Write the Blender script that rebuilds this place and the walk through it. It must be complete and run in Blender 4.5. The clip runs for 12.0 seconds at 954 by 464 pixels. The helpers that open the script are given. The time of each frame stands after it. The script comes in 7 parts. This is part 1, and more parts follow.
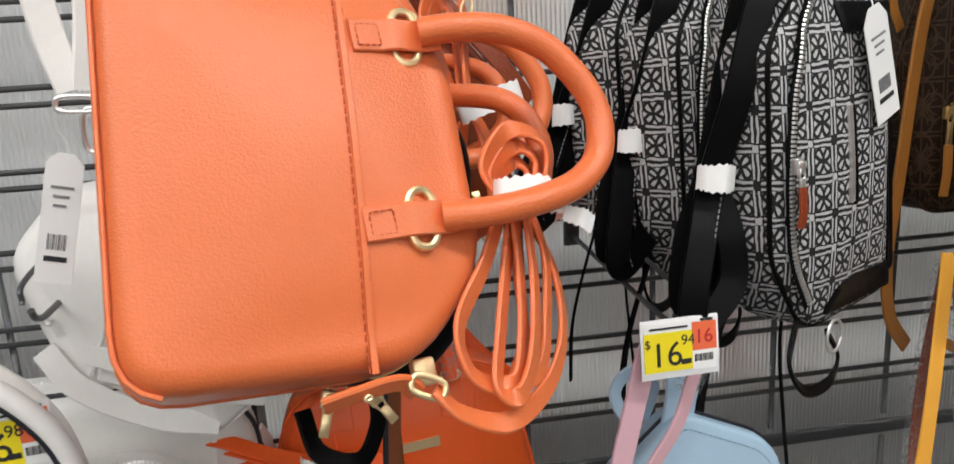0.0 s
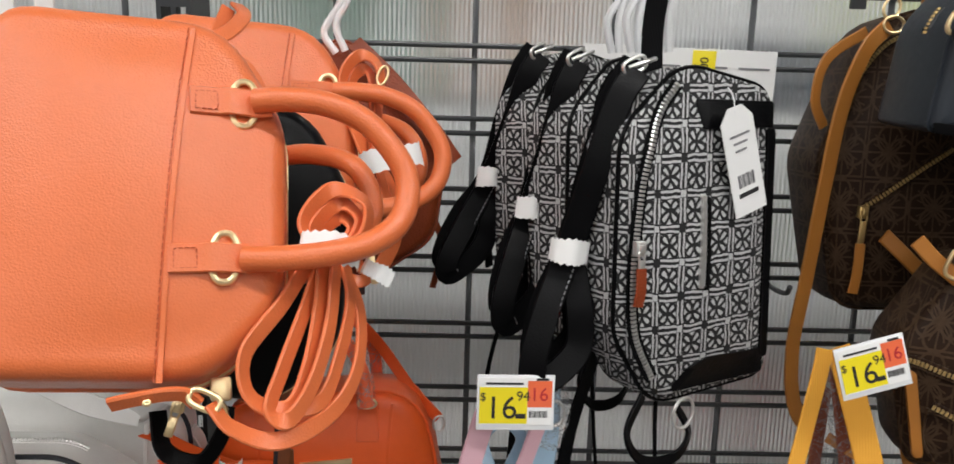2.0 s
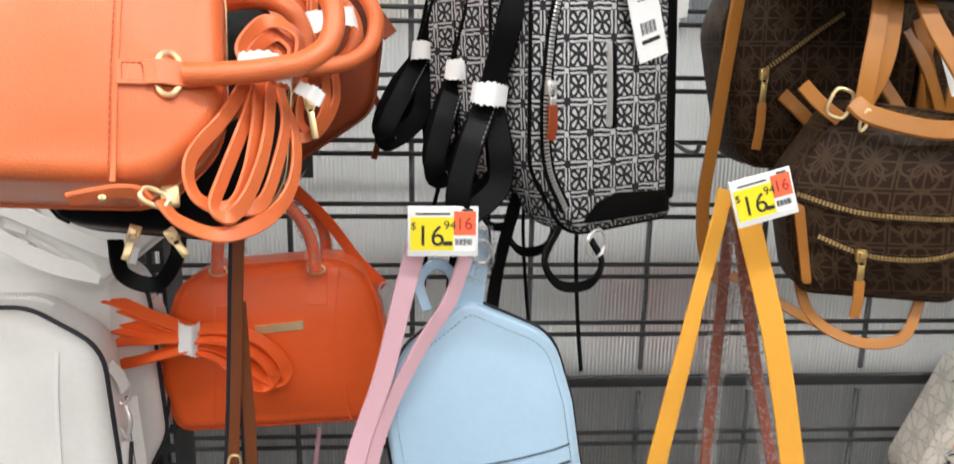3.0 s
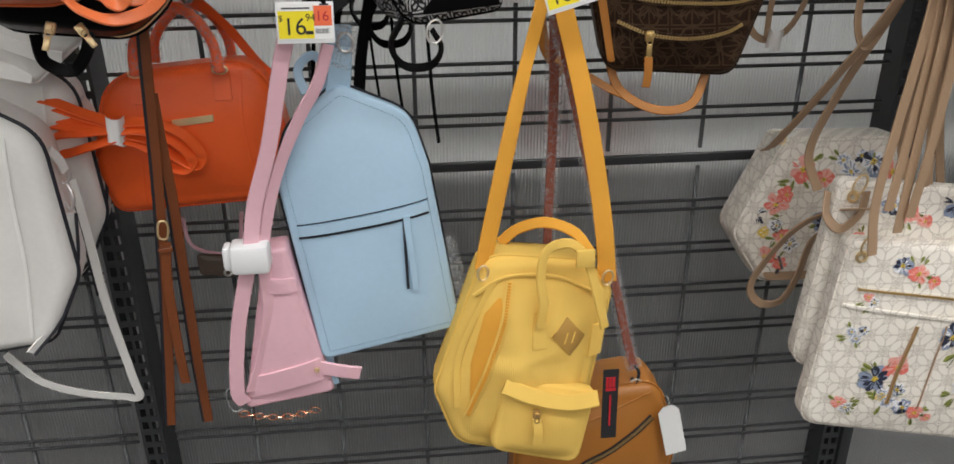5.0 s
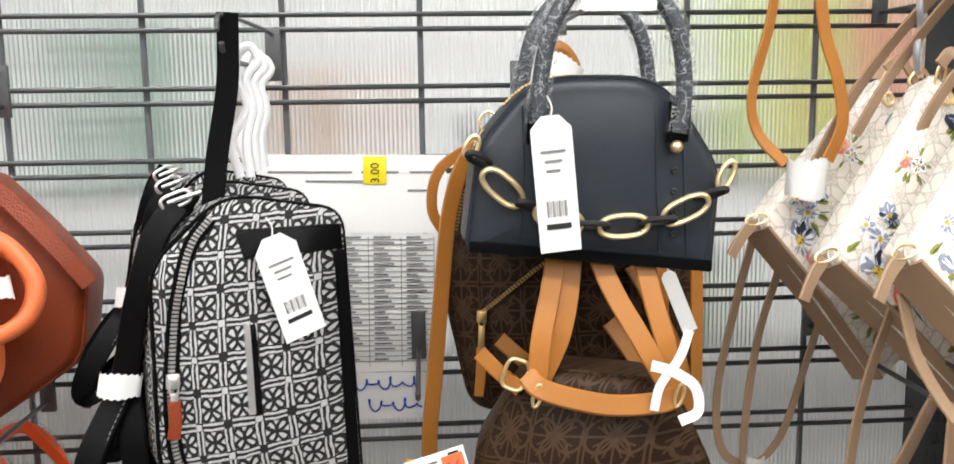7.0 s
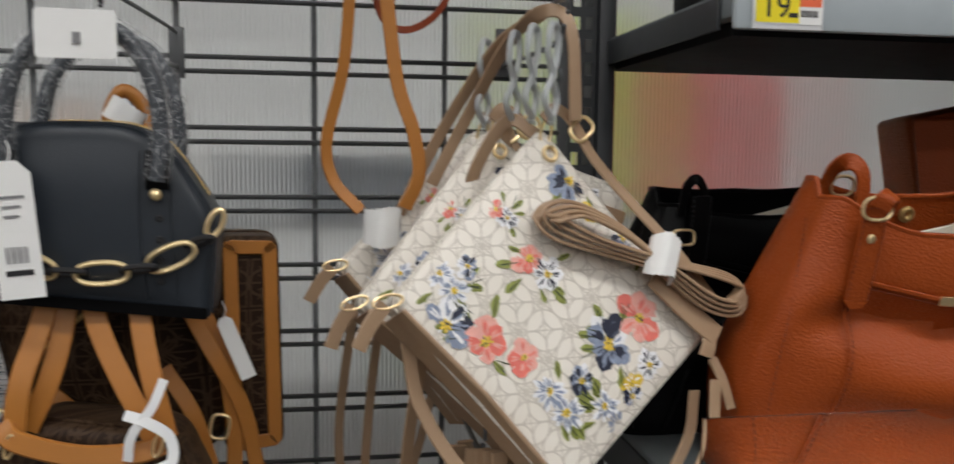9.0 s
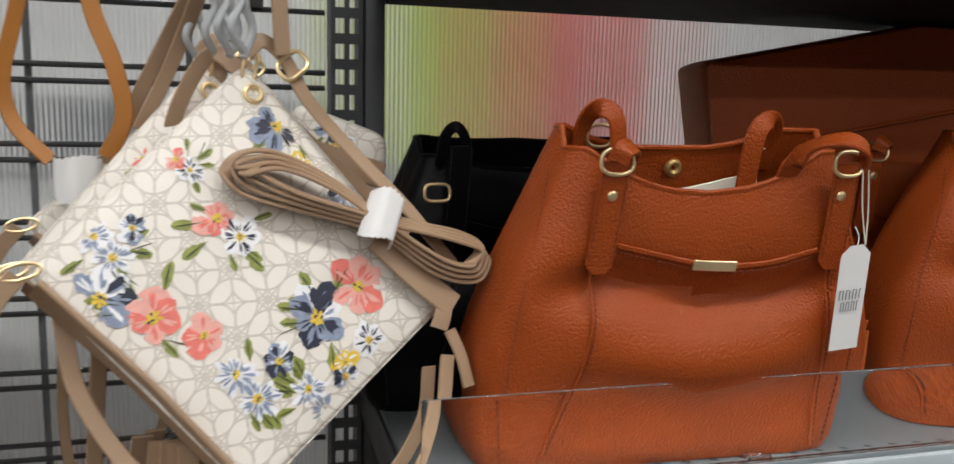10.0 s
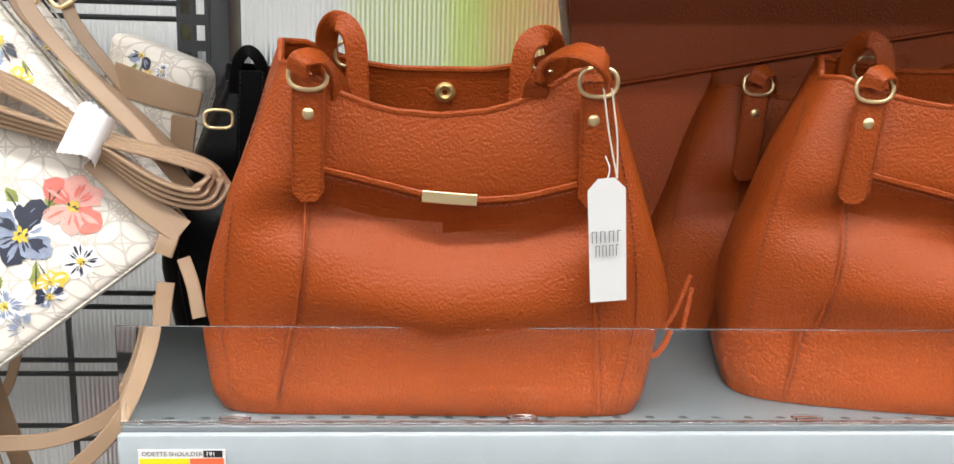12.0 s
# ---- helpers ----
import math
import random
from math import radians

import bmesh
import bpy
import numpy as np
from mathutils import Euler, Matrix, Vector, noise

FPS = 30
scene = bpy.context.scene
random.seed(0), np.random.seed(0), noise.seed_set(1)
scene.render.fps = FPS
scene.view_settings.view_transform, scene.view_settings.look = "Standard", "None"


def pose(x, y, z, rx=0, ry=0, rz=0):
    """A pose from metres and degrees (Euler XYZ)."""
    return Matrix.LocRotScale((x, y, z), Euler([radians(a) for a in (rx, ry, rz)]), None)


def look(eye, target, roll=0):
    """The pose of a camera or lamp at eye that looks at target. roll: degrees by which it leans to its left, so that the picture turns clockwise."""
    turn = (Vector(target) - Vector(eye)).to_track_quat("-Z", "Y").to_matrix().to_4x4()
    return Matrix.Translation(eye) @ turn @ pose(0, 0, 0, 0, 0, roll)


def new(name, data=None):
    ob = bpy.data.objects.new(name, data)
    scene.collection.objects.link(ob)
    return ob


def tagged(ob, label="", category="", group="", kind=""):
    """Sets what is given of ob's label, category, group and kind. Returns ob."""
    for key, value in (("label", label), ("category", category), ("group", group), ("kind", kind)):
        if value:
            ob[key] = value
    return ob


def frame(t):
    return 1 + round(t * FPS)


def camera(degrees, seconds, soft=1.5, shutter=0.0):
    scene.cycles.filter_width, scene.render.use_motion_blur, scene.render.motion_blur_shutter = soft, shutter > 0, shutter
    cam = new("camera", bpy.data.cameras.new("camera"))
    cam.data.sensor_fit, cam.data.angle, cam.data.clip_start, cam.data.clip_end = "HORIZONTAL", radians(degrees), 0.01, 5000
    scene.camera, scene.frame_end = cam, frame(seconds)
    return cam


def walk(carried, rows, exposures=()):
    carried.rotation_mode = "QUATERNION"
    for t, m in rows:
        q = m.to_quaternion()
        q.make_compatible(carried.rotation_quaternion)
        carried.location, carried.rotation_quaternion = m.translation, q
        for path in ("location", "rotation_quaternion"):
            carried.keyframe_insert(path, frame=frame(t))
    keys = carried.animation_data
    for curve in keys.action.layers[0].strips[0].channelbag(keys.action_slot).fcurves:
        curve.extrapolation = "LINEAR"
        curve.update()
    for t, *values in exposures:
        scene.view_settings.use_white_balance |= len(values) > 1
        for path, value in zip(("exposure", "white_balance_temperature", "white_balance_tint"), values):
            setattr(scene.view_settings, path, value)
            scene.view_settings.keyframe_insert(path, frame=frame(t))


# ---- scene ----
cam = camera(59.4, 12.0, shutter=0.25)
PATH = [
    (0, (0.361, 0.168, 1.443), (0.662, 2.082, 0.948), -3.1),
    (0.5, (0.394, 0.187, 1.437), (0.653, 2.128, 1.028), -1.4),
    (1, (0.428, 0.158, 1.456), (0.409, 2.113, 1.032), -1.1),
    (1.5, (0.484, 0.114, 1.459), (0.454, 2.074, 1.059), 0.8),
    (2, (0.526, 0.096, 1.465), (0.568, 2.054, 1.061), 1.6),
    (2.5, (0.557, 0.06, 1.429), (0.613, 2.017, 1.022), 1.1),
    (2.6, (0.559, 0.056, 1.418), (0.611, 2.011, 0.996), 0.6),
    (3, (0.556, 0.013, 1.387), (0.676, 1.949, 0.9), 0.9),
    (3.5, (0.53, -0.057, 1.366), (0.74, 1.824, 0.719), -0.6),
    (3.7, (0.527, -0.083, 1.361), (0.769, 1.773, 0.657), -1.2),
    (5.3, (0.684, -0.207, 1.39), (0.857, 1.599, 0.549), 0.0),
    (5.5, (0.705, -0.215, 1.397), (0.865, 1.633, 0.648), 0.0),
    (6, (0.756, -0.151, 1.459), (0.865, 1.745, 0.833), -0.5),
    (6.5, (0.791, 0.012, 1.491), (0.888, 1.967, 1.083), -0.8),
    (6.7, (0.806, 0.066, 1.505), (0.936, 2.034, 1.173), -0.8),
    (8.3, (1.017, 0.091, 1.55), (1.055, 2.081, 1.353), -0.0),
    (8.5, (1.057, 0.08, 1.552), (1.133, 2.07, 1.37), -0.1),
    (9, (1.153, 0.04, 1.533), (1.474, 2.004, 1.34), 0.7),
    (9.5, (1.231, 0.04, 1.509), (1.705, 1.967, 1.267), 0.9),
    (10, (1.328, 0.105, 1.53), (1.849, 2.012, 1.222), 1.5),
    (10.5, (1.428, 0.162, 1.521), (1.898, 2.084, 1.231), 1.0),
    (11, (1.522, 0.156, 1.502), (1.885, 2.102, 1.213), 0.8),
    (11.5, (1.615, 0.125, 1.488), (1.841, 2.079, 1.126), 2.2),
    (12, (1.654, 0.101, 1.496), (1.785, 2.061, 1.117), 1.5),
]
EXPOSURES = [(0.0, -0.56), (0.5, -0.54), (1.0, -0.84), (1.5, -0.94), (2.0, -0.66), (2.5, -0.23), (3.0, -0.12), (3.5, -0.44), (5.5, -0.73), (6.0, -0.2), (6.5, 0.15), (8.5, -0.61), (9.0, -1.09), (9.5, -1.1), (10.0, -0.79), (10.5, -0.45), (11.0, -0.46), (11.5, -0.15), (12.0, -0.02)]
walk(cam, [(t, look(eye, target, roll)) for t, eye, target, roll in PATH], EXPOSURES)

# ---- world and light ----
world = bpy.data.worlds.new("store_air")
scene.world = world
world.use_nodes = True
world.node_tree.nodes["Background"].inputs[0].default_value = (0.9, 0.95, 1.0, 1)
world.node_tree.nodes["Background"].inputs[1].default_value = 0.25


def strip_light(x, y, power):
    """A ceiling strip lamp of the store, out of view: a bare area lamp without housing."""
    lamp = bpy.data.lights.new("ceiling_lamp", "AREA")
    lamp.shape, lamp.size, lamp.size_y, lamp.energy, lamp.color = "RECTANGLE", 3.6, 0.30, power, (0.985, 0.97, 0.95)
    ob = new("ceiling_lamp", lamp)
    ob.matrix_world = pose(x, y, 3.86, 0, 0, 0)


for lx in (-2.2, 1.8, 5.8):
    strip_light(lx, -0.75, 120)
    strip_light(lx, -2.6, 60)
    # two far rows, unseen, added so light reaches under the upper shelf
    strip_light(lx, -4.9, 70)
    strip_light(lx, -8.2, 210)
    strip_light(lx, 2.6, 165 if lx < 0 else 265)


# ---- node helpers and materials ----
class Ex:
    """A value in a node tree, with arithmetic."""

    def __init__(self, tree, socket):
        self.tree, self.socket = tree, socket

    def op(self, kind, other=None, third=None):
        node = self.tree.nodes.new("ShaderNodeMath")
        node.operation = kind
        for i, v in enumerate((self, other, third)):
            if isinstance(v, Ex):
                self.tree.links.new(v.socket, node.inputs[i])
            elif v is not None:
                node.inputs[i].default_value = v
        return Ex(self.tree, node.outputs[0])

    def __add__(self, o): return self.op("ADD", o)
    def __sub__(self, o): return self.op("SUBTRACT", o)
    def __mul__(self, o): return self.op("MULTIPLY", o)
    def fract(self): return self.op("FRACT")
    def floor(self): return self.op("FLOOR")
    def mag(self): return self.op("ABSOLUTE")
    def below(self, o): return self.op("LESS_THAN", o)
    def above(self, o): return self.op("GREATER_THAN", o)
    def most(self, o): return self.op("MAXIMUM", o)
    def least(self, o): return self.op("MINIMUM", o)
    def root(self): return self.op("SQRT")


def base(name, rough=0.5, metal=0.0):
    m = bpy.data.materials.new(name)
    m.use_nodes = True
    tree = m.node_tree
    shader = tree.nodes["Principled BSDF"]
    shader.inputs["Roughness"].default_value = rough
    shader.inputs["Metallic"].default_value = metal
    return m, tree, shader


def coords(tree):
    co = tree.nodes.new("ShaderNodeTexCoord")
    return co.outputs["Object"]


def xyz(tree, socket):
    sep = tree.nodes.new("ShaderNodeSeparateXYZ")
    tree.links.new(socket, sep.inputs[0])
    return [Ex(tree, s) for s in sep.outputs]


def noise_tex(tree, co, scale, detail=3):
    n = tree.nodes.new("ShaderNodeTexNoise")
    n.inputs["Scale"].default_value, n.inputs["Detail"].default_value = scale, detail
    tree.links.new(co, n.inputs["Vector"])
    return Ex(tree, n.outputs["Fac"])


def mix(tree, fac, a, b):
    n = tree.nodes.new("ShaderNodeMix")
    n.data_type = "RGBA"
    for i, v in ((0, fac), (6, a), (7, b)):
        if isinstance(v, Ex):
            tree.links.new(v.socket, n.inputs[i])
        elif isinstance(v, (int, float)):
            n.inputs[i].default_value = v
        elif isinstance(v, tuple):
            n.inputs[i].default_value = (*v, 1)
        else:
            tree.links.new(v, n.inputs[i])
    return n.outputs[2]


def tint(c, k):
    return tuple(min(1, v * k) for v in c)


def bump(tree, shader, height, strength, distance):
    b = tree.nodes.new("ShaderNodeBump")
    b.inputs["Strength"].default_value, b.inputs["Distance"].default_value = strength, distance
    tree.links.new(height.socket, b.inputs["Height"])
    tree.links.new(b.outputs[0], shader.inputs["Normal"])


def leather(name, col, rough=0.42, grain=520.0, depth=0.0006, strength=0.5, wear=0.14, spec=0.5):
    """Pebbled leather: cells of grain, soft creases and a little wear."""
    m, tree, shader = base(name, rough)
    co = coords(tree)
    v = tree.nodes.new("ShaderNodeTexVoronoi")
    v.feature, v.inputs["Scale"].default_value = "SMOOTH_F1", grain
    tree.links.new(co, v.inputs["Vector"])
    cells = Ex(tree, v.outputs["Distance"])
    big = noise_tex(tree, co, 14, 4)
    fine = noise_tex(tree, co, 160, 2)
    c = mix(tree, big, tint(col, 1 - wear), tint(col, 1 + wear))
    c = mix(tree, fine * 0.35, c, tint(col, 0.8))
    tree.links.new(c, shader.inputs["Base Color"])
    tree.links.new((fine * 0.2 + (rough - 0.1)).socket, shader.inputs["Roughness"])
    shader.inputs["Specular IOR Level"].default_value = spec
    bump(tree, shader, cells * -1.0, strength, depth)
    return m


def cloth(name, col, rough=0.8, scale=900.0, wear=0.1):
    m, tree, shader = base(name, rough)
    co = coords(tree)
    w1 = tree.nodes.new("ShaderNodeTexWave")
    w1.inputs["Scale"].default_value = scale / 6
    w1.inputs["Distortion"].default_value = 1.5
    tree.links.new(co, w1.inputs["Vector"])
    big = noise_tex(tree, co, 20, 4)
    c = mix(tree, big, tint(col, 1 - wear), tint(col, 1 + wear))
    tree.links.new(c, shader.inputs["Base Color"])
    shader.inputs["Specular IOR Level"].default_value = 0.07
    bump(tree, shader, Ex(tree, w1.outputs["Fac"]) + big * 2.0, 0.35, 0.0004)
    return m


def plain(name, col, rough=0.5, metal=0.0, vary=0.08, scale=40.0):
    m, tree, shader = base(name, rough, metal)
    co = coords(tree)
    n = noise_tex(tree, co, scale, 4)
    tree.links.new(mix(tree, n, tint(col, 1 - vary), tint(col, 1 + vary)), shader.inputs["Base Color"])
    tree.links.new((n * 0.12 + (rough - 0.06)).socket, shader.inputs["Roughness"])
    return m


def near(d, r, w):
    """A line of half width w where d equals r."""
    return (d - r).mag().below(w)


def dist(a, b):
    return (a * a + b * b).root()


def woven_grey(name):
    """Pale grey jacquard with black interlaced rings, bars and small squares."""
    m, tree, shader = base(name, 0.75)
    co = coords(tree)
    x, y, z = xyz(tree, co)
    x = x - y
    wob = noise_tex(tree, co, 90, 3) * 0.5
    fa, fb = x * 40.5 + wob * 0.33, z * 40.5 + wob * 0.33
    a, b = fa.fract() * 3.0, fb.fract() * 3.0
    s, t = (a - 1.85) * 0.87, (b - 1.85) * 0.87
    flower = a.above(0.7) * b.above(0.7)
    arcs = near(dist(s - 1.0, t), 1.0, 0.135).most(near(dist(s + 1.0, t), 1.0, 0.135))
    arcs = arcs.most(near(dist(s, t - 1.0), 1.0, 0.135)).most(near(dist(s, t + 1.0), 1.0, 0.135))
    arcs = arcs.most(near(dist(s, t), 1.02, 0.125)) * flower
    upright = near(a, 0.35, 0.13) * b.above(0.7) * a.below(0.7)
    level = near(b, 0.35, 0.13) * a.above(0.7) * b.below(0.7)
    odd = (fa.floor() * 0.5 + fb.floor() * 0.5).fract().above(0.25)
    knots = a.below(0.75) * b.below(0.75) * odd
    rim = near((a - 0.35).mag().most((b - 0.35).mag()), 0.38, 0.08)
    ink = knots.most(upright).most(level).most(arcs).most(rim).least(1.0)
    thread = noise_tex(tree, co, 1400, 2)
    grey = mix(tree, thread, (0.24, 0.24, 0.245), (0.72, 0.72, 0.715))
    tree.links.new(mix(tree, ink, grey, (0.004, 0.004, 0.005)), shader.inputs["Base Color"])
    bump(tree, shader, thread + ink * -1.0, 0.4, 0.0004)
    return m


def stamped_brown(name):
    """Dark brown coated canvas with lighter stars and rings."""
    m, tree, shader = base(name, 0.42)
    co = coords(tree)
    x, y, z = xyz(tree, co)
    x = x - y
    u, v = (x * 21.0).fract() - 0.5, (z * 21.0 + 0.3).fract() - 0.5
    au, av = u.mag(), v.mag()
    petals = near(dist(au - 0.25, av), 0.25, 0.025).most(near(dist(au, av - 0.25), 0.25, 0.025))
    star = near(au - av, 0.0, 0.022) * dist(u, v).below(0.46)
    cross = au.least(av).below(0.018) * dist(u, v).below(0.5)
    frame_line = near(au.most(av), 0.46, 0.018)
    rays = near(au * 2.2 - av, 0.0, 0.035).most(near(av * 2.2 - au, 0.0, 0.035)) * dist(u, v).below(0.36)
    heart = dist(u, v).below(0.09)
    ink = petals.most(star).most(cross).most(frame_line).most(rays).most(heart).least(1.0)
    patch = noise_tex(tree, co, 30, 4)
    shader.inputs["Specular IOR Level"].default_value = 0.1
    ground = mix(tree, patch, (0.016, 0.008, 0.005), (0.032, 0.017, 0.010))
    line = mix(tree, noise_tex(tree, co, 300, 2), (0.042, 0.025, 0.014), (0.085, 0.052, 0.031))
    tree.links.new(mix(tree, ink * 0.9, ground, line), shader.inputs["Base Color"])
    bump(tree, shader, noise_tex(tree, co, 900, 2) + ink * 0.6, 0.3, 0.0003)
    return m


def lattice_cream(name):
    """Cream coated canvas printed with a beige lattice of rings."""
    m, tree, shader = base(name, 0.5)
    co = coords(tree)
    x, y, z = xyz(tree, co)
    x = x - y
    wob = noise_tex(tree, co, 120, 2) * 0.04
    p, q = (x + z) * 21.0 + wob, (x - z) * 21.0 + wob
    u, v = p.fract() - 0.5, q.fract() - 0.5
    au, av = u.mag(), v.mag()
    ring = near(dist(au - 0.5, av), 0.36, 0.022).most(near(dist(au, av - 0.5), 0.36, 0.022))
    petals = near(dist(au - 0.5, av - 0.5), 0.5, 0.022)
    diag = near(au - av, 0.0, 0.024)
    cross = au.least(av).below(0.018)
    star = dist(u, v).below(0.10)
    ink = ring.most(petals).most(diag).most(cross).most(star).least(1.0)
    blot = noise_tex(tree, co, 260, 3)
    cream = mix(tree, noise_tex(tree, co, 25, 3), (0.80, 0.745, 0.66), (0.88, 0.84, 0.77))
    line = mix(tree, blot, (0.47, 0.42, 0.355), (0.68, 0.63, 0.56))
    tree.links.new(mix(tree, ink * 0.8, cream, line), shader.inputs["Base Color"])
    bump(tree, shader, noise_tex(tree, co, 1100, 2), 0.35, 0.0004)
    return m


def clear(name, col=(1, 1, 1), rough=0.03, ior=1.45):
    m, tree, shader = base(name, rough)
    shader.inputs["Base Color"].default_value = (*col, 1)
    shader.inputs["Transmission Weight"].default_value = 1.0
    shader.inputs["IOR"].default_value = ior
    return m


def film_wrap(name):
    """Thin crinkled clear wrapping: mostly see-through, with crease glints put in as pale lines."""
    m, tree, shader = base(name, 0.12)
    shader.inputs["Base Color"].default_value = (0.9, 0.92, 0.95, 1)
    co = coords(tree)
    n1, n2 = noise_tex(tree, co, 70, 3), noise_tex(tree, co, 150, 3)
    glint_lines = near(n1, 0.5, 0.010).most(near(n2, 0.52, 0.009))
    tree.links.new((glint_lines * 0.26 + 0.05).socket, shader.inputs["Alpha"])
    bump(tree, shader, n1 + n2, 1.0, 0.004)
    return m


def ribbed_sheet(name):
    m, tree, shader = base(name, 0.3)
    co = coords(tree)
    n = noise_tex(tree, co, 3.0, 3)
    tree.links.new(mix(tree, n, (0.62, 0.64, 0.65), (0.8, 0.81, 0.82)), shader.inputs["Base Color"])
    shader.inputs["Transmission Weight"].default_value = 0.85
    shader.inputs["IOR"].default_value = 1.12
    shader.inputs["Roughness"].default_value = 0.3
    return m


ORANGE = leather("orange_leather", (0.79, 0.185, 0.058), 0.35, 800, 0.0006, 0.45, 0.06)
ORANGE_DARK = leather("vermilion_leather", (0.90, 0.125, 0.018), 0.40, 800, 0.0004, 0.3, 0.06)
BLACK = leather("black_leather", (0.0035, 0.0035, 0.004), 0.34, 700, 0.0004, 0.3, 0.2, 0.09)
NAVY = leather("navy_leather", (0.017, 0.023, 0.032), 0.45, 900, 0.0003, 0.3, 0.12)
WHITE = leather("white_leather", (0.86, 0.85, 0.82), 0.42, 900, 0.0004, 0.3, 0.04)
COGNAC = leather("cognac_leather", (0.34, 0.062, 0.009), 0.42, 520, 0.0011, 0.75, 0.12, 0.26)
BARK = leather("bark_leather", (0.20, 0.055, 0.014), 0.42, 900, 0.0003, 0.3, 0.15)
RUST = leather("rust_leather", (0.24, 0.042, 0.011), 0.42, 520, 0.0009, 0.7, 0.15, 0.35)
SADDLE = leather("saddle_leather", (0.414, 0.160, 0.027), 0.42, 900, 0.0003, 0.3, 0.15)
TAUPE = leather("taupe_leather", (0.40, 0.265, 0.165), 0.45, 900, 0.0003, 0.3, 0.1)
BLUE = leather("pale_blue_leather", (0.43, 0.61, 0.77), 0.36, 1000, 0.0003, 0.25, 0.04)
PINK = leather("pink_leather", (0.82, 0.50, 0.57), 0.4, 1000, 0.0003, 0.25, 0.05)
YELLOW = cloth("yellow_canvas", (0.80, 0.53, 0.13), 0.8)
AMBER = cloth("amber_webbing", (0.76, 0.37, 0.055), 0.75)
WEBBING = cloth("black_webbing", (0.004, 0.004, 0.0045), 0.85)
EDGE = plain("dark_edge_paint", (0.012, 0.013, 0.02), 0.5)
GREY_WEAVE = woven_grey("grey_jacquard")
BROWN_CANVAS = stamped_brown("brown_stamped_canvas")
CREAM_CANVAS = lattice_cream("cream_lattice_canvas")
GOLD = plain("pale_gold", (0.95, 0.74, 0.42), 0.36, 0.85)
BRASS = plain("zip_brass", (0.66, 0.46, 0.19), 0.4, 0.85)
SILVER = plain("nickel", (0.80, 0.79, 0.77), 0.34, 0.85)
STEEL = plain("grey_coated_wire", (0.085, 0.088, 0.092), 0.36, 0.2)
UPRIGHT = plain("upright_paint", (0.040, 0.043, 0.047), 0.45, 0.2)
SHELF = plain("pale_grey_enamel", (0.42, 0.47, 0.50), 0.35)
# same enamel as the lip, darkened for the shade on the deck
DECK = plain("shaded_grey_enamel", (0.15, 0.17, 0.18), 0.4, 0, 0.14)
# near-black: the shade below a shelf put into its colour
UNDERSIDE_SHADE = plain("shaded_shelf_underside", (0.012, 0.012, 0.013), 0.7)
PAPER = plain("white_paper", (0.85, 0.85, 0.84), 0.7, 0, 0.03)
TISSUE = cloth("white_wrap_paper", (0.86, 0.86, 0.85), 0.85, 2600, 0.04)
PLASTIC = plain("white_plastic", (0.82, 0.83, 0.84), 0.35, 0, 0.03)
FROST = plain("frosted_plastic", (0.62, 0.65, 0.67), 0.3, 0, 0.05)
FROST.node_tree.nodes["Principled BSDF"].inputs["Transmission Weight"].default_value = 0.45
LABEL_YELLOW = plain("label_yellow", (0.87, 0.72, 0.015), 0.45, 0, 0.03)
LABEL_RED = plain("label_orange_red", (0.85, 0.16, 0.06), 0.45, 0, 0.03)
INK = plain("black_ink", (0.015, 0.015, 0.017), 0.6)
GREY_INK = plain("grey_ink", (0.22, 0.22, 0.23), 0.6)
BLUE_INK = plain("blue_ink", (0.02, 0.07, 0.42), 0.5)
RED_INK = plain("red_ink", (0.5, 0.02, 0.03), 0.5)
LINING = cloth("cream_lining", (0.72, 0.66, 0.55), 0.9)
ACRYLIC = clear("clear_acrylic", (0.97, 0.985, 0.985), 0.03, 1.42)
WRAP = film_wrap("clear_wrap")
SHEET = ribbed_sheet("ribbed_plastic")
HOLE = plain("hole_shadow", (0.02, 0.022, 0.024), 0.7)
UNDERSIDE_SHADE.node_tree.nodes["Principled BSDF"].inputs["Specular IOR Level"].default_value = 0.08
STITCH_O = plain("orange_thread", (0.55, 0.095, 0.028), 0.8)
STITCH_C = plain("brown_thread", (0.15, 0.03, 0.012), 0.8)
STITCH_B = plain("slate_thread", (0.17, 0.28, 0.38), 0.8)
CORAL = plain("coral_print", (0.84, 0.20, 0.16), 0.5, 0, 0.25, 160)
BLUSH = plain("blush_print", (0.85, 0.42, 0.36), 0.5, 0, 0.2, 160)
DENIM = plain("blue_grey_print", (0.27, 0.32, 0.44), 0.5, 0, 0.5, 180)
INKBLUE = plain("ink_blue_print", (0.02, 0.025, 0.05), 0.5, 0, 0.4, 180)
DAISY = plain("white_print", (0.88, 0.88, 0.90), 0.5, 0, 0.08, 160)
POLLEN = plain("yellow_print", (0.80, 0.55, 0.06), 0.5, 0, 0.3, 220)
LEAF = plain("leaf_print", (0.28, 0.31, 0.07), 0.5, 0, 0.5, 150)
FLOOR = plain("polished_floor", (0.085, 0.08, 0.075), 0.25, 0, 0.06, 6)
PAINT = plain("pale_wall_paint", (0.60, 0.60, 0.585), 0.8, 0, 0.04, 5)
BACKING_GREY = plain("backing_grey", (0.24, 0.235, 0.225), 0.8, 0, 0.4, 7)
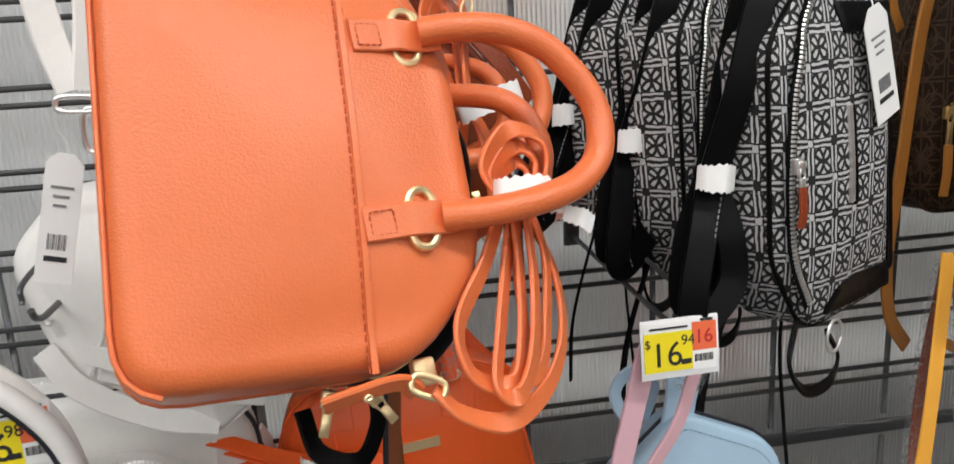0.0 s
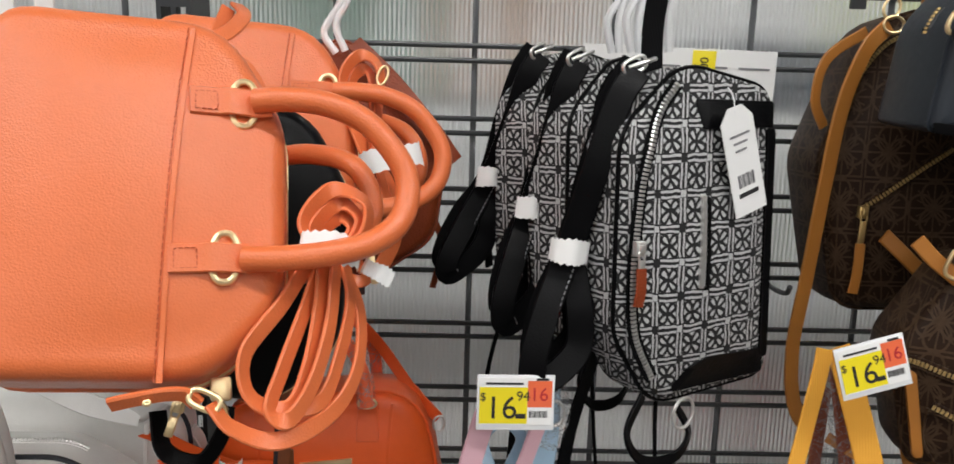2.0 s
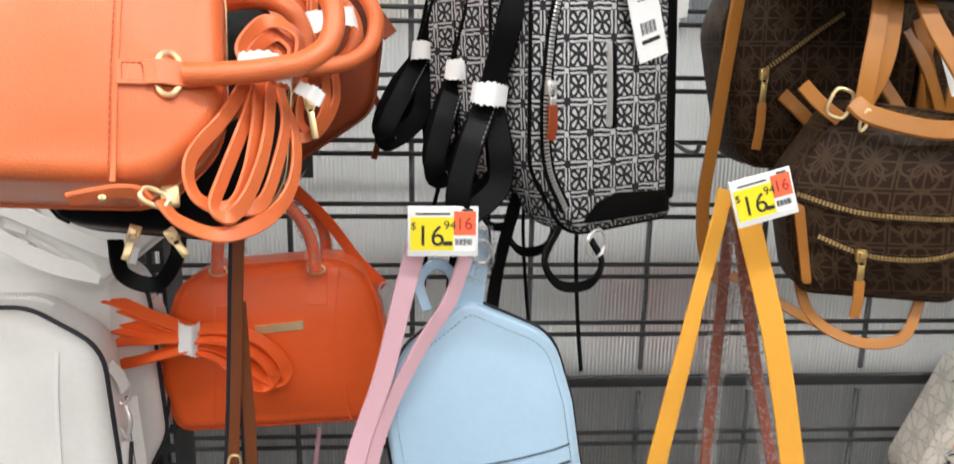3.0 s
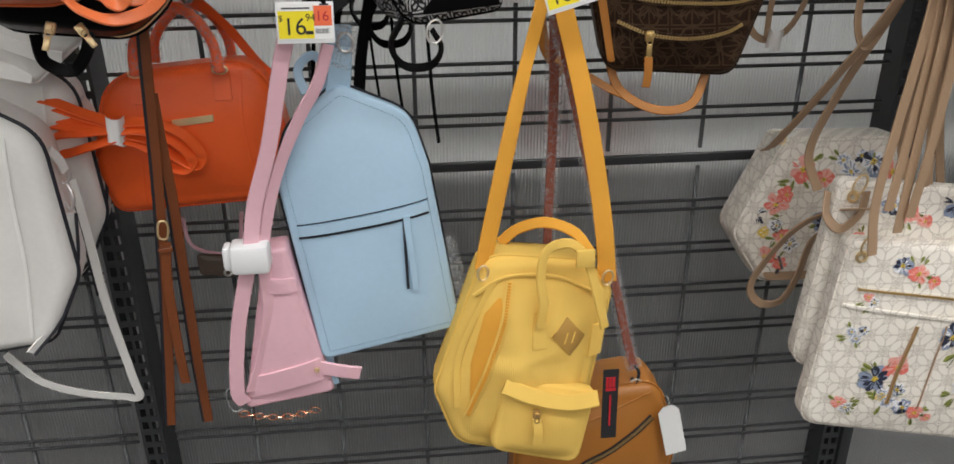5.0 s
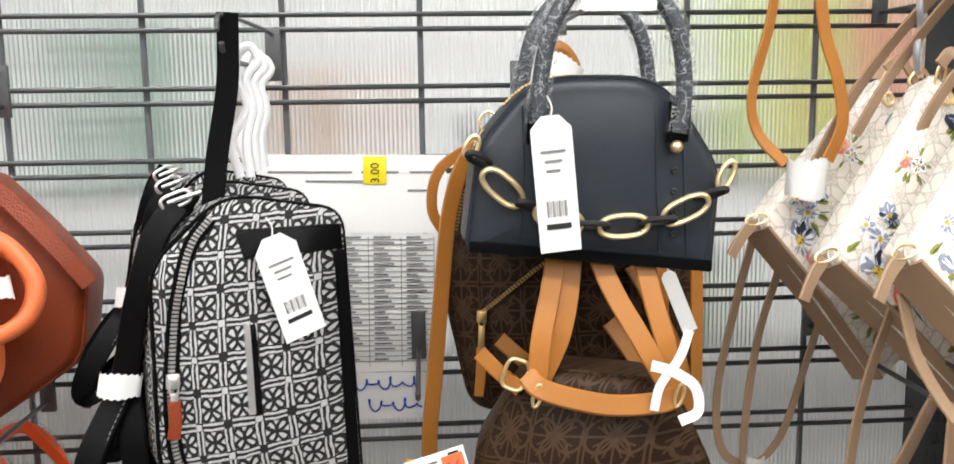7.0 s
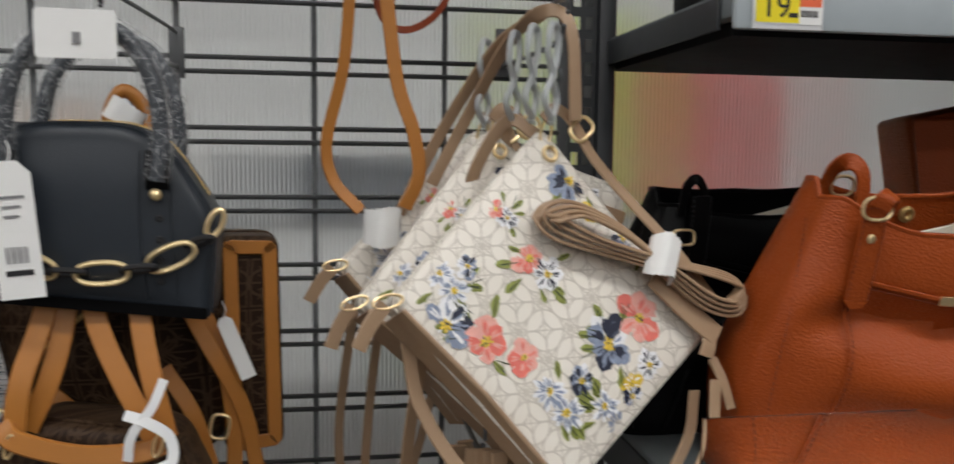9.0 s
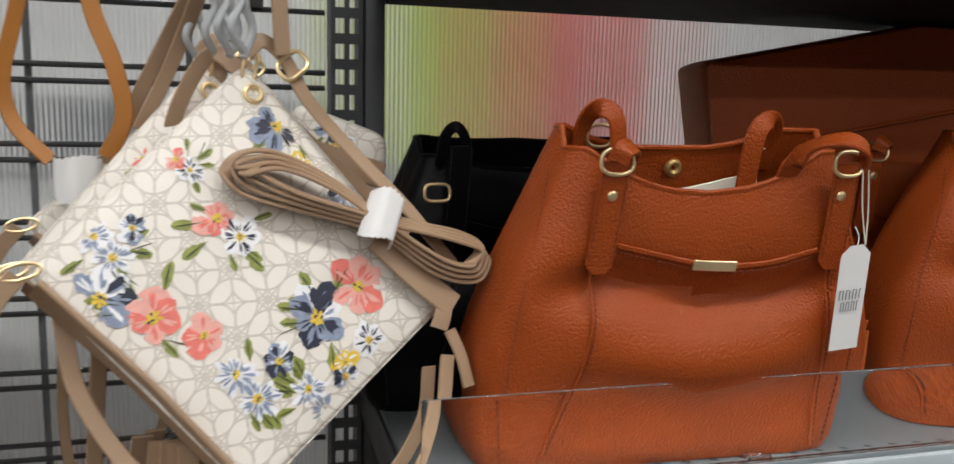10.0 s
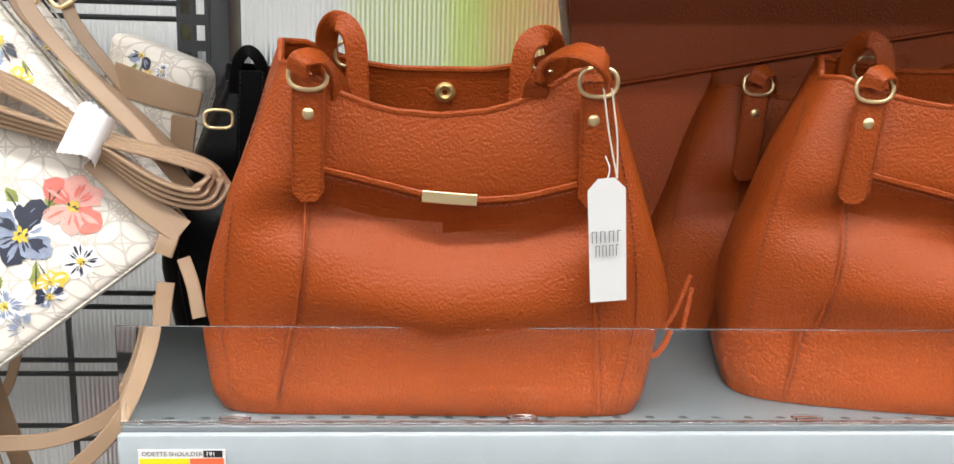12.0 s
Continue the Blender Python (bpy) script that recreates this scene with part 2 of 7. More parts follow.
CLOSING_DARK = plain("dark_closing_wall", (0.07, 0.065, 0.06), 0.8, 0, 0.5, 5)
CEILING = plain("ceiling_tile", (0.22, 0.22, 0.21), 0.9, 0, 0.06, 3)


# ---- mesh helpers ----
def part(name, bm, material, parent, label=""):
    """Links a bmesh as one mesh object under a thing."""
    me = bpy.data.meshes.new(name)
    bmesh.ops.recalc_face_normals(bm, faces=bm.faces)
    bm.to_mesh(me)
    bm.free()
    me.shade_smooth()
    me.set_sharp_from_angle(angle=radians(38))
    me.materials.append(material)
    ob = new(name, me)
    ob.parent = parent
    if label:
        tagged(ob, label)
    return ob


def thing(name, m, label, category, group=""):
    ob = new(name)
    ob.empty_display_size = 0.02
    ob.matrix_world = m
    return tagged(ob, label, category, group)


def structure(name, bm, material, label="", m=None):
    ob = part(name, bm, material, None)
    if m is not None:
        ob.matrix_world = m
    return tagged(ob, label, "structure", "", "structure")


def box(x0, x1, y0, y1, z0, z1, r=0.0, into=None):
    bm = into or bmesh.new()
    made = bmesh.ops.create_cube(bm, size=1)["verts"]
    for v in made:
        v.co = ((x0 + x1) / 2 + v.co.x * (x1 - x0), (y0 + y1) / 2 + v.co.y * (y1 - y0), (z0 + z1) / 2 + v.co.z * (z1 - z0))
    if r:
        edges = list({e for v in made for e in v.link_edges})
        bmesh.ops.bevel(bm, geom=edges, offset=r, segments=2, affect="EDGES", profile=0.5)
    return bm


def rpoly(corners, n=5):
    """A polygon with rounded corners from (x, z, radius), sampled evenly enough to bend."""
    pts = []
    k = len(corners)
    for i, (x, z, r) in enumerate(corners):
        p = Vector((x, z))
        a, b = Vector(corners[i - 1][:2]), Vector(corners[(i + 1) % k][:2])
        da, db = (a - p), (b - p)
        la, lb = da.length, db.length
        da.normalize(), db.normalize()
        half = da.angle(db) / 2
        t = min(r / max(math.tan(half), 0.05), la * 0.48, lb * 0.48)
        s, e = p + da * t, p + db * t
        for j in range(n + 1):
            f = j / n
            pts.append(s.lerp(p, f).lerp(p.lerp(e, f), f))
    out = []
    for i, p in enumerate(pts):
        q = pts[(i + 1) % len(pts)]
        steps = max(1, int((q - p).length / 0.012))
        out += [p.lerp(q, j / steps) for j in range(steps)]
    return out


def inward(outline):
    area = sum(p.x * q.y - q.x * p.y for p, q in zip(outline, outline[1:] + outline[:1]))
    side = 1 if area > 0 else -1
    k = len(outline)
    res = []
    for i in range(k):
        d = outline[(i + 1) % k] - outline[i - 1]
        d.normalize()
        res.append(Vector((-d.y, d.x)) * side)
    return res


def inset(outline, r):
    return [p + n * r for p, n in zip(outline, inward(outline))]


def gauge(outline, c, x, z):
    """How far out a point lies: 0 at the middle c, 1 on the outline."""
    d = Vector((x, z)) - c
    if d.length < 1e-6:
        return 0.0
    u = d.normalized()
    best = 0.0
    for p, q in zip(outline, outline[1:] + outline[:1]):
        e = q - p
        den = u.x * e.y - u.y * e.x
        if abs(den) > 1e-9:
            w = p - c
            t, s = (w.x * e.y - w.y * e.x) / den, (w.x * u.y - w.y * u.x) / den
            if t > 0 and -0.001 <= s <= 1.001:
                best = max(best, t)
    return d.length / best if best else 1.0


class Puff:
    """A soft bag body: a rounded outline with depth, a bulging front and slight dents. Its front faces -y."""

    def __init__(self, corners, depth, r, bulge, dents=0.0, power=2.6, seed=0.0, back=0.3):
        self.outline = rpoly(corners)
        self.inner = inset(self.outline, r)
        self.c = sum(self.inner, Vector((0, 0))) / len(self.inner)
        xs, zs = [p.x for p in self.inner], [p.y for p in self.inner]
        self.mid = ((min(xs) + max(xs)) / 2, (min(zs) + max(zs)) / 2)
        self.half = ((max(xs) - min(xs)) / 2 * 1.02, (max(zs) - min(zs)) / 2 * 1.02)
        self.depth, self.r, self.bulge, self.dents, self.power, self.seed, self.back = depth, r, bulge, dents, power, seed, back

    def lift(self, x, z, s):
        d = noise.noise((x * 16 + self.seed, z * 16, self.seed)) + 0.4 * noise.noise((x * 45, z * 45, self.seed))
        u, w = abs(x - self.mid[0]) / self.half[0], abs(z - self.mid[1]) / self.half[1]
        swell = max(0.0, 1 - u ** self.power) * max(0.0, 1 - w ** self.power)
        return -self.bulge * swell * (1 - s ** 9) + self.dents * d * (1 - s ** 6)

    def y(self, x, z):
        return self.lift(x, z, min(1.0, gauge(self.inner, self.c, x, z)))

    def on(self, x, z, out=0.001):
        return Vector((x, self.y(x, z) - out, z))

    def mesh(self):
        rows = []
        steps = (0.06, 0.14, 0.22, 0.3, 0.38, 0.46, 0.54, 0.62, 0.7, 0.77, 0.84, 0.9, 0.95, 0.98)
        for s in steps:
            rows.append([Vector((q.x, self.lift(q.x, q.y, s), q.y)) for q in (self.c + (p - self.c) * s for p in self.inner)])
        for j in range(6):
            a = radians(90 * j / 5)
            line = inset(self.outline, self.r * (1 - math.sin(a)))
            rows.append([Vector((p.x, self.r * (1 - math.cos(a)), p.y)) for p in line])
        mid = self.depth * 0.5
        rows.append([Vector((p.x, mid, p.y)) for p in inset(self.outline, -self.r * 0.12)])
        for j in range(5, -1, -1):
            a = radians(90 * j / 5)
            line = inset(self.outline, self.r * (1 - math.sin(a)))
            rows.append([Vector((p.x, self.depth - self.r * (1 - math.cos(a)), p.y)) for p in line])
        for s in (0.9, 0.6, 0.3, 0.06):
            rows.append([Vector((q.x, self.depth + self.bulge * self.back * (1 - s ** 2), q.y)) for q in (self.c + (p - self.c) * s for p in self.inner)])
        bm = bmesh.new()
        verts = [[bm.verts.new(p) for p in row] for row in rows]
        k = len(self.outline)
        for a, b in zip(verts, verts[1:]):
            for i in range(k):
                bm.faces.new((a[i], a[(i + 1) % k], b[(i + 1) % k], b[i]))
        bm.faces.new(verts[0])
        bm.faces.new(verts[-1])
        return bm

    def rim(self, y, out=0.0):
        return [Vector((p.x, y, p.y)) for p in inset(self.outline, -out)]

    def path(self, pts, out=0.001, n=6):
        """A smooth line that lies on the front."""
        line = smooth_line([(x, 0, z) for x, z in pts], n)
        return [self.on(p.x, p.z, out) for p in line]


def smooth_line(pts, n=8, closed=False):
    """A Catmull-Rom line through the points."""
    p = [Vector(q) for q in pts]
    k = len(p)
    out = []
    for i in range(k if closed else k - 1):
        a, b = p[i], p[(i + 1) % k]
        before = p[i - 1] if (i or closed) else a * 2 - b
        after = p[(i + 2) % k] if (closed or i + 2 < k) else b * 2 - a
        for j in range(n):
            t = j / n
            out.append(0.5 * (2 * a + (b - before) * t + (2 * before - 5 * a + 4 * b - after) * t * t + (3 * a - before - 3 * b + after) * t ** 3))
    if not closed:
        out.append(p[-1])
    return out


def sweep(line, shape, face=(0, -1, 0), closed=False, into=None, twist=0.0, cap=True):
    """Sweeps a section (across, outward) along a line; outward leans to the face vector."""
    bm = into or bmesh.new()
    k = len(line)
    rings = []
    f = Vector(face)
    last = None
    for i, p in enumerate(line):
        a = line[i - 1] if (i or closed) else p
        b = line[(i + 1) % k] if (closed or i + 1 < k) else p
        t = (b - a)
        if t.length < 1e-9:
            t = Vector((0, 0, 1))
        t.normalize()
        o = f - t * f.dot(t)
        if o.length < 0.15:
            o = last if last is not None else t.orthogonal()
            o = o - t * o.dot(t)
        o.normalize()
        if last is not None and o.dot(last) < 0:
            o = -o
        last = o
        w = t.cross(o)
        if twist:
            turn = Matrix.Rotation(twist * i / max(1, k - 1), 3, t)
            o2, w2 = turn @ o, turn @ w
        else:
            o2, w2 = o, w
        rings.append([bm.verts.new(p + w2 * sx + o2 * so) for sx, so in shape])
    m = len(shape)
    for i in range(k if closed else k - 1):
        a, b = rings[i], rings[(i + 1) % k]
        for j in range(m):
            bm.faces.new((a[j], a[(j + 1) % m], b[(j + 1) % m], b[j]))
    if not closed and cap:
        bm.faces.new(rings[0]), bm.faces.new(rings[-1])
    return bm


def band(w, th):
    c = min(w, th) * 0.3
    a, b = w / 2, th / 2
    return [(-a + c, b), (a - c, b), (a, b - c), (a, -b + c), (a - c, -b), (-a + c, -b), (-a, -b + c), (-a, b - c)]


def circle(r, n=10):
    return [(r * math.cos(2 * math.pi * i / n), r * math.sin(2 * math.pi * i / n)) for i in range(n)]


def strap(pts, w=0.012, th=0.0025, face=(0, -1, 0), n=8, closed=False, into=None, twist=0.0):
    return sweep(smooth_line(pts, n, closed), band(w, th), face, closed, into, twist)


def tube(pts, r, n=8, closed=False, into=None, sides=10):
    return sweep(smooth_line(pts, n, closed), circle(r, sides), (0.02, -1, 0.03), closed, into)


def hoop(c, rx, rz, r, tilt=0.0, lean=0.0, into=None, n=24, square=1.0):
    """A ring of wire round c, rx by rz, turned in its plane and leant out of it."""
    line = []
    turn = Matrix.Rotation(radians(lean), 3, "X") @ Matrix.Rotation(radians(tilt), 3, "Y")
    for i in range(n):
        a = 2 * math.pi * i / n
        ca, sa = math.cos(a), math.sin(a)
        x, z = math.copysign(abs(ca) ** square, ca) * rx, math.copysign(abs(sa) ** square, sa) * rz
        line.append(Vector(c) + turn @ Vector((x, 0, z)))
    return sweep(line, circle(r, 8), turn @ Vector((0, -1, 0)), True, into)


def card(corners, th=0.0006, y=0.0):
    """A thin flat piece with the outline given; its front is at y."""
    pts = rpoly(corners, 3)
    bm = bmesh.new()
    a = [bm.verts.new((p.x, y, p.y)) for p in pts]
    b = [bm.verts.new((p.x, y + th, p.y)) for p in pts]
    k = len(pts)
    bm.faces.new(a), bm.faces.new(b)
    for i in range(k):
        bm.faces.new((a[i], a[(i + 1) % k], b[(i + 1) % k], b[i]))
    return bm


def patch(puff, corners, th=0.002, out=0.0):
    """A stitched-on piece that follows a bag's front."""
    pts = rpoly(corners, 4)
    c = sum(pts, Vector((0, 0))) / len(pts)
    bm = bmesh.new()
    rows = []
    for s in (0.25, 0.5, 0.75, 0.97):
        rows.append([bm.verts.new(puff.on(*(c + (p - c) * s), out + th)) for p in pts])
    rows.append([bm.verts.new(puff.on(*p, out + th * 0.6)) for p in pts])
    rows.append([bm.verts.new(puff.on(*p, out - 0.002)) for p in pts])
    k = len(pts)
    for a, b in zip(rows, rows[1:]):
        for i in range(k):
            bm.faces.new((a[i], a[(i + 1) % k], b[(i + 1) % k], b[i]))
    bm.faces.new(rows[0])
    return bm


def stitches(line, length=0.0032, gap=0.0016, w=0.0007, th=0.0005, face=(0, -1, 0), into=None):
    """Short threads along a line."""
    bm = into or bmesh.new()
    f = Vector(face)
    run, pos = [0.0], [line[0]]
    for a, b in zip(line, line[1:]):
        run.append(run[-1] + (b - a).length)

    def at(s):
        for i in range(len(line) - 1):
            if run[i + 1] >= s:
                return line[i].lerp(line[i + 1], (s - run[i]) / max(1e-9, run[i + 1] - run[i]))
        return line[-1]

    s = 0.0
    while s + length < run[-1]:
        a, b = at(s), at(s + length)
        t = (b - a).normalized()
        o = (f - t * f.dot(t)).normalized()
        q = t.cross(o) * (w / 2)
        vs = [bm.verts.new(p + q * k + o * h) for p in (a, b) for k, h in ((-1, -th), (1, -th), (0.6, th), (-0.6, th))]
        for i in range(4):
            bm.faces.new((vs[i], vs[(i + 1) % 4], vs[4 + (i + 1) % 4], vs[4 + i]))
        bm.faces.new(vs[:4]), bm.faces.new(vs[4:])
        s += length + gap
    return bm


def zipper(parent, line, tape, metal, width=0.010, tooth=0.0024, face=(0, -1, 0)):
    """A closed zip: its tape, and interlocked teeth of metal."""
    part("zip_tape", sweep(line, band(width, 0.0012), face), tape, parent)
    part("zip_teeth", stitches([p + Vector(face) * 0.0010 for p in line], tooth * 0.62, tooth * 0.38, width * 0.52, 0.0012, face), metal, parent)


def zip_pull(parent, x, y, z, length, metal, tail=None, tail_len=0.0, lean=0.0):
    """Slider, bar and an optional leather tail, hanging from the zip."""
    turn = pose(x, y, z, 0, lean, 0)
    bm = box(-0.0045, 0.0045, -0.004, 0.001, -0.007, 0.004, 0.0012)
    box(-0.0025, 0.0025, -0.0065, -0.0035, -0.004, 0.002, 0.0008, bm)
    hoop((0, -0.005, -0.0065), 0.0028, 0.0045, 0.0008, into=bm)
    box(-0.003, 0.003, -0.0062, -0.0042, -0.009 - length, -0.009, 0.0009, bm)
    bmesh.ops.transform(bm, matrix=turn, verts=bm.verts)
    part("zip_pull", bm, metal, parent)
    if tail:
        bm = strap([(0, -0.0052, -0.007 - length), (0.0005, -0.006, -0.010 - length - tail_len * 0.5), (-0.0006, -0.005, -0.010 - length - tail_len)], 0.009, 0.002)
        bmesh.ops.transform(bm, matrix=turn, verts=bm.verts)
        part("pull_tail", bm, tail, parent)


def lettering(text, size, material, parent, m, align="LEFT"):
    """Flat letters lying in the xz plane of their parent, facing -y."""
    cu = bpy.data.curves.new("lettering", "FONT")
    cu.body, cu.size, cu.extrude, cu.align_x = text, size, 0.00015, align
    tmp = bpy.data.objects.new("lettering", cu)
    scene.collection.objects.link(tmp)
    me = bpy.data.meshes.new_from_object(tmp.evaluated_get(bpy.context.evaluated_depsgraph_get()))
    bpy.data.objects.remove(tmp)
    me.transform(m @ pose(0, 0, 0, 90, 0, 0))
    me.materials.clear()
    me.materials.append(material)
    ob = new("lettering", me)
    ob.parent = parent
    return ob


def torn_wrap(parent, c, w, h, turn=0.0, depth=0.010, material=None, seed=1, name="paper_wrap"):
    """A band of white wrap round a strap, bent, with torn ends."""
    rnd = random.Random(seed)
    bm = bmesh.new()
    rows = []
    n = 22
    for i in range(n + 1):
        a = math.pi * (i / n - 0.5) * 1.15
        x, y = math.sin(a) * w / 2, -math.cos(a) * depth
        tooth = (0.0007 if i % 2 else -0.0007) * rnd.uniform(0.4, 1.5)
        up = h / 2 * (1 + 0.10 * math.sin(i * 0.4 + seed)) + tooth
        dn = -h / 2 * (1 + 0.12 * math.cos(i * 0.35 + seed)) + tooth
        y += 0.0009 * math.sin(i * 0.8 + seed) + rnd.uniform(-0.0002, 0.0002)
        rows.append([bm.verts.new((x, y + dy, z)) for z in (dn, 0, up) for dy in (0, 0.0008)])
    for a, b in zip(rows, rows[1:]):
        for i, j in ((0, 2), (2, 4), (4, 5), (5, 3), (3, 1), (1, 0)):
            bm.faces.new((a[i], a[j], b[j], b[i]))
    for r in (rows[0], rows[-1]):
        bm.faces.new((r[0], r[2], r[4], r[5], r[3], r[1]))
    bmesh.ops.transform(bm, matrix=pose(*c, 0, turn, 0), verts=bm.verts)
    return part(name, bm, material or TISSUE, parent, "torn white wrap")


def hang_tag(parent, x, y, z, w, h, lean=0.0, bars=True, swing=0.0):
    """A white swing tag with clipped corners, a hole and print too small to read."""
    m = pose(x, y, z, swing, lean, 0)
    bm = card([(-w * 0.5, -h, 0.0005), (w * 0.5, -h, 0.0005), (w * 0.5, -w * 0.3, 0.001), (w * 0.22, 0, 0.001), (-w * 0.22, 0, 0.001), (-w * 0.5, -w * 0.3, 0.001)], 0.0007)
    bmesh.ops.transform(bm, matrix=m, verts=bm.verts)
    tag = part("swing_tag", bm, PAPER, parent, "white paper swing tag")
    if bars:
        bm = bmesh.new()
        for i in range(11):
            bx = -w * 0.26 + i * w * 0.048
            box(bx, bx + w * (0.012 + 0.018 * ((i * 7) % 3 == 0)), -0.0006, -0.0001, -h * 0.74, -h * 0.62, 0, bm)
        for k, (a, b) in enumerate(((-0.3, 0.3), (-0.22, 0.2), (-0.2, 0.14))):
            box(w * a, w * b, -0.0006, -0.0001, -h * (0.27 + 0.07 * k), -h * (0.25 + 0.07 * k), 0, bm)
        bmesh.ops.transform(bm, matrix=m, verts=bm.verts)
        part("tag_print", bm, GREY_INK, tag)
        bm = box(-w * 0.3, w * 0.3, -0.0006, -0.0001, -h * 0.83, -h * 0.79)
        bmesh.ops.transform(bm, matrix=m, verts=bm.verts)
        part("tag_bar", bm, INK, tag)
    bm = tube([(x, y, z - 0.004), (x + 0.002, y + 0.003, z + 0.006), (x - 0.001, y + 0.006, z + 0.014)], 0.0005, sides=6)
    part("tag_string", bm, PLASTIC, parent)
    return tag


# ---- large structure ----
WALL = 1.0
ROW, COL, GX, GZ = 0.0762, 0.1465, 1.124, 1.3265

structure("floor", box(-4, 6, -9.5, 5, -0.1, 0.0), FLOOR, "pale polished shop floor")
structure("ceiling", box(-4, 6, -9.5, 5, 3.9, 4.0), CEILING, "white shop ceiling")
# unseen end and south walls close the room, kept dark to cut bounce
structure("wall_west", box(-4.1, -4, -9.5, 5, 0, 3.9), CLOSING_DARK, "unseen dark wall added to close the room")
structure("wall_east", box(6, 6.1, -9.5, 5, 0, 3.9), CLOSING_DARK, "unseen dark wall added to close the room")
structure("wall_south", box(-4, 6, -9.6, -9.5, 0, 3.9), CLOSING_DARK, "unseen dark wall added to close the room")
structure("wall_north", box(-4, 6, 5, 5.1, 0, 3.9), PAINT, "plain white wall")


def ribbed(x0, x1, z0, z1, y):
    """Twin-wall plastic sheet: upright ribs 5 mm apart, on both faces."""
    bm = bmesh.new()
    n = int((x1 - x0) / 0.0025)
    rows = []
    for i in range(n + 1):
        x = x0 + (x1 - x0) * i / n
        d = 0.0011 if i % 2 else 0.0
        rows.append([bm.verts.new((x, y + d, z0)), bm.verts.new((x, y + d, z1)), bm.verts.new((x, y + 0.004 - d, z1)), bm.verts.new((x, y + 0.004 - d, z0))])
    for a, b in zip(rows, rows[1:]):
        for j in range(4):
            bm.faces.new((a[j], b[j], b[(j + 1) % 4], a[(j + 1) % 4]))
    bm.faces.new(rows[0]), bm.faces.new(rows[-1])
    return bm


for k, (xa, xb) in enumerate(((-0.9, 0.225), (0.227, 1.43), (1.432, 2.9))):
    structure("wall_panel_%d" % (k + 1), ribbed(xa, xb, 0.12, 2.05, WALL + 0.022), SHEET, "ribbed translucent plastic back panel")

# translucent sheets added to stand in for coloured glow blurred through the ribbed panel
def sheet_colour(name, rgb):
    m, tree, shader = base(name, 0.6)
    thin = tree.nodes.new("ShaderNodeBsdfTranslucent")
    thin.inputs[0].default_value = (*rgb, 1)
    both = tree.nodes.new("ShaderNodeMixShader")
    shader.inputs["Base Color"].default_value = (*rgb, 1)
    tree.links.new(thin.outputs[0], both.inputs[1])
    tree.links.new(shader.outputs[0], both.inputs[2])
    tree.links.new(both.outputs[0], tree.nodes["Material Output"].inputs[0])
    return m


GLOW_SHEETS = (("lime", (0.82, 0.92, 0.34), 1.59, 1.93, 1.37, 1.90), ("coral", (0.95, 0.37, 0.34), 1.935, 2.36, 1.37, 1.84),
         ("sage", (0.45, 0.58, 0.50), 0.10, 0.42, 1.385, 1.72), ("peach", (0.80, 0.66, 0.56), 0.52, 0.74, 1.385, 1.62),
         ("moss", (0.42, 0.50, 0.30), 1.28, 1.44, 1.045, 1.25), ("crimson", (0.50, 0.14, 0.12), 1.06, 1.20, 0.645, 0.86),
         ("slate", (0.22, 0.24, 0.27), 0.98, 1.40, 1.385, 1.52))
for colour, rgb, xa, xb, za, zb in GLOW_SHEETS:
    depth = 2.2 if colour in ("lime", "coral") else 1.80
    ob = part("glow_sheet", box(xa, xb, depth, depth + 0.001, za, zb), sheet_colour(colour + "_sheet", rgb), None)
    tagged(ob, colour + " coloured stand-in sheet added behind the ribbed panel", "sign sheet")
# added block sets how bright the lower panel reads; rails carry the sheets
bm = box(-0.9, 2.9, 1.70, 2.0, 0.02, 0.64)
box(1.5, 2.6, 2.18, 2.24, 1.35, 1.369, 0, bm)
for zs in (1.04, 1.38):
    box(-0.9, 2.9, 1.78, 1.84, zs - 0.012, zs + 0.004, 0, bm)
for xs in (-0.9, 2.87):
    box(xs, xs + 0.03, 1.78, 1.84, 0.64, 1.40, 0, bm)
structure("panel_backing", bm, BACKING_GREY, "grey block and rails added behind the ribbed panel")


def wire_mesh(name, p, q, r):
    bm = sweep([Vector(p), Vector(q)], circle(r, 8), (0.3, -1, 0.2))
    me = bpy.data.meshes.new(name)
    bm.to_mesh(me)
    bm.free()
    me.shade_smooth()
    me.materials.append(STEEL)
    return me


def grid_panel(x0, x1, z_low, z_high, cols, label):
    """Welded wire grid: upright rods behind, pairs of level rods before them."""
    ob = thing("wire_grid_panel", pose(0, WALL, 0), label, "grid panel", "wire grid panels")
    level = wire_mesh("level_wire", (x0, 0, 0), (x1, 0, 0), 0.0029)
    rod = wire_mesh("upright_wire", (0, 0, z_low), (0, 0, z_high), 0.0034)
    j = -12
    while GZ - ROW * j > z_low:
        z = GZ - ROW * j
        if z <= z_high:
            for dz in (0, -0.0155):
                w = new("level_wire", level)
                w.parent, w.location = ob, (0, -0.003, z + dz)
        j += 1
    for x in cols:
        w = new("upright_wire", rod)
        w.parent, w.location = ob, (x, 0.0035, 0)


COLS = [GX + COL * i for i in range(-6, 2)]
grid_panel(0.262, 1.404, 0.955, 2.02, [x for x in COLS if 0.27 < x < 1.40], "grey wire grid panel behind the hanging bags")
grid_panel(0.262, 1.404, 0.14, 0.925, [x for x in COLS if 0.27 < x < 1.40], "grey lower wire grid panel behind the bags")
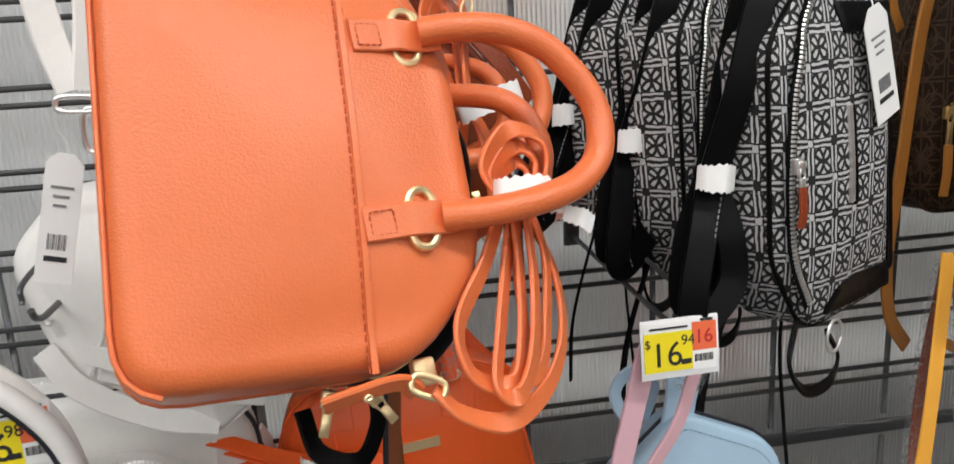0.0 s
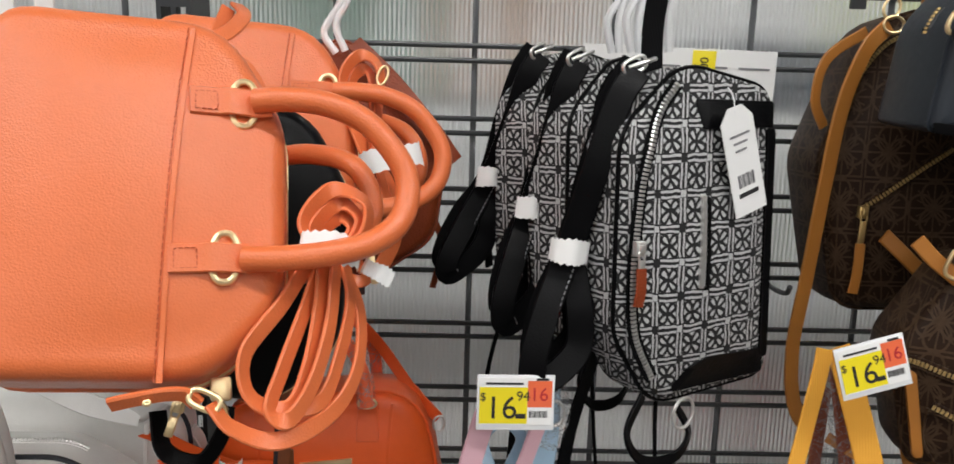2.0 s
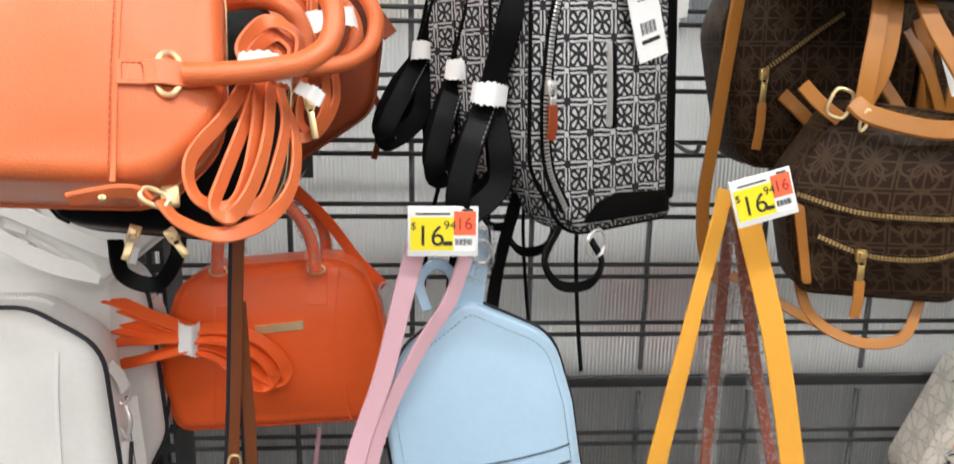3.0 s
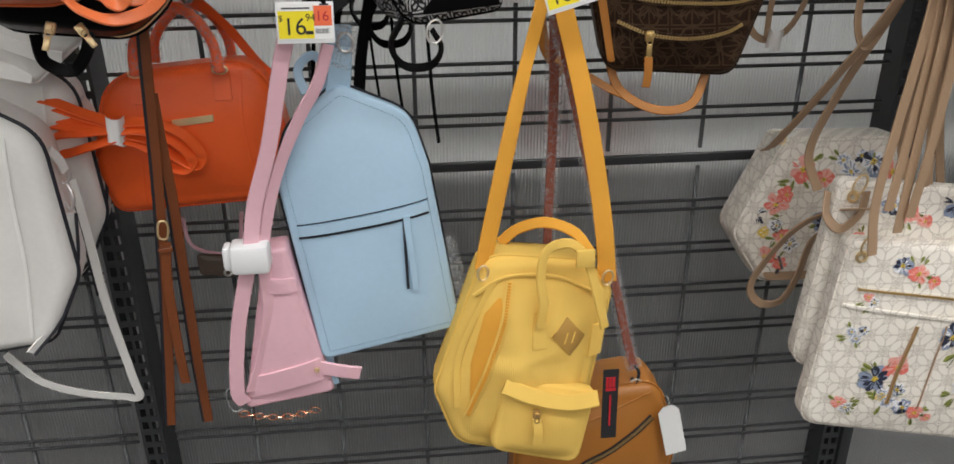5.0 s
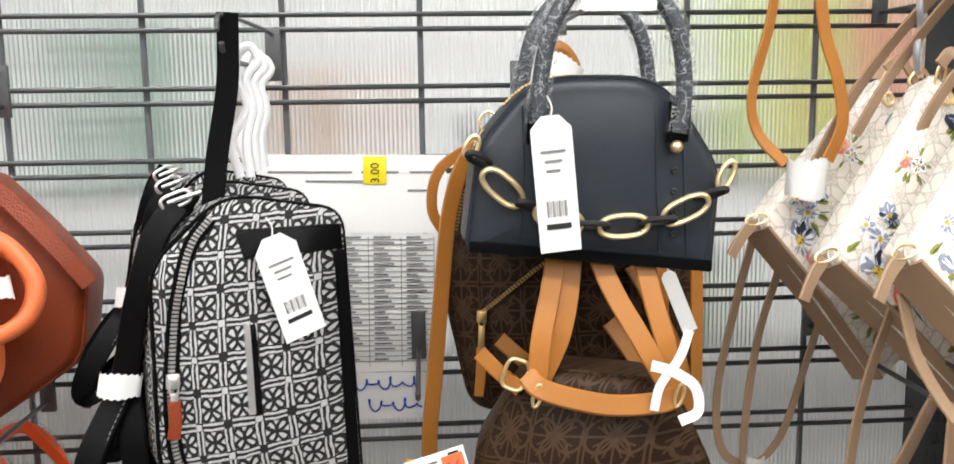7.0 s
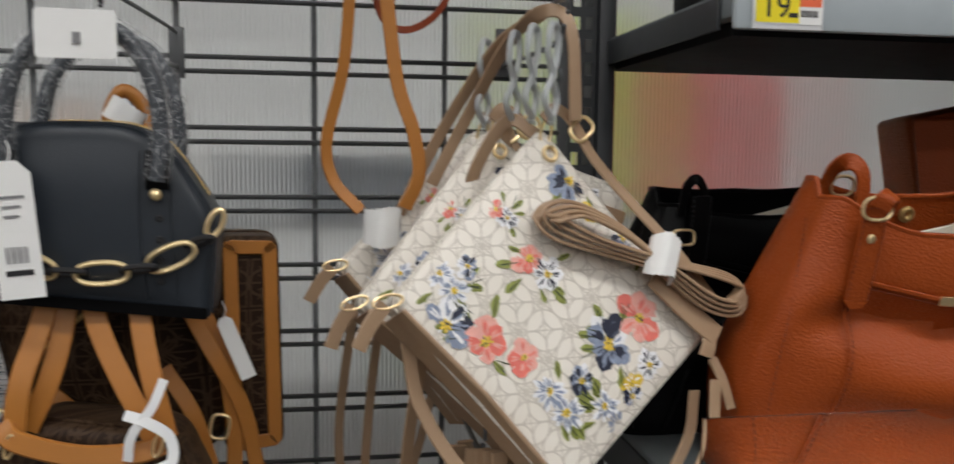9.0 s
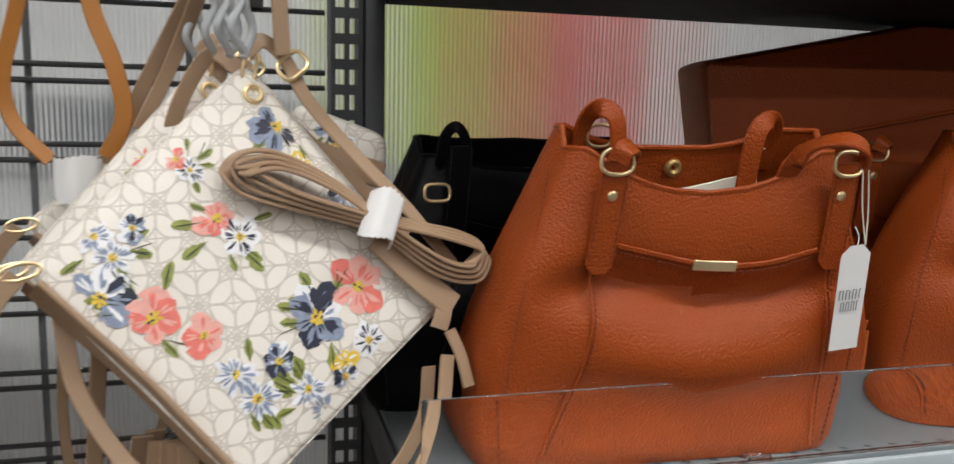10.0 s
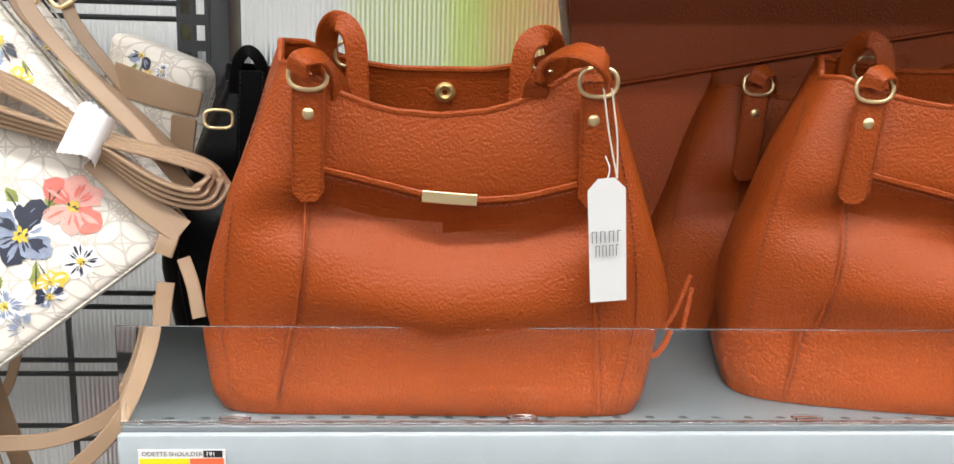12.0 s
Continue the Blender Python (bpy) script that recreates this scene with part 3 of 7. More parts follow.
grid_panel(-0.90, 0.20, 0.14, 2.02, [0.172 - COL * i for i in range(8)], "grey wire grid panel behind white bags")
bm = box(0.262, 1.404, WALL - 0.006, WALL + 0.004, 0.934, 0.948, 0.002)
structure("trim_seam", bm, UPRIGHT, "dark rail between two grid panels")


def upright(x, w, y, label):
    """Slotted shop-fitting upright: a channel with two rows of slots an inch apart."""
    bm = bmesh.new()
    for a, b in ((-w / 2, -w * 0.36), (-w * 0.08, w * 0.08), (w * 0.36, w / 2)):
        box(x + a, x + b, y, y + 0.003, 0.05, 2.1, 0, bm)
    for i in range(80):
        z = 0.06 + 0.0254 * i
        for a, b in ((-w * 0.36, -w * 0.08), (w * 0.08, w * 0.36)):
            box(x + a, x + b, y, y + 0.003, z, z + 0.0105, 0, bm)
    box(x - w / 2, x - w / 2 + 0.003, y + 0.003, WALL + 0.02, 0.05, 2.1, 0, bm)
    box(x + w / 2 - 0.003, x + w / 2, y + 0.003, WALL + 0.02, 0.05, 2.1, 0, bm)
    return structure("trim_upright", bm, UPRIGHT, label)


upright(0.238, 0.034, 0.955, "dark slotted steel upright between grid panels")
upright(1.424, 0.032, 0.972, "dark slotted steel upright beside the shelves")
structure("trim_edge", box(1.4415, 1.4615, 0.965, 1.02, 0.05, 2.1, 0.002), UPRIGHT, "dark steel edge strip beside the shelf bay")


# ---- shelves ----
def shop_shelf(z, x0, x1, y0, label, lip_low, lip_high, holes=True):
    ob = thing("shop_shelf", pose(0, 0, 0), label, "shelf", "shop shelves")
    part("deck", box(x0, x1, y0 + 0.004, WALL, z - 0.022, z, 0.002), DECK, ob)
    # thin sheet that carries the shade below the deck
    part("underside", box(x0 + 0.01, x1, y0 + 0.02, WALL - 0.002, z - 0.034, z - 0.0225), UNDERSIDE_SHADE, ob)
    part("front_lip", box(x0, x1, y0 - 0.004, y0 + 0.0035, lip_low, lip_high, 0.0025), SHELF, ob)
    part("side_bracket", box(x0 - 0.004, x0 - 0.0005, y0 + 0.02, WALL, min(z - 0.026, lip_low + 0.002), z - 0.004, 0.001), UPRIGHT, ob)
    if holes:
        # flat discs laid on the deck, coloured as the shade inside its holes
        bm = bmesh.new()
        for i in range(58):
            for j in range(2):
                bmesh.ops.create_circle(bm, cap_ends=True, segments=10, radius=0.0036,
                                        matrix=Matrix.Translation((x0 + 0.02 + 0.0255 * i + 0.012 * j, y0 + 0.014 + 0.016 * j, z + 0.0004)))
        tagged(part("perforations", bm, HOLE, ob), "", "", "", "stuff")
    return ob


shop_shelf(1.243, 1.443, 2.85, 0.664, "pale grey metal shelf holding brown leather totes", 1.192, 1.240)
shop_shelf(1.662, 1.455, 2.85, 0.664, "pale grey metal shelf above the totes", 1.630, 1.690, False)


def shelf_fence():
    """Clear acrylic front fence with a foot and small clips."""
    ob = thing("shelf_fence", pose(0, 0, 0), "clear acrylic fence along the shelf front", "shelf fence")
    pane = part("pane", box(1.444, 2.85, 0.6665, 0.6693, 1.2445, 1.3175, 0.0008), ACRYLIC, ob)
    foot = part("foot", box(1.444, 2.85, 0.6695, 0.675, 1.2437, 1.2462, 0.0006), ACRYLIC, ob)
    end = part("end_pane", box(1.4445, 1.4470, 0.670, 0.692, 1.2465, 1.258, 0.0006), ACRYLIC, ob)
    for o in (pane, foot, end):
        o.visible_shadow = False
    for x in (1.523, 1.73, 1.945, 2.15):
        bm = box(x - 0.010, x + 0.010, 0.6712, 0.6740, 1.2464, 1.2484, 0.0006)
        hoop((x, 0.6765, 1.2476), 0.0105, 0.0058, 0.0010, lean=90, into=bm, square=0.6)
        part("clip", bm, ACRYLIC, ob)


shelf_fence()


# ---- price labels and hooks ----
def price_label(m, whole, cents, w=0.052, h=0.034, clean=True):
    """A hook label in a clear holder: yellow price field, red old price, small print."""
    ob = thing("price_label", m, "yellow and red price label in a clear holder", "price label", "price labels")
    part("holder", box(-w / 2 - 0.002, w / 2 + 0.002, 0.0004, 0.0022, -h / 2 - 0.004, h / 2 + 0.002, 0.0006), PLASTIC, ob)
    part("price_field", box(-w / 2, w * 0.16, -0.0004, 0.0002, -h / 2 + 0.001, h * 0.30, 0), LABEL_YELLOW, ob)
    part("old_price_field", box(w * 0.162, w / 2, -0.0004, 0.0002, -h * 0.12, h * 0.44, 0), LABEL_RED, ob)
    part("label_paper", box(-w / 2, w / 2, -0.0002, 0.0003, -h / 2, h / 2, 0), PAPER, ob)
    lettering(whole, h * 0.68, INK, ob, pose(-w * 0.42, -0.0006, -h * 0.36))
    lettering(cents, h * 0.29, INK, ob, pose(w * 0.005, -0.0006, h * 0.02))
    lettering("$", h * 0.24, INK, ob, pose(-w * 0.495, -0.0006, h * 0.02))
    lettering(whole, h * 0.40, RED_INK, ob, pose(w * 0.19, -0.0006, h * 0.02))
    bm = bmesh.new()
    for i in range(12):
        box(w * (0.19 + 0.022 * i), w * (0.19 + 0.022 * i + 0.008 + 0.006 * (i % 3 == 0)), -0.0007, -0.0002, -h * 0.34, -h * 0.2, 0, bm)
    box(w * 0.0, w * 0.14, -0.0007, -0.0002, -h * 0.36, -h * 0.26, 0, bm)
    box(-w * 0.42, w * 0.1, -0.0007, -0.0002, h * 0.36, h * 0.40, 0, bm)
    box(w * 0.28, w * 0.45, -0.0007, -0.0002, h * 0.45, h * 0.5, 0, bm)
    tagged(part("small_print", bm, INK, ob), "", "", "", "stuff")
    return ob


def hook(x, z, tip_y, label=None, label_wire=True):
    """A wire display hook on the grid, with a second wire that carries the label."""
    ob = thing("display_hook", pose(x, 0, z), "grey wire display hook on the grid", "hook", "display hooks")
    part("prong", tube([(0, WALL - 0.008, 0.004), (0, 0.9, 0.002), (0, tip_y + 0.05, 0), (0, tip_y + 0.02, 0.004), (0, tip_y + 0.012, 0.012)], 0.0024, 6), STEEL, ob)
    part("back_plate", box(-0.008, 0.008, WALL - 0.013, WALL - 0.007, -0.008, 0.046, 0.001), STEEL, ob)
    if label_wire:
        part("label_wire", tube([(0, WALL - 0.008, 0.04), (0, 0.92, 0.04), (0, tip_y + 0.02, 0.034), (0, tip_y, 0.02)], 0.0019, 6), STEEL, ob)
    return ob


hook(0.395, 1.535, 0.60)
hook(0.676, 1.570, 0.745)
hook(0.590, 1.215, 0.70)
hook(0.822, 1.262, 0.80, None, False)
hook(0.980, 1.615, 0.70)
hook(1.335, 1.625, 0.71)
hook(1.270, 1.275, 0.70)
hook(0.415, 1.215, 0.82, None, False)
hook(0.150, 1.26, 0.72)
hook(1.205, 1.705, 0.80, None, False)
hook(0.935, 1.535, 0.80, None, False)
hook(1.215, 0.79, 0.86)
price_label(pose(0.569, 0.655, 1.227, -8, 1, 4), "16", "94")
price_label(pose(0.836, 0.680, 1.250, -8, -15, 4), "16", "94", 0.050)
price_label(pose(1.288, 0.675, 1.251, -5, 4, 3), "16", "94", 0.052)
price_label(pose(0.132, 0.700, 1.198, -4, -2, 3), "16", "98", 0.056, 0.04)
price_label(pose(0.728, 0.735, 0.775, 0, 0, 0), "16", "94", 0.046)
price_label(pose(1.497, 0.656, 1.652, 0, 0, 0), "19", "97", 0.055, 0.036)


def shelf_label(x, z):
    ob = thing("shelf_label", pose(x, 0.6585, z), "yellow and red shelf price label", "price label")
    part("label_paper", box(-0.030, 0.030, 0, 0.0008, -0.024, 0.014, 0), PAPER, ob)
    part("price_field", box(-0.029, 0.005, -0.0006, -0.0001, -0.024, 0.0075, 0), LABEL_YELLOW, ob)
    part("old_price_field", box(0.0055, 0.029, -0.0006, -0.0001, -0.024, 0.0075, 0), LABEL_RED, ob)
    part("code_box", box(0.015, 0.028, -0.0006, -0.0001, 0.0085, 0.0135, 0), INK, ob)
    lettering("ODETTE SHOULDER", 0.0046, GREY_INK, ob, pose(-0.0275, -0.0004, 0.0095))
    lettering("191", 0.0046, PAPER, ob, pose(0.0165, -0.0009, 0.0095))
    lettering("$", 0.008, INK, ob, pose(-0.0285, -0.0009, -0.006))
    lettering("22", 0.020, INK, ob, pose(-0.0235, -0.0009, -0.016))
    lettering("97", 0.011, INK, ob, pose(-0.004, -0.0009, -0.006))
    lettering("$22", 0.013, RED_INK, ob, pose(0.0065, -0.0009, -0.012))
    lettering("97", 0.010, RED_INK, ob, pose(0.0200, -0.0009, -0.008))


shelf_label(1.488, 1.216)


# ---- planogram sheet on the grid ----
def plan_sheet():
    ob = thing("plan_sheet", pose(0.752, WALL - 0.0095, 1.335, 0, 1, 0), "white printed plan sheets taped to the grid", "paper sheet")
    part("top_sheet", card([(-0.102, 0.062, 0.001), (0.102, 0.062, 0.001), (0.102, 0.148, 0.001), (-0.102, 0.148, 0.001)], 0.0006), PAPER, ob)
    part("table_sheet", card([(-0.062, -0.095, 0.001), (0.093, -0.095, 0.001), (0.093, 0.0615, 0.001), (-0.062, 0.0615, 0.001)], 0.0006, 0.001), PAPER, ob)
    part("note_sheet", card([(-0.03, -0.150, 0.001), (0.088, -0.150, 0.001), (0.088, -0.0955, 0.001), (-0.03, -0.0955, 0.001)], 0.0006, 0.0006), PAPER, ob)
    bm = bmesh.new()
    for i in range(24):
        z = 0.055 - i * 0.006
        box(-0.055, 0.088, -0.0001, 0.0008, z, z + 0.0005, 0, bm)
        for j in range(4):
            x = -0.05 + 0.036 * j
            box(x, x + 0.012 + 0.014 * ((i * 5 + j * 3) % 4) / 4, -0.0001, 0.0008, z + 0.0018, z + 0.0036, 0, bm)
    for x in (-0.055, -0.02, 0.016, 0.052, 0.088):
        box(x, x + 0.0006, -0.0001, 0.0008, -0.089, 0.058, 0, bm)
    for i, (a, b, z) in enumerate(((-0.09, 0.0, 0.128), (0.01, 0.05, 0.128), (0.062, 0.095, 0.128), (-0.05, 0.03, 0.118), (0.06, 0.09, 0.108))):
        box(a, b, -0.0008, -0.0001, z, z + 0.0022, 0, bm)
    part("table_print", bm, GREY_INK, ob)
    part("yellow_tag", box(0.012, 0.037, -0.0014, -0.0004, 0.116, 0.146, 0.0004), LABEL_YELLOW, ob)
    lettering("3.00", 0.013, INK, ob, pose(0.029, -0.0018, 0.117, 0, -90, 0))
    bm = bmesh.new()
    for x0, z0, n in ((-0.004, -0.108, 40), (0.012, -0.133, 34)):
        pts = [(x0 + 0.0019 * i + 0.0030 * math.cos(i * 0.9), -0.0008, z0 + (0.0045 + 0.0035 * math.sin(i * 0.37)) * math.sin(i * 0.9)) for i in range(n)]
        tube(pts, 0.0010, 4, into=bm, sides=6)
    part("handwriting", bm, BLUE_INK, ob, "blue handwritten note")


plan_sheet()


# ---- bags: satchels ----
def bundle(parent, loops, material, w=0.010, th=0.0022, face=(0.9, -0.45, 0)):
    """A folded shoulder strap: several loops of one band."""
    for pts in loops:
        part("strap_loop", strap(pts, w, th, face, 8), material, parent)


def satchel_on_side(m, material, label, dress=True, thread=None, seed=0.0):
    """A dome satchel hung by one end: base to one side, handles to the other."""
    ob = thing("satchel", m, label, "handbag", "satchels")
    puff = Puff([(-0.110, 0.104, 0.025), (-0.129, -0.111, 0.029), (0.004, -0.122, 0.05), (0.047, -0.080, 0.06), (0.052, 0.03, 0.06), (0.018, 0.094, 0.05)], 0.085, 0.013, 0.013, 0.0016, 2.0, seed)
    part("body", puff.mesh(), material, ob)
    base_line = [p for p in puff.rim(0.007, 0.0004) if p.x < -0.108]
    k = max(range(len(base_line) - 1), key=lambda i: (base_line[i + 1] - base_line[i]).length)
    base_line = base_line[k + 1:] + base_line[:k + 1] if (base_line[k + 1] - base_line[k]).length > 0.05 else base_line
    part("base_piping", sweep(base_line, circle(0.0013, 6)), material, ob)
    part("back_piping", sweep(puff.rim(0.075, 0.0006), circle(0.0016, 6), (0, -1, 0), True), material, ob)
    line = [p for p in puff.rim(0.042, 0.0012) if p.x > -0.02]
    k = max(range(len(line) - 1), key=lambda i: (line[i + 1] - line[i]).length)
    line = line[k + 1:] + line[:k + 1]
    part("zip_tape", sweep(line, band(0.012, 0.0014), (1, 0, 0)), material, ob)
    part("zip_teeth", sweep(line, circle(0.0022, 6), (1, 0, 0)), GOLD, ob)
    if not dress:
        return ob, puff
    seam = puff.path([(0.000, 0.086), (-0.008, 0.02), (-0.015, -0.05), (-0.021, -0.121)], 0.0006)
    part("panel_seam", sweep(seam, band(0.0035, 0.0012)), material, ob)
    part("seam_stitching", stitches([p + Vector((-0.0028, -0.0006, 0)) for p in seam]), thread, ob)
    edge = [Vector((p.x, 0.0046, p.y)) for p in inset(puff.outline, 0.0075) if p.x > 0.012]
    k = max(range(len(edge) - 1), key=lambda i: (edge[i + 1] - edge[i]).length)
    edge = edge[k + 1:] + edge[:k + 1]
    part("edge_stitching", stitches(edge), thread, ob)
    for z, dx in ((0.038, 0.002), (-0.055, -0.011)):
        tab = puff.path([(dx - 0.004, z), (dx + 0.012, z), (dx + 0.026, z - 0.0005), (dx + 0.034, z - 0.001)], 0.0014)
        tab = [p - Vector((0, 0.0032 * min(1, max(0, (p.x - dx - 0.012) / 0.006)), 0)) for p in tab]
        tab.append(Vector((dx + 0.042, -0.006, z - 0.001)))
        part("handle_tab", sweep(tab, band(0.0165, 0.0024)), material, ob)
        ring = hoop((dx + 0.0255, puff.y(dx + 0.026, z) - 0.0014, z), 0.0072, 0.0140, 0.0021, 4, 0, square=0.85)
        part("handle_ring", ring, GOLD, ob)
        square = [(dx - 0.001, z - 0.0055), (dx - 0.001, z + 0.0055), (dx + 0.011, z + 0.0055), (dx + 0.011, z - 0.0055)]
        line = []
        for a, b in zip(square, square[1:] + square[:1]):
            line += [puff.on(a[0] + (b[0] - a[0]) * t / 4, a[1] + (b[1] - a[1]) * t / 4, 0.0028) for t in range(4)]
        part("tab_stitching", stitches(line + line[:1], 0.0022, 0.0012), thread, ob)
    grip = [(0.034, -0.007, 0.038), (0.05, -0.013, 0.037), (0.075, -0.016, 0.033), (0.100, -0.015, 0.020), (0.119, -0.012, -0.008),
            (0.116, -0.012, -0.034), (0.098, -0.014, -0.050), (0.070, -0.017, -0.057), (0.044, -0.014, -0.058), (0.025, -0.007, -0.056)]
    part("handle", tube(grip, 0.0074, 8, sides=14), material, ob)
    back = [(0.045, 0.075, 0.03), (0.07, 0.055, 0.026), (0.094, 0.035, 0.012), (0.105, 0.03, -0.012), (0.098, 0.03, -0.036), (0.07, 0.05, -0.052), (0.045, 0.075, -0.055)]
    part("handle", tube(back, 0.0068, 8, sides=12), material, ob)
    return ob, puff


front_satchel, _ = satchel_on_side(pose(0.374, 0.576, 1.40, -25, 0, 15), ORANGE, "bright orange leather dome satchel hung on its side", True, STITCH_O)
bundle(front_satchel, [
    [(0.066, 0.010, -0.050), (0.060, 0.012, -0.030), (0.078, 0.010, -0.012), (0.098, 0.012, -0.020), (0.096, 0.014, -0.040), (0.080, 0.012, -0.052)],
    [(0.070, 0.016, -0.050), (0.066, 0.018, -0.034), (0.082, 0.016, -0.019), (0.094, 0.018, -0.028), (0.090, 0.018, -0.042), (0.078, 0.016, -0.052)],
    [(0.074, 0.022, -0.050), (0.070, 0.024, -0.038), (0.082, 0.022, -0.026), (0.090, 0.022, -0.034), (0.082, 0.020, -0.050)],
    [(0.064, 0.008, -0.052), (0.046, 0.006, -0.080), (0.024, 0.002, -0.108), (0.026, 0.002, -0.132), (0.046, 0.004, -0.140), (0.058, 0.008, -0.118), (0.066, 0.010, -0.085), (0.070, 0.010, -0.054)],
    [(0.070, 0.012, -0.054), (0.058, 0.010, -0.085), (0.044, 0.004, -0.118), (0.036, 0.000, -0.140), (0.046, 0.000, -0.146), (0.060, 0.004, -0.128), (0.072, 0.010, -0.095), (0.078, 0.012, -0.056)],
    [(0.076, 0.018, -0.054), (0.068, 0.018, -0.085), (0.062, 0.014, -0.12), (0.050, 0.010, -0.138), (0.066, 0.012, -0.136), (0.078, 0.016, -0.11), (0.086, 0.018, -0.080), (0.084, 0.018, -0.056)],
    [(0.082, 0.024, -0.054), (0.092, 0.024, -0.085), (0.088, 0.022, -0.120), (0.070, 0.016, -0.145), (0.040, 0.004, -0.157), (0.016, 0.000, -0.148), (0.005, 0.001, -0.134)],
], ORANGE, 0.0105, 0.0026, (0.75, -0.6, 0.1))
part("strap_end", strap([(-0.046, 0.004, -0.130), (-0.034, 0.001, -0.1285), (-0.018, 0.000, -0.127), (-0.008, 0.002, -0.128), (-0.002, 0.006, -0.133)], 0.010, 0.0036, (0, -0.6, -0.8)), ORANGE, front_satchel)
part("strap_buckle", hoop((0.002, 0.000, -0.132), 0.0085, 0.0045, 0.0016, 28, square=0.7), GOLD, front_satchel)
part("rivet", hoop((-0.027, -0.002, -0.131), 0.0014, 0.0010, 0.0010), GOLD, front_satchel)
part("zip_slider", box(0.004, 0.016, 0.024, 0.032, -0.132, -0.118, 0.002), GOLD, front_satchel)
torn_wrap(front_satchel, (0.073, -0.004, -0.053), 0.036, 0.017, 14, 0.012, None, 3)
torn_wrap(front_satchel, (0.101, 0.004, -0.066), 0.020, 0.010, 30, 0.006, None, 8)
part("hanging_strap", strap([(0.006, 0.02, 0.088), (0.020, 0.03, 0.100), (0.030, 0.045, 0.120), (0.026, 0.06, 0.135)], 0.010, 0.0024, (0.4, -1, 0.3)), ORANGE, front_satchel)
part("hanging_strap", strap([(0.040, 0.03, 0.058), (0.030, 0.04, 0.082), (0.012, 0.05, 0.100), (0.020, 0.06, 0.132)], 0.010, 0.0024, (0.6, -1, 0.3)), ORANGE, front_satchel)

black_satchel, _ = satchel_on_side(pose(0.396, 0.690, 1.338, -16, 3, 10), BLACK, "black leather dome satchel hung behind an orange one", False)
zip_pull(black_satchel, -0.060, -0.02, -0.118, 0.014, GOLD, None, 0, 15)
zip_pull(black_satchel, -0.035, -0.02, -0.120, 0.012, GOLD, None, 0, -35)
part("strap_loop", strap([(-0.075, -0.012, -0.125), (-0.068, -0.02, -0.150), (-0.045, -0.02, -0.158), (-0.032, -0.015, -0.140), (-0.03, -0.01, -0.122)], 0.012, 0.003, (0.6, -1, 0)), BLACK, black_satchel)

second_satchel, _ = satchel_on_side(pose(0.390, 0.775, 1.398, -14, 0, 8), ORANGE, "orange leather dome satchel with wrapped strap behind another", True, STITCH_O)
bundle(second_satchel, [
    [(0.060, 0.0, -0.02), (0.045, 0.0, 0.02), (0.040, 0.0, 0.052), (0.055, 0.0, 0.070), (0.070, 0.0, 0.058), (0.068, 0.0, 0.02), (0.066, 0.0, -0.02)],
    [(0.062, 0.008, -0.02), (0.052, 0.008, 0.02), (0.047, 0.008, 0.048), (0.056, 0.008, 0.060), (0.064, 0.008, 0.05), (0.064, 0.008, 0.0), (0.066, 0.008, -0.02)],
    [(0.060, 0.0, -0.03), (0.045, 0.0, -0.07), (0.040, 0.0, -0.105), (0.056, 0.0, -0.115), (0.074, 0.0, -0.09), (0.074, 0.0, -0.05), (0.068, 0.0, -0.02)],
    [(0.064, 0.008, -0.03), (0.055, 0.008, -0.07), (0.052, 0.008, -0.10), (0.066, 0.008, -0.11), (0.084, 0.008, -0.08), (0.080, 0.008, -0.04), (0.070, 0.008, -0.02)],
], ORANGE, 0.0105, 0.0026, (0.75, -0.6, 0.1))
torn_wrap(second_satchel, (0.078, -0.016, -0.018), 0.050, 0.018, -12, 0.012, None, 5)
part("strap_buckle", hoop((0.072, -0.006, 0.052), 0.004, 0.008, 0.0011, 20), GOLD, second_satchel)
zip_pull(second_satchel, 0.060, -0.004, -0.085, 0.024, GOLD, None, 0, -8)
brown_satchel = thing("satchel", pose(0.410, 0.862, 1.360, -4, 0, 4), "rust brown leather satchel hung behind orange satchels", "handbag", "satchels")
rust_puff = Puff([(-0.110, 0.080, 0.03), (0.010, 0.122, 0.02), (0.062, 0.066, 0.03), (0.102, 0.016, 0.03), (0.092, -0.062, 0.04), (0.004, -0.120, 0.05), (-0.110, -0.110, 0.03)], 0.075, 0.012, 0.010, 0.0018, 2.4, 6.0)
part("body", rust_puff.mesh(), RUST, brown_satchel)
part("edge_piping", sweep(rust_puff.rim(0.010, 0.0005), circle(0.0017, 6), (0, -1, 0), True), RUST, brown_satchel)
part("panel_seam", sweep(rust_puff.path([(-0.02, 0.095), (-0.026, 0.0), (-0.03, -0.10)], 0.0005), band(0.003, 0.0012)), RUST, brown_satchel)
part("side_strap", strap([(0.018, -0.010, 0.116), (0.050, -0.014, 0.086), (0.085, -0.014, 0.046), (0.110, -0.010, 0.012)], 0.016, 0.003, (0.3, -1, 0.2)), RUST, brown_satchel)
part("strap_loop", strap([(0.094, 0.02, -0.048), (0.100, 0.02, -0.064), (0.099, 0.02, -0.085), (0.092, 0.02, -0.112)], 0.007, 0.0022, (0.6, -1, 0)), RUST, brown_satchel)


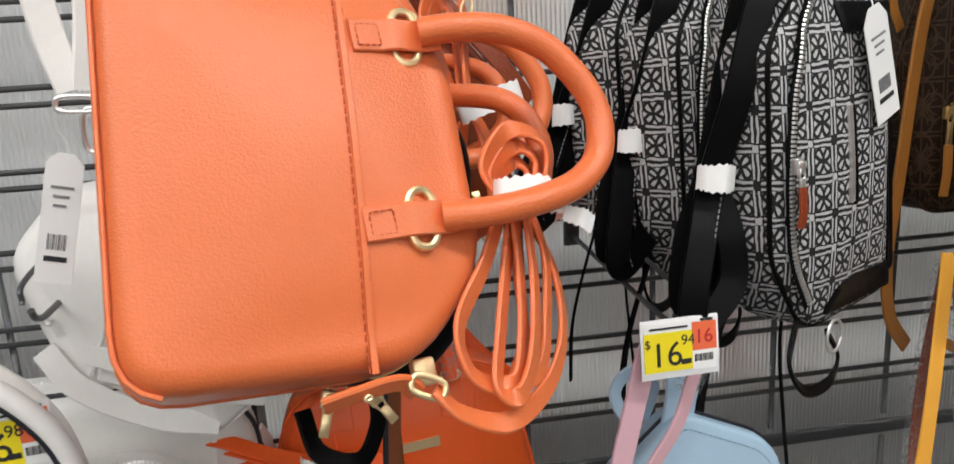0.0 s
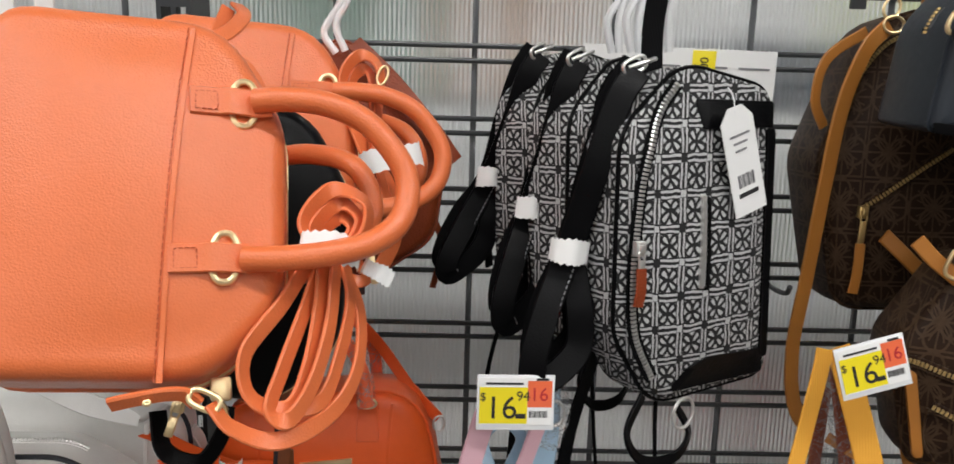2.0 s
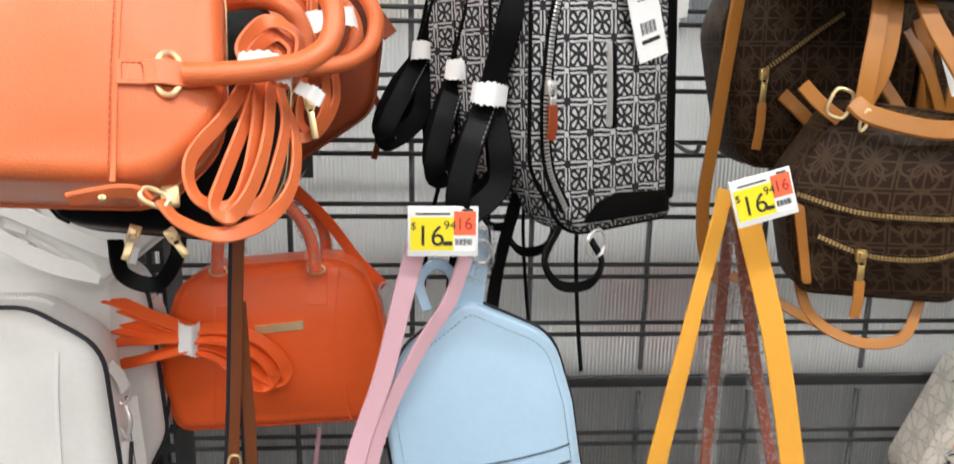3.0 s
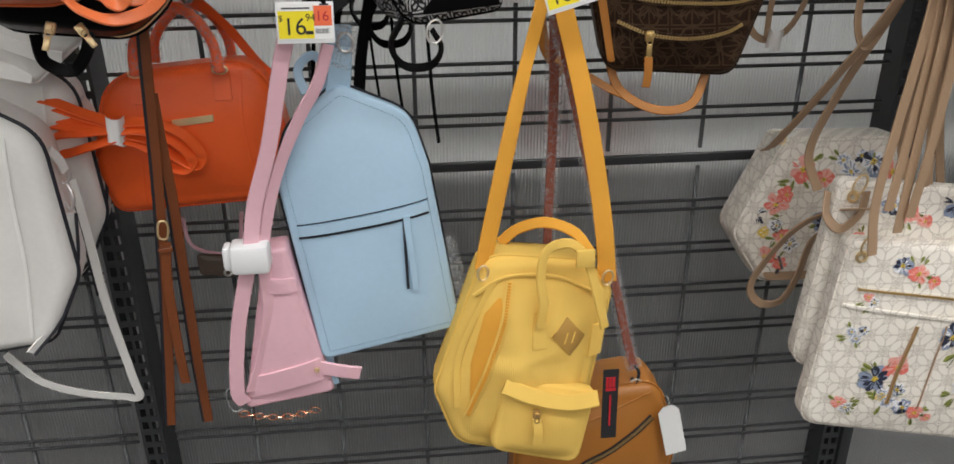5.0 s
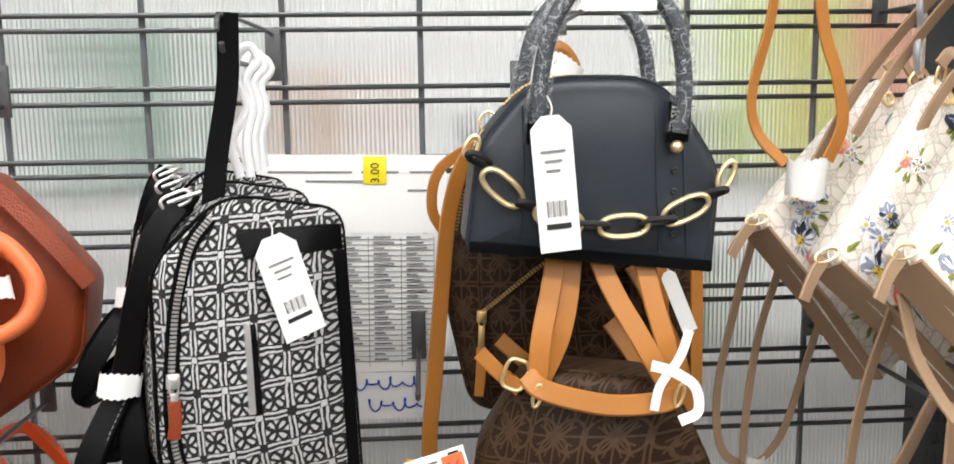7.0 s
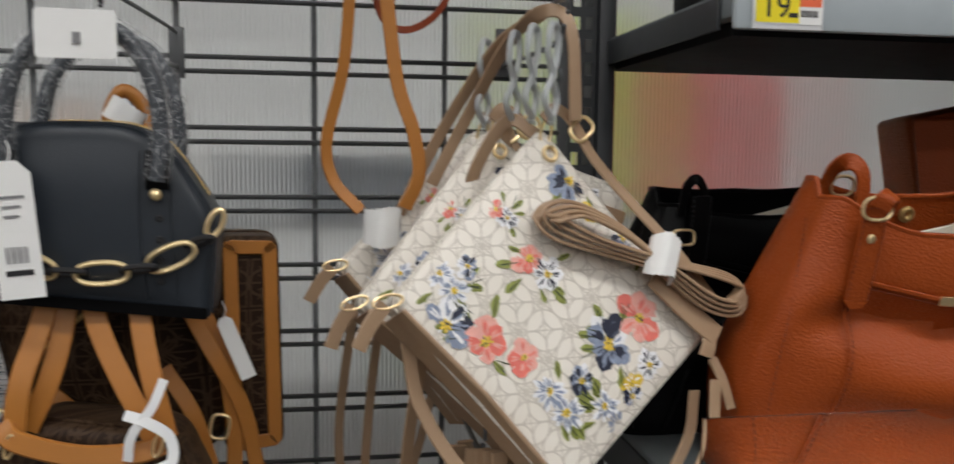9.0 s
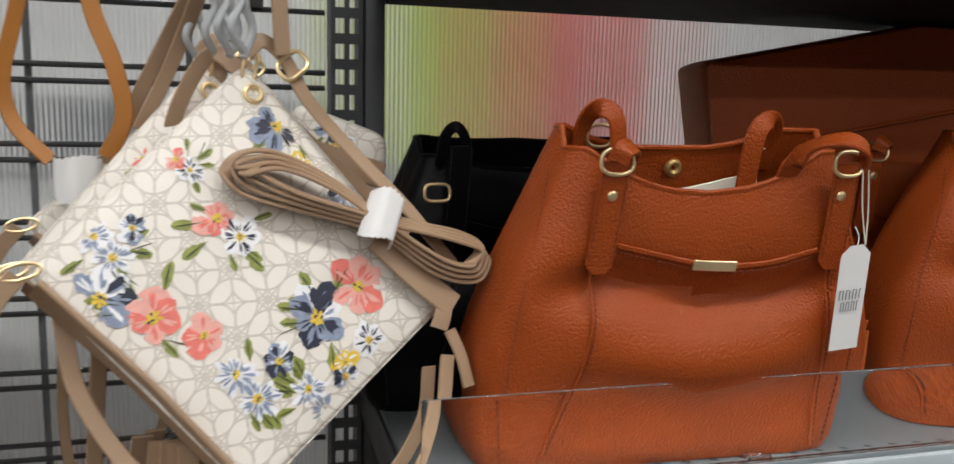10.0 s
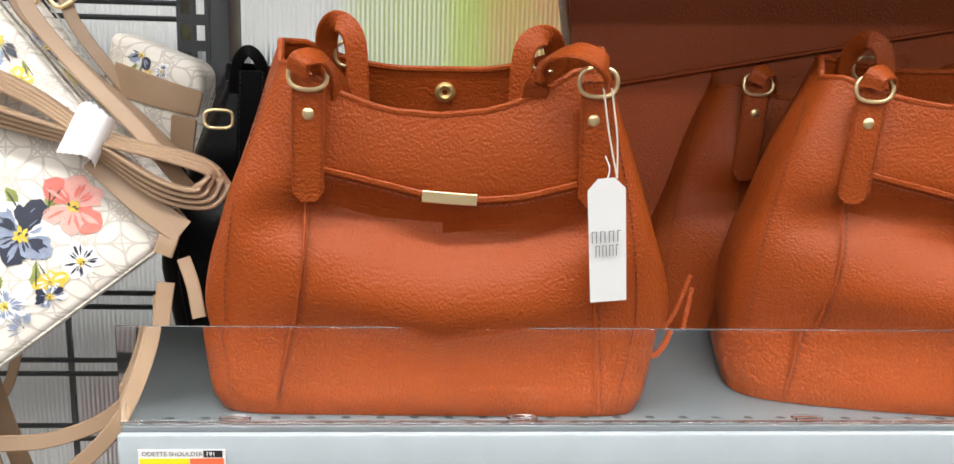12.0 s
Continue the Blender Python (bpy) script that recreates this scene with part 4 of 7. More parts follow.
def upright_satchel():
    ob = thing("satchel", pose(0.395, 0.868, 1.040, -4, -1, 0), "vermilion orange dome satchel with film-wrapped handles", "handbag", "satchels")
    puff = Puff([(-0.100, 0.086, 0.06), (0.098, 0.100, 0.06), (0.122, -0.03, 0.06), (0.110, -0.084, 0.02), (-0.112, -0.092, 0.02), (-0.130, -0.03, 0.06)], 0.085, 0.014, 0.012, 0.0015, 2.6, 4.0)
    part("body", puff.mesh(), ORANGE_DARK, ob)
    part("edge_piping", sweep(puff.rim(0.011, 0.0006), circle(0.0017, 6), (0, -1, 0), True), ORANGE_DARK, ob)
    for x in (-0.066, 0.070):
        seam = puff.path([(x, 0.088), (x - 0.004 * math.copysign(1, x), 0.02), (x + 0.006 * math.copysign(1, x), -0.08)], 0.0005)
        part("panel_seam", sweep(seam, band(0.003, 0.001)), ORANGE_DARK, ob)
    part("name_plate", patch(puff, [(-0.020, 0.0225, 0.001), (0.031, 0.0265, 0.001), (0.031, 0.0355, 0.001), (-0.020, 0.0315, 0.001)], 0.0018), GOLD, ob, "pale gold bar")
    for x in (-0.056, 0.046):
        part("handle_tab", patch(puff, [(x - 0.011, 0.052, 0.002), (x + 0.011, 0.052, 0.002), (x + 0.010, 0.088, 0.002), (x - 0.010, 0.088, 0.002)], 0.0024), ORANGE_DARK, ob)
        part("handle_ring", hoop((x, -0.006, 0.090), 0.009, 0.005, 0.0012), GOLD, ob)
    for y, s in ((-0.010, 1.0), (0.09, 0.96)):
        grip = [(-0.056, y, 0.088), (-0.052, y + 0.004, 0.125 * s), (-0.030, y + 0.008, 0.155 * s), (-0.004, y + 0.01, 0.168 * s), (0.022, y + 0.008, 0.155 * s), (0.041, y + 0.004, 0.124 * s), (0.046, y, 0.088)]
        part("handle", tube(grip, 0.0066, 8, sides=12), ORANGE_DARK, ob)
        part("wrapping", tube(grip, 0.0098, 8, sides=9), WRAP, ob, "clear film wrap")
    bundle(ob, [
        [(-0.080, -0.030, 0.034), (-0.120, -0.030, 0.050), (-0.162, -0.026, 0.068), (-0.188, -0.022, 0.067), (-0.196, -0.020, 0.054), (-0.182, -0.022, 0.042), (-0.130, -0.028, 0.031), (-0.080, -0.032, 0.026)],
        [(-0.080, -0.026, 0.030), (-0.116, -0.026, 0.042), (-0.150, -0.022, 0.056), (-0.172, -0.020, 0.060), (-0.180, -0.018, 0.052), (-0.160, -0.020, 0.044), (-0.080, -0.028, 0.028)],
        [(-0.080, -0.034, 0.028), (-0.120, -0.034, 0.026), (-0.152, -0.030, 0.024), (-0.170, -0.028, 0.016), (-0.168, -0.028, 0.004), (-0.150, -0.030, 0.000), (-0.118, -0.034, 0.008), (-0.080, -0.036, 0.018)],
        [(-0.085, -0.034, 0.026), (-0.050, -0.034, 0.024), (-0.018, -0.030, 0.008), (0.000, -0.026, -0.016), (-0.010, -0.024, -0.032), (-0.030, -0.026, -0.024), (-0.055, -0.030, 0.004), (-0.085, -0.034, 0.018)],
        [(-0.085, -0.030, 0.034), (-0.045, -0.030, 0.034), (-0.008, -0.028, 0.018), (0.012, -0.024, -0.010), (0.004, -0.022, -0.028), (-0.020, -0.024, -0.014), (-0.050, -0.028, 0.012), (-0.085, -0.032, 0.022)],
    ], ORANGE_DARK, 0.0140, 0.003, (0.1, -0.6, 0.8))
    torn_wrap(ob, (-0.083, -0.032, 0.026), 0.022, 0.034, 4, 0.010, None, 6)
    part("shoulder_strap", strap([(0.115, 0.03, 0.062), (0.085, 0.05, 0.088), (0.05, 0.07, 0.13), (0.01, 0.08, 0.17)], 0.012, 0.0025), ORANGE_DARK, ob)
    part("strap_ring", hoop((0.116, 0.02, 0.060), 0.006, 0.008, 0.0012, 10), SILVER, ob)


upright_satchel()

dangle = thing("hanging_strap", pose(0.383, 0.76, 1.2), "dark brown strap with black edges hanging down", "strap")
part("band", strap([(0.006, 0.000, 0.035), (0.001, 0.000, -0.021), (-0.004, 0.000, -0.092), (-0.009, 0.000, -0.163), (-0.016, 0.000, -0.243), (-0.024, 0.000, -0.322), (-0.034, 0.000, -0.410), (-0.048, 0.000, -0.521)], 0.011, 0.0026, (0.2, -1, 0)), BARK, dangle)
part("band_edge", strap([(0.001, 0.000, 0.035), (-0.005, 0.000, -0.021), (-0.010, 0.000, -0.092), (-0.015, 0.000, -0.163), (-0.022, 0.000, -0.242), (-0.030, 0.000, -0.321), (-0.041, 0.000, -0.410), (-0.054, 0.000, -0.521)], 0.0055, 0.0046, (0.2, -1, 0)), EDGE, dangle)
part("band", strap([(-0.002, 0.008, -0.070), (-0.001, 0.008, -0.128), (0.001, 0.008, -0.197), (0.000, 0.008, -0.270), (-0.001, 0.008, -0.347), (-0.002, 0.008, -0.428), (-0.001, 0.008, -0.525)], 0.012, 0.0026, (0.2, -1, 0)), BARK, dangle)
part("band_edge", strap([(-0.007, 0.008, -0.070), (-0.007, 0.008, -0.128), (-0.005, 0.008, -0.197), (-0.006, 0.008, -0.270), (-0.007, 0.008, -0.346), (-0.008, 0.008, -0.427), (-0.007, 0.008, -0.524)], 0.0055, 0.0046, (0.2, -1, 0)), EDGE, dangle)
part("strap_tail", strap([(-0.011, -0.008, -0.248), (-0.017, -0.008, -0.299), (-0.018, -0.008, -0.347), (-0.018, -0.008, -0.406), (-0.017, -0.008, -0.450)], 0.012, 0.0026), BARK, dangle)
part("keeper", strap([(-0.020, -0.011, -0.258), (-0.004, -0.011, -0.256)], 0.006, 0.003), BARK, dangle)
part("buckle", hoop((-0.012, -0.008, -0.232), 0.006, 0.012, 0.0015, 8, square=0.7), GOLD, dangle)

pendant = thing("key_pendant", pose(0.385, 0.95, 0.82), "brown leather pendant on a pink strap", "pendant")
part("pad", Puff([(-0.032, 0.018, 0.006), (0.034, 0.012, 0.006), (0.030, -0.022, 0.006), (-0.030, -0.016, 0.006)], 0.012, 0.003, 0.003).mesh(), plain("umber_leather", (0.10, 0.07, 0.05), 0.35), pendant)
part("strap_loop", strap([(-0.045, 0.01, 0.075), (-0.040, 0.01, 0.035), (-0.02, 0.008, 0.02), (0.01, 0.008, 0.014), (0.03, 0.01, 0.022), (0.04, 0.01, 0.08)], 0.006, 0.002), PINK, pendant)
part("snap", hoop((0.012, -0.006, -0.010), 0.005, 0.005, 0.0018), SILVER, pendant)


# ---- grey patterned mini backpacks ----
def woven_backpack(m, label, seed, tag=True):
    ob = thing("mini_backpack", m, label, "backpack", "grey patterned backpacks")
    puff = Puff([(0.074, 0.100, 0.022), (-0.020, 0.118, 0.05), (-0.076, 0.070, 0.045), (-0.080, -0.075, 0.045), (-0.044, -0.134, 0.04), (0.077, -0.130, 0.014)], 0.062, 0.012, 0.014, 0.002, 3.0, seed)
    part("body", puff.mesh(), GREY_WEAVE, ob)
    part("edge_piping", sweep(puff.rim(0.010, 0.0004), circle(0.0018, 6), (0, -1, 0), True), BLACK, ob)
    part("top_band", patch(puff, [(-0.014, 0.070, 0.002), (0.068, 0.070, 0.002), (0.068, 0.090, 0.004), (-0.018, 0.092, 0.004)], 0.0016), BLACK, ob, "black leather band")
    part("side_band", patch(puff, [(0.0605, -0.112, 0.003), (0.071, -0.112, 0.003), (0.071, 0.069, 0.003), (0.0605, 0.069, 0.003)], 0.0016), BLACK, ob)
    part("bottom_band", patch(puff, [(-0.034, -0.124, 0.003), (0.066, -0.124, 0.003), (0.066, -0.104, 0.004), (0.000, -0.100, 0.02), (-0.020, -0.106, 0.01)], 0.0016), BLACK, ob)
    part("metal_bar", patch(puff, [(-0.0205, -0.044, 0.001), (-0.0160, -0.044, 0.001), (-0.0150, 0.024, 0.001), (-0.0190, 0.024, 0.001)], 0.0022), SILVER, ob, "slim brushed metal bar")
    part("bar_backing", patch(puff, [(-0.0150, -0.046, 0.001), (-0.0105, -0.046, 0.001), (-0.0105, 0.022, 0.001), (-0.0150, 0.022, 0.001)], 0.0016), BLACK, ob)
    zipper(ob, puff.path([(-0.034, 0.102), (-0.050, 0.082), (-0.062, 0.045), (-0.069, 0.0), (-0.072, -0.035), (-0.069, -0.075), (-0.052, -0.110)], 0.0012), WEBBING, SILVER, 0.011, 0.0030)
    zip_pull(ob, -0.070, puff.y(-0.070, -0.010) - 0.004, -0.010, 0.008, SILVER, RUST, 0.024, 4)
    if tag:
        hang_tag(ob, 0.004, -0.020, 0.086, 0.033, 0.080, -16)
    return ob, puff


PACK_PLACES = (((0.709, 0.703, 1.350), 30, (0.606, 0.695, 1.330), (-0.026, -0.024, -0.086)),
               ((0.678, 0.800, 1.355), 40, (0.585, 0.802, 1.342), (-0.024, -0.030, -0.086)),
               ((0.652, 0.880, 1.360), 46, (0.552, 0.880, 1.356), (-0.042, -0.030, -0.078)))
for k, (place, turn, wrap, drop) in enumerate(PACK_PLACES):
    m = pose(*place, -4, 0, turn)
    pk, _ = woven_backpack(m, "black and grey patterned mini backpack with black straps", 2.0 + k, k == 0)
    inv = m.inverted()
    w, low = inv @ Vector(wrap), inv @ (Vector(wrap) + Vector(drop))
    top = Vector((-0.045, 0.030, 0.116))
    if k == 0:
        part("top_loop", strap([(-0.020, 0.04, 0.108), (-0.010, 0.05, 0.150), (0.002, 0.05, 0.205), (0.006, 0.05, 0.26)], 0.017, 0.0025, (-0.4, -1, 0)), WEBBING, pk)
    for side, wide, mat in ((-1, 0.020, BLACK), (1, 0.018, WEBBING)):
        d = Vector((0.006 * side, 0.009 * side, 0.004 * side))
        out = low - w
        line = [top + d, top.lerp(w, 0.25) + d + Vector((-0.006, -0.004, 0.010)), top.lerp(w, 0.6) + d + Vector((-0.005, -0.004, 0.006)), w + d * 0.4,
                w + out * 0.45 + d + Vector((-0.005, 0, 0)), w + out * 0.85 + d + Vector((-0.003, 0, 0)), low + d + Vector((0.007, 0, -0.004)), w + out * 0.80 + d + Vector((0.030, -0.006, 0)), w + out * 0.4 + d + Vector((0.020, -0.004, 0)), w + d * 0.4 + Vector((0.004, 0.004, 0))]
        strip = part("shoulder_strap", strap(line, wide, 0.0035, (-0.6, -0.8, 0.2)), mat, pk)
        if side < 0:
            edge = smooth_line([p + Vector((0.0062, -0.0055, 0)) for p in line[3:7]], 6)
            part("strap_stitching", stitches(edge, 0.0026, 0.0018, 0.0006, 0.0005), GREY_INK, strip)
    part("spare_strap", strap([top + Vector((0.008, 0.012, 0)), top.lerp(w, 0.5) + Vector((0.010, 0.012, 0)), w + Vector((0.012, 0.014, -0.020)), w + Vector((0.016, 0.016, -0.09))], 0.012, 0.003, (0.2, -1, 0)), WEBBING, pk)
    part("strap_slide", hoop(top + Vector((-0.006, -0.006, 0.0)), 0.011, 0.005, 0.0014, -20, 0, square=0.6), SILVER, pk)
    part("buckle_bar", tube([top + Vector((-0.012, -0.006, -0.002)), top + Vector((0.0, -0.010, 0.002)), top + Vector((0.012, -0.008, 0.005))], 0.0017, sides=8), SILVER, pk)
    torn_wrap(pk, w + Vector((-0.004, -0.006, 0)), 0.030, 0.017, 12, 0.013, None, 10 + k)
    part("lower_strap", strap([(-0.050, 0.01, -0.126), (-0.070, 0.004, -0.150), (-0.058, 0.0, -0.172), (-0.026, 0.0, -0.176), (-0.012, 0.0, -0.160), (-0.020, 0.004, -0.140)], 0.009, 0.0026, (0.6, -1, 0.2)), BLACK, pk)
    part("strap_ring", hoop((-0.020, -0.002, -0.142), 0.010, 0.012, 0.0013, 20), SILVER, pk)
    part("strap_tail", strap([(-0.062, 0.05, -0.100), (-0.068, 0.07, -0.160), (-0.070, 0.08, -0.200), (-0.076, 0.082, -0.245)], 0.018 if k < 2 else 0.008, 0.002, (0.3, -1, 0)), WEBBING, pk)
    part("tail_cord", strap([(0.004, 0.05, -0.120), (0.010, 0.06, -0.170), (0.012, 0.06, -0.230), (0.016, 0.06, -0.280)], 0.005, 0.002, (0.3, -1, 0)), WEBBING, pk)
for x, y in ((0.682, 0.775), (0.674, 0.850), (0.668, 0.915)):
    link = thing("hang_loop", pose(x, y, 1.525, 0, 0, 20), "white plastic hang loop over the hook", "hang loop", "hang loops")
    part("loop", tube([(0.0, 0, -0.050), (-0.006, 0, -0.02), (0.008, 0, 0.006), (0.000, 0, 0.030), (0.002, 0, 0.050), (0.012, 0, 0.056), (0.018, 0, 0.044), (0.008, 0, 0.030), (0.012, 0, 0.006), (0.006, 0, -0.02), (0.008, 0, -0.050)], 0.0038, 6, sides=8), PLASTIC, link)


link = thing("hang_loop", pose(0.414, 0.835, 1.505), "white plastic hang loop above the orange satchel", "hang loop", "hang loops")
part("loop", tube([(0.002, 0, -0.038), (-0.008, 0, -0.020), (0.006, 0, 0.006), (-0.002, 0, 0.030), (0.006, 0, 0.044), (0.012, 0, 0.030), (0.012, 0, 0.006), (0.002, 0, -0.014), (0.010, 0, -0.036)], 0.0032, 6, sides=8), PLASTIC, link)


# ---- pale blue sling, pink bag, yellow backpack ----
def blue_sling():
    ob = thing("sling_bag", pose(0.620, 0.690, 0.980, -6, 0, 6), "pale blue leather sling bag with dark edges", "bag")
    puff = Puff([(-0.026, 0.172, 0.02), (0.052, 0.136, 0.05), (0.070, 0.075, 0.06), (0.100, -0.131, 0.012), (-0.068, -0.155, 0.012), (-0.101, 0.075, 0.06), (-0.084, 0.128, 0.05)], 0.030, 0.005, 0.012, 0.0016, 2.2, 7.0)
    part("body", puff.mesh(), BLUE, ob)
    part("edge_paint", sweep(puff.rim(0.012, 0.0005), band(0.005, 0.0016), (0, -1, 0), True), EDGE, ob, "dark painted edge")
    part("zip_placket", patch(puff, [(-0.082, 0.004, 0.002), (0.066, 0.022, 0.002), (0.065, 0.034, 0.002), (-0.083, 0.015, 0.002)], 0.0030), BLUE, ob)
    part("placket_edge", sweep(puff.path([(-0.082, 0.002), (-0.02, 0.009), (0.066, 0.020)], 0.0012), band(0.0024, 0.0014)), EDGE, ob)
    part("placket_edge", sweep(puff.path([(-0.083, 0.017), (-0.02, 0.025), (0.066, 0.0362)], 0.0012), band(0.0014, 0.0012)), EDGE, ob)
    part("pull_strap", sweep([puff.on(0.039, 0.020, 0.004), puff.on(0.041, -0.01, 0.005), puff.on(0.044, -0.045, 0.004), puff.on(0.046, -0.072, 0.003)], band(0.008, 0.002)), BLUE, ob)
    part("pull_strap", sweep([puff.on(0.036, 0.018, 0.002), puff.on(0.036, -0.02, 0.003), puff.on(0.037, -0.070, 0.0024)], band(0.003, 0.0014)), EDGE, ob)
    rim = [puff.on(p.x, p.y, 0.0006) for p in inset(puff.outline, 0.010)]
    part("stitching", stitches(rim + rim[:1], 0.0026, 0.0018, 0.0006, 0.0004), STITCH_B, ob)
    part("neck", strap([(-0.026, 0.010, 0.160), (-0.022, 0.008, 0.185), (-0.020, 0.010, 0.207), (-0.018, 0.018, 0.232)], 0.026, 0.004), BLUE, ob)
    part("neck_loop", strap([(-0.060, 0.02, 0.160), (-0.066, 0.03, 0.185), (-0.050, 0.03, 0.200), (-0.034, 0.03, 0.185), (-0.044, 0.03, 0.160)], 0.010, 0.003), BLUE, ob)
    part("clasp", hoop((-0.014, 0.000, 0.215), 0.008, 0.010, 0.0015), SILVER, ob)
    part("wrapping", tube([(-0.02, 0.005, 0.19), (-0.012, 0.0, 0.215), (-0.016, 0.0, 0.235)], 0.012, 6, sides=9), WRAP, ob)
    part("tail_strap", strap([(-0.062, 0.016, -0.150), (-0.060, 0.014, -0.175), (-0.056, 0.014, -0.195)], 0.010, 0.003), BLUE, ob)
    part("wrapping", Puff([(0.092, -0.13, 0.01), (0.118, -0.10, 0.01), (0.098, -0.02, 0.01), (0.086, -0.02, 0.01)], 0.03, 0.004, 0.002, 0.004).mesh(), WRAP, ob, "clear film wrap")


def pink_bag():
    ob = thing("shoulder_bag", pose(0.490, 0.670, 0.900, 0, 0, 0), "pink leather shoulder bag hanging by its long strap", "handbag")
    puff = Puff([(0.008, 0.072, 0.006), (0.034, 0.075, 0.006), (0.074, -0.122, 0.008), (-0.036, -0.140, 0.008)], 0.04, 0.005, 0.006, 0.001)
    part("body", puff.mesh(), PINK, ob)
    part("flap", patch(puff, [(-0.020, -0.090, 0.004), (0.060, -0.070, 0.004), (0.064, -0.100, 0.004), (-0.030, -0.122, 0.006)], 0.003), PINK, ob)
    part("fold", patch(puff, [(0.012, 0.040, 0.004), (0.040, 0.038, 0.004), (0.044, 0.020, 0.004), (0.010, 0.022, 0.004)], 0.003), PINK, ob)
    part("tab", strap([(0.050, 0.000, -0.082), (0.080, -0.002, -0.090), (0.106, 0.0, -0.097)], 0.018, 0.004), PINK, ob)
    part("snap", hoop((0.056, -0.009, -0.083), 0.0022, 0.0022, 0.0012), GOLD, ob)
    part("long_strap", strap([(0.092, 0.006, 0.318), (0.066, 0.0, 0.325), (0.052, -0.006, 0.29), (0.030, -0.008, 0.20), (0.008, -0.010, 0.134), (-0.004, -0.014, 0.074), (-0.028, -0.010, -0.02), (-0.040, -0.006, -0.105), (-0.034, -0.002, -0.128)], 0.017, 0.003, (0.15, -1, 0)), PINK, ob)
    part("long_strap", strap([(0.098, 0.004, 0.300), (0.084, 0.002, 0.26), (0.060, 0.002, 0.22), (0.030, 0.0, 0.155), (0.010, -0.006, 0.074), (0.008, -0.006, 0.0), (-0.006, -0.004, -0.060), (-0.024, -0.004, -0.110)], 0.014, 0.003, (0.5, -0.9, 0)), PINK, ob)
    part("strap_clip", box(-0.024, 0.018, -0.026, 0.004, 0.056, 0.090, 0.005), PLASTIC, ob, "white plastic strap clip")
    part("clip_knob", box(-0.032, -0.023, -0.022, 0.000, 0.060, 0.088, 0.004), PLASTIC, ob)
    bm = bmesh.new()
    for i in range(11):
        hoop((-0.036 + 0.0085 * i, -0.008, -0.140 - 0.008 * math.sin(i * 0.3)), 0.0058, 0.0042, 0.0011, 30 * (i % 2), 60 * (i % 2), bm, 14)
    part("chain", bm, plain("rose_gold", (0.80, 0.42, 0.28), 0.22, 1.0), ob, "rose gold chain")
    part("cord", tube([(-0.040, 0, -0.10), (-0.056, 0.002, -0.115), (-0.050, 0.0, -0.140), (-0.036, 0, -0.138)], 0.0007, sides=6), FROST, ob)


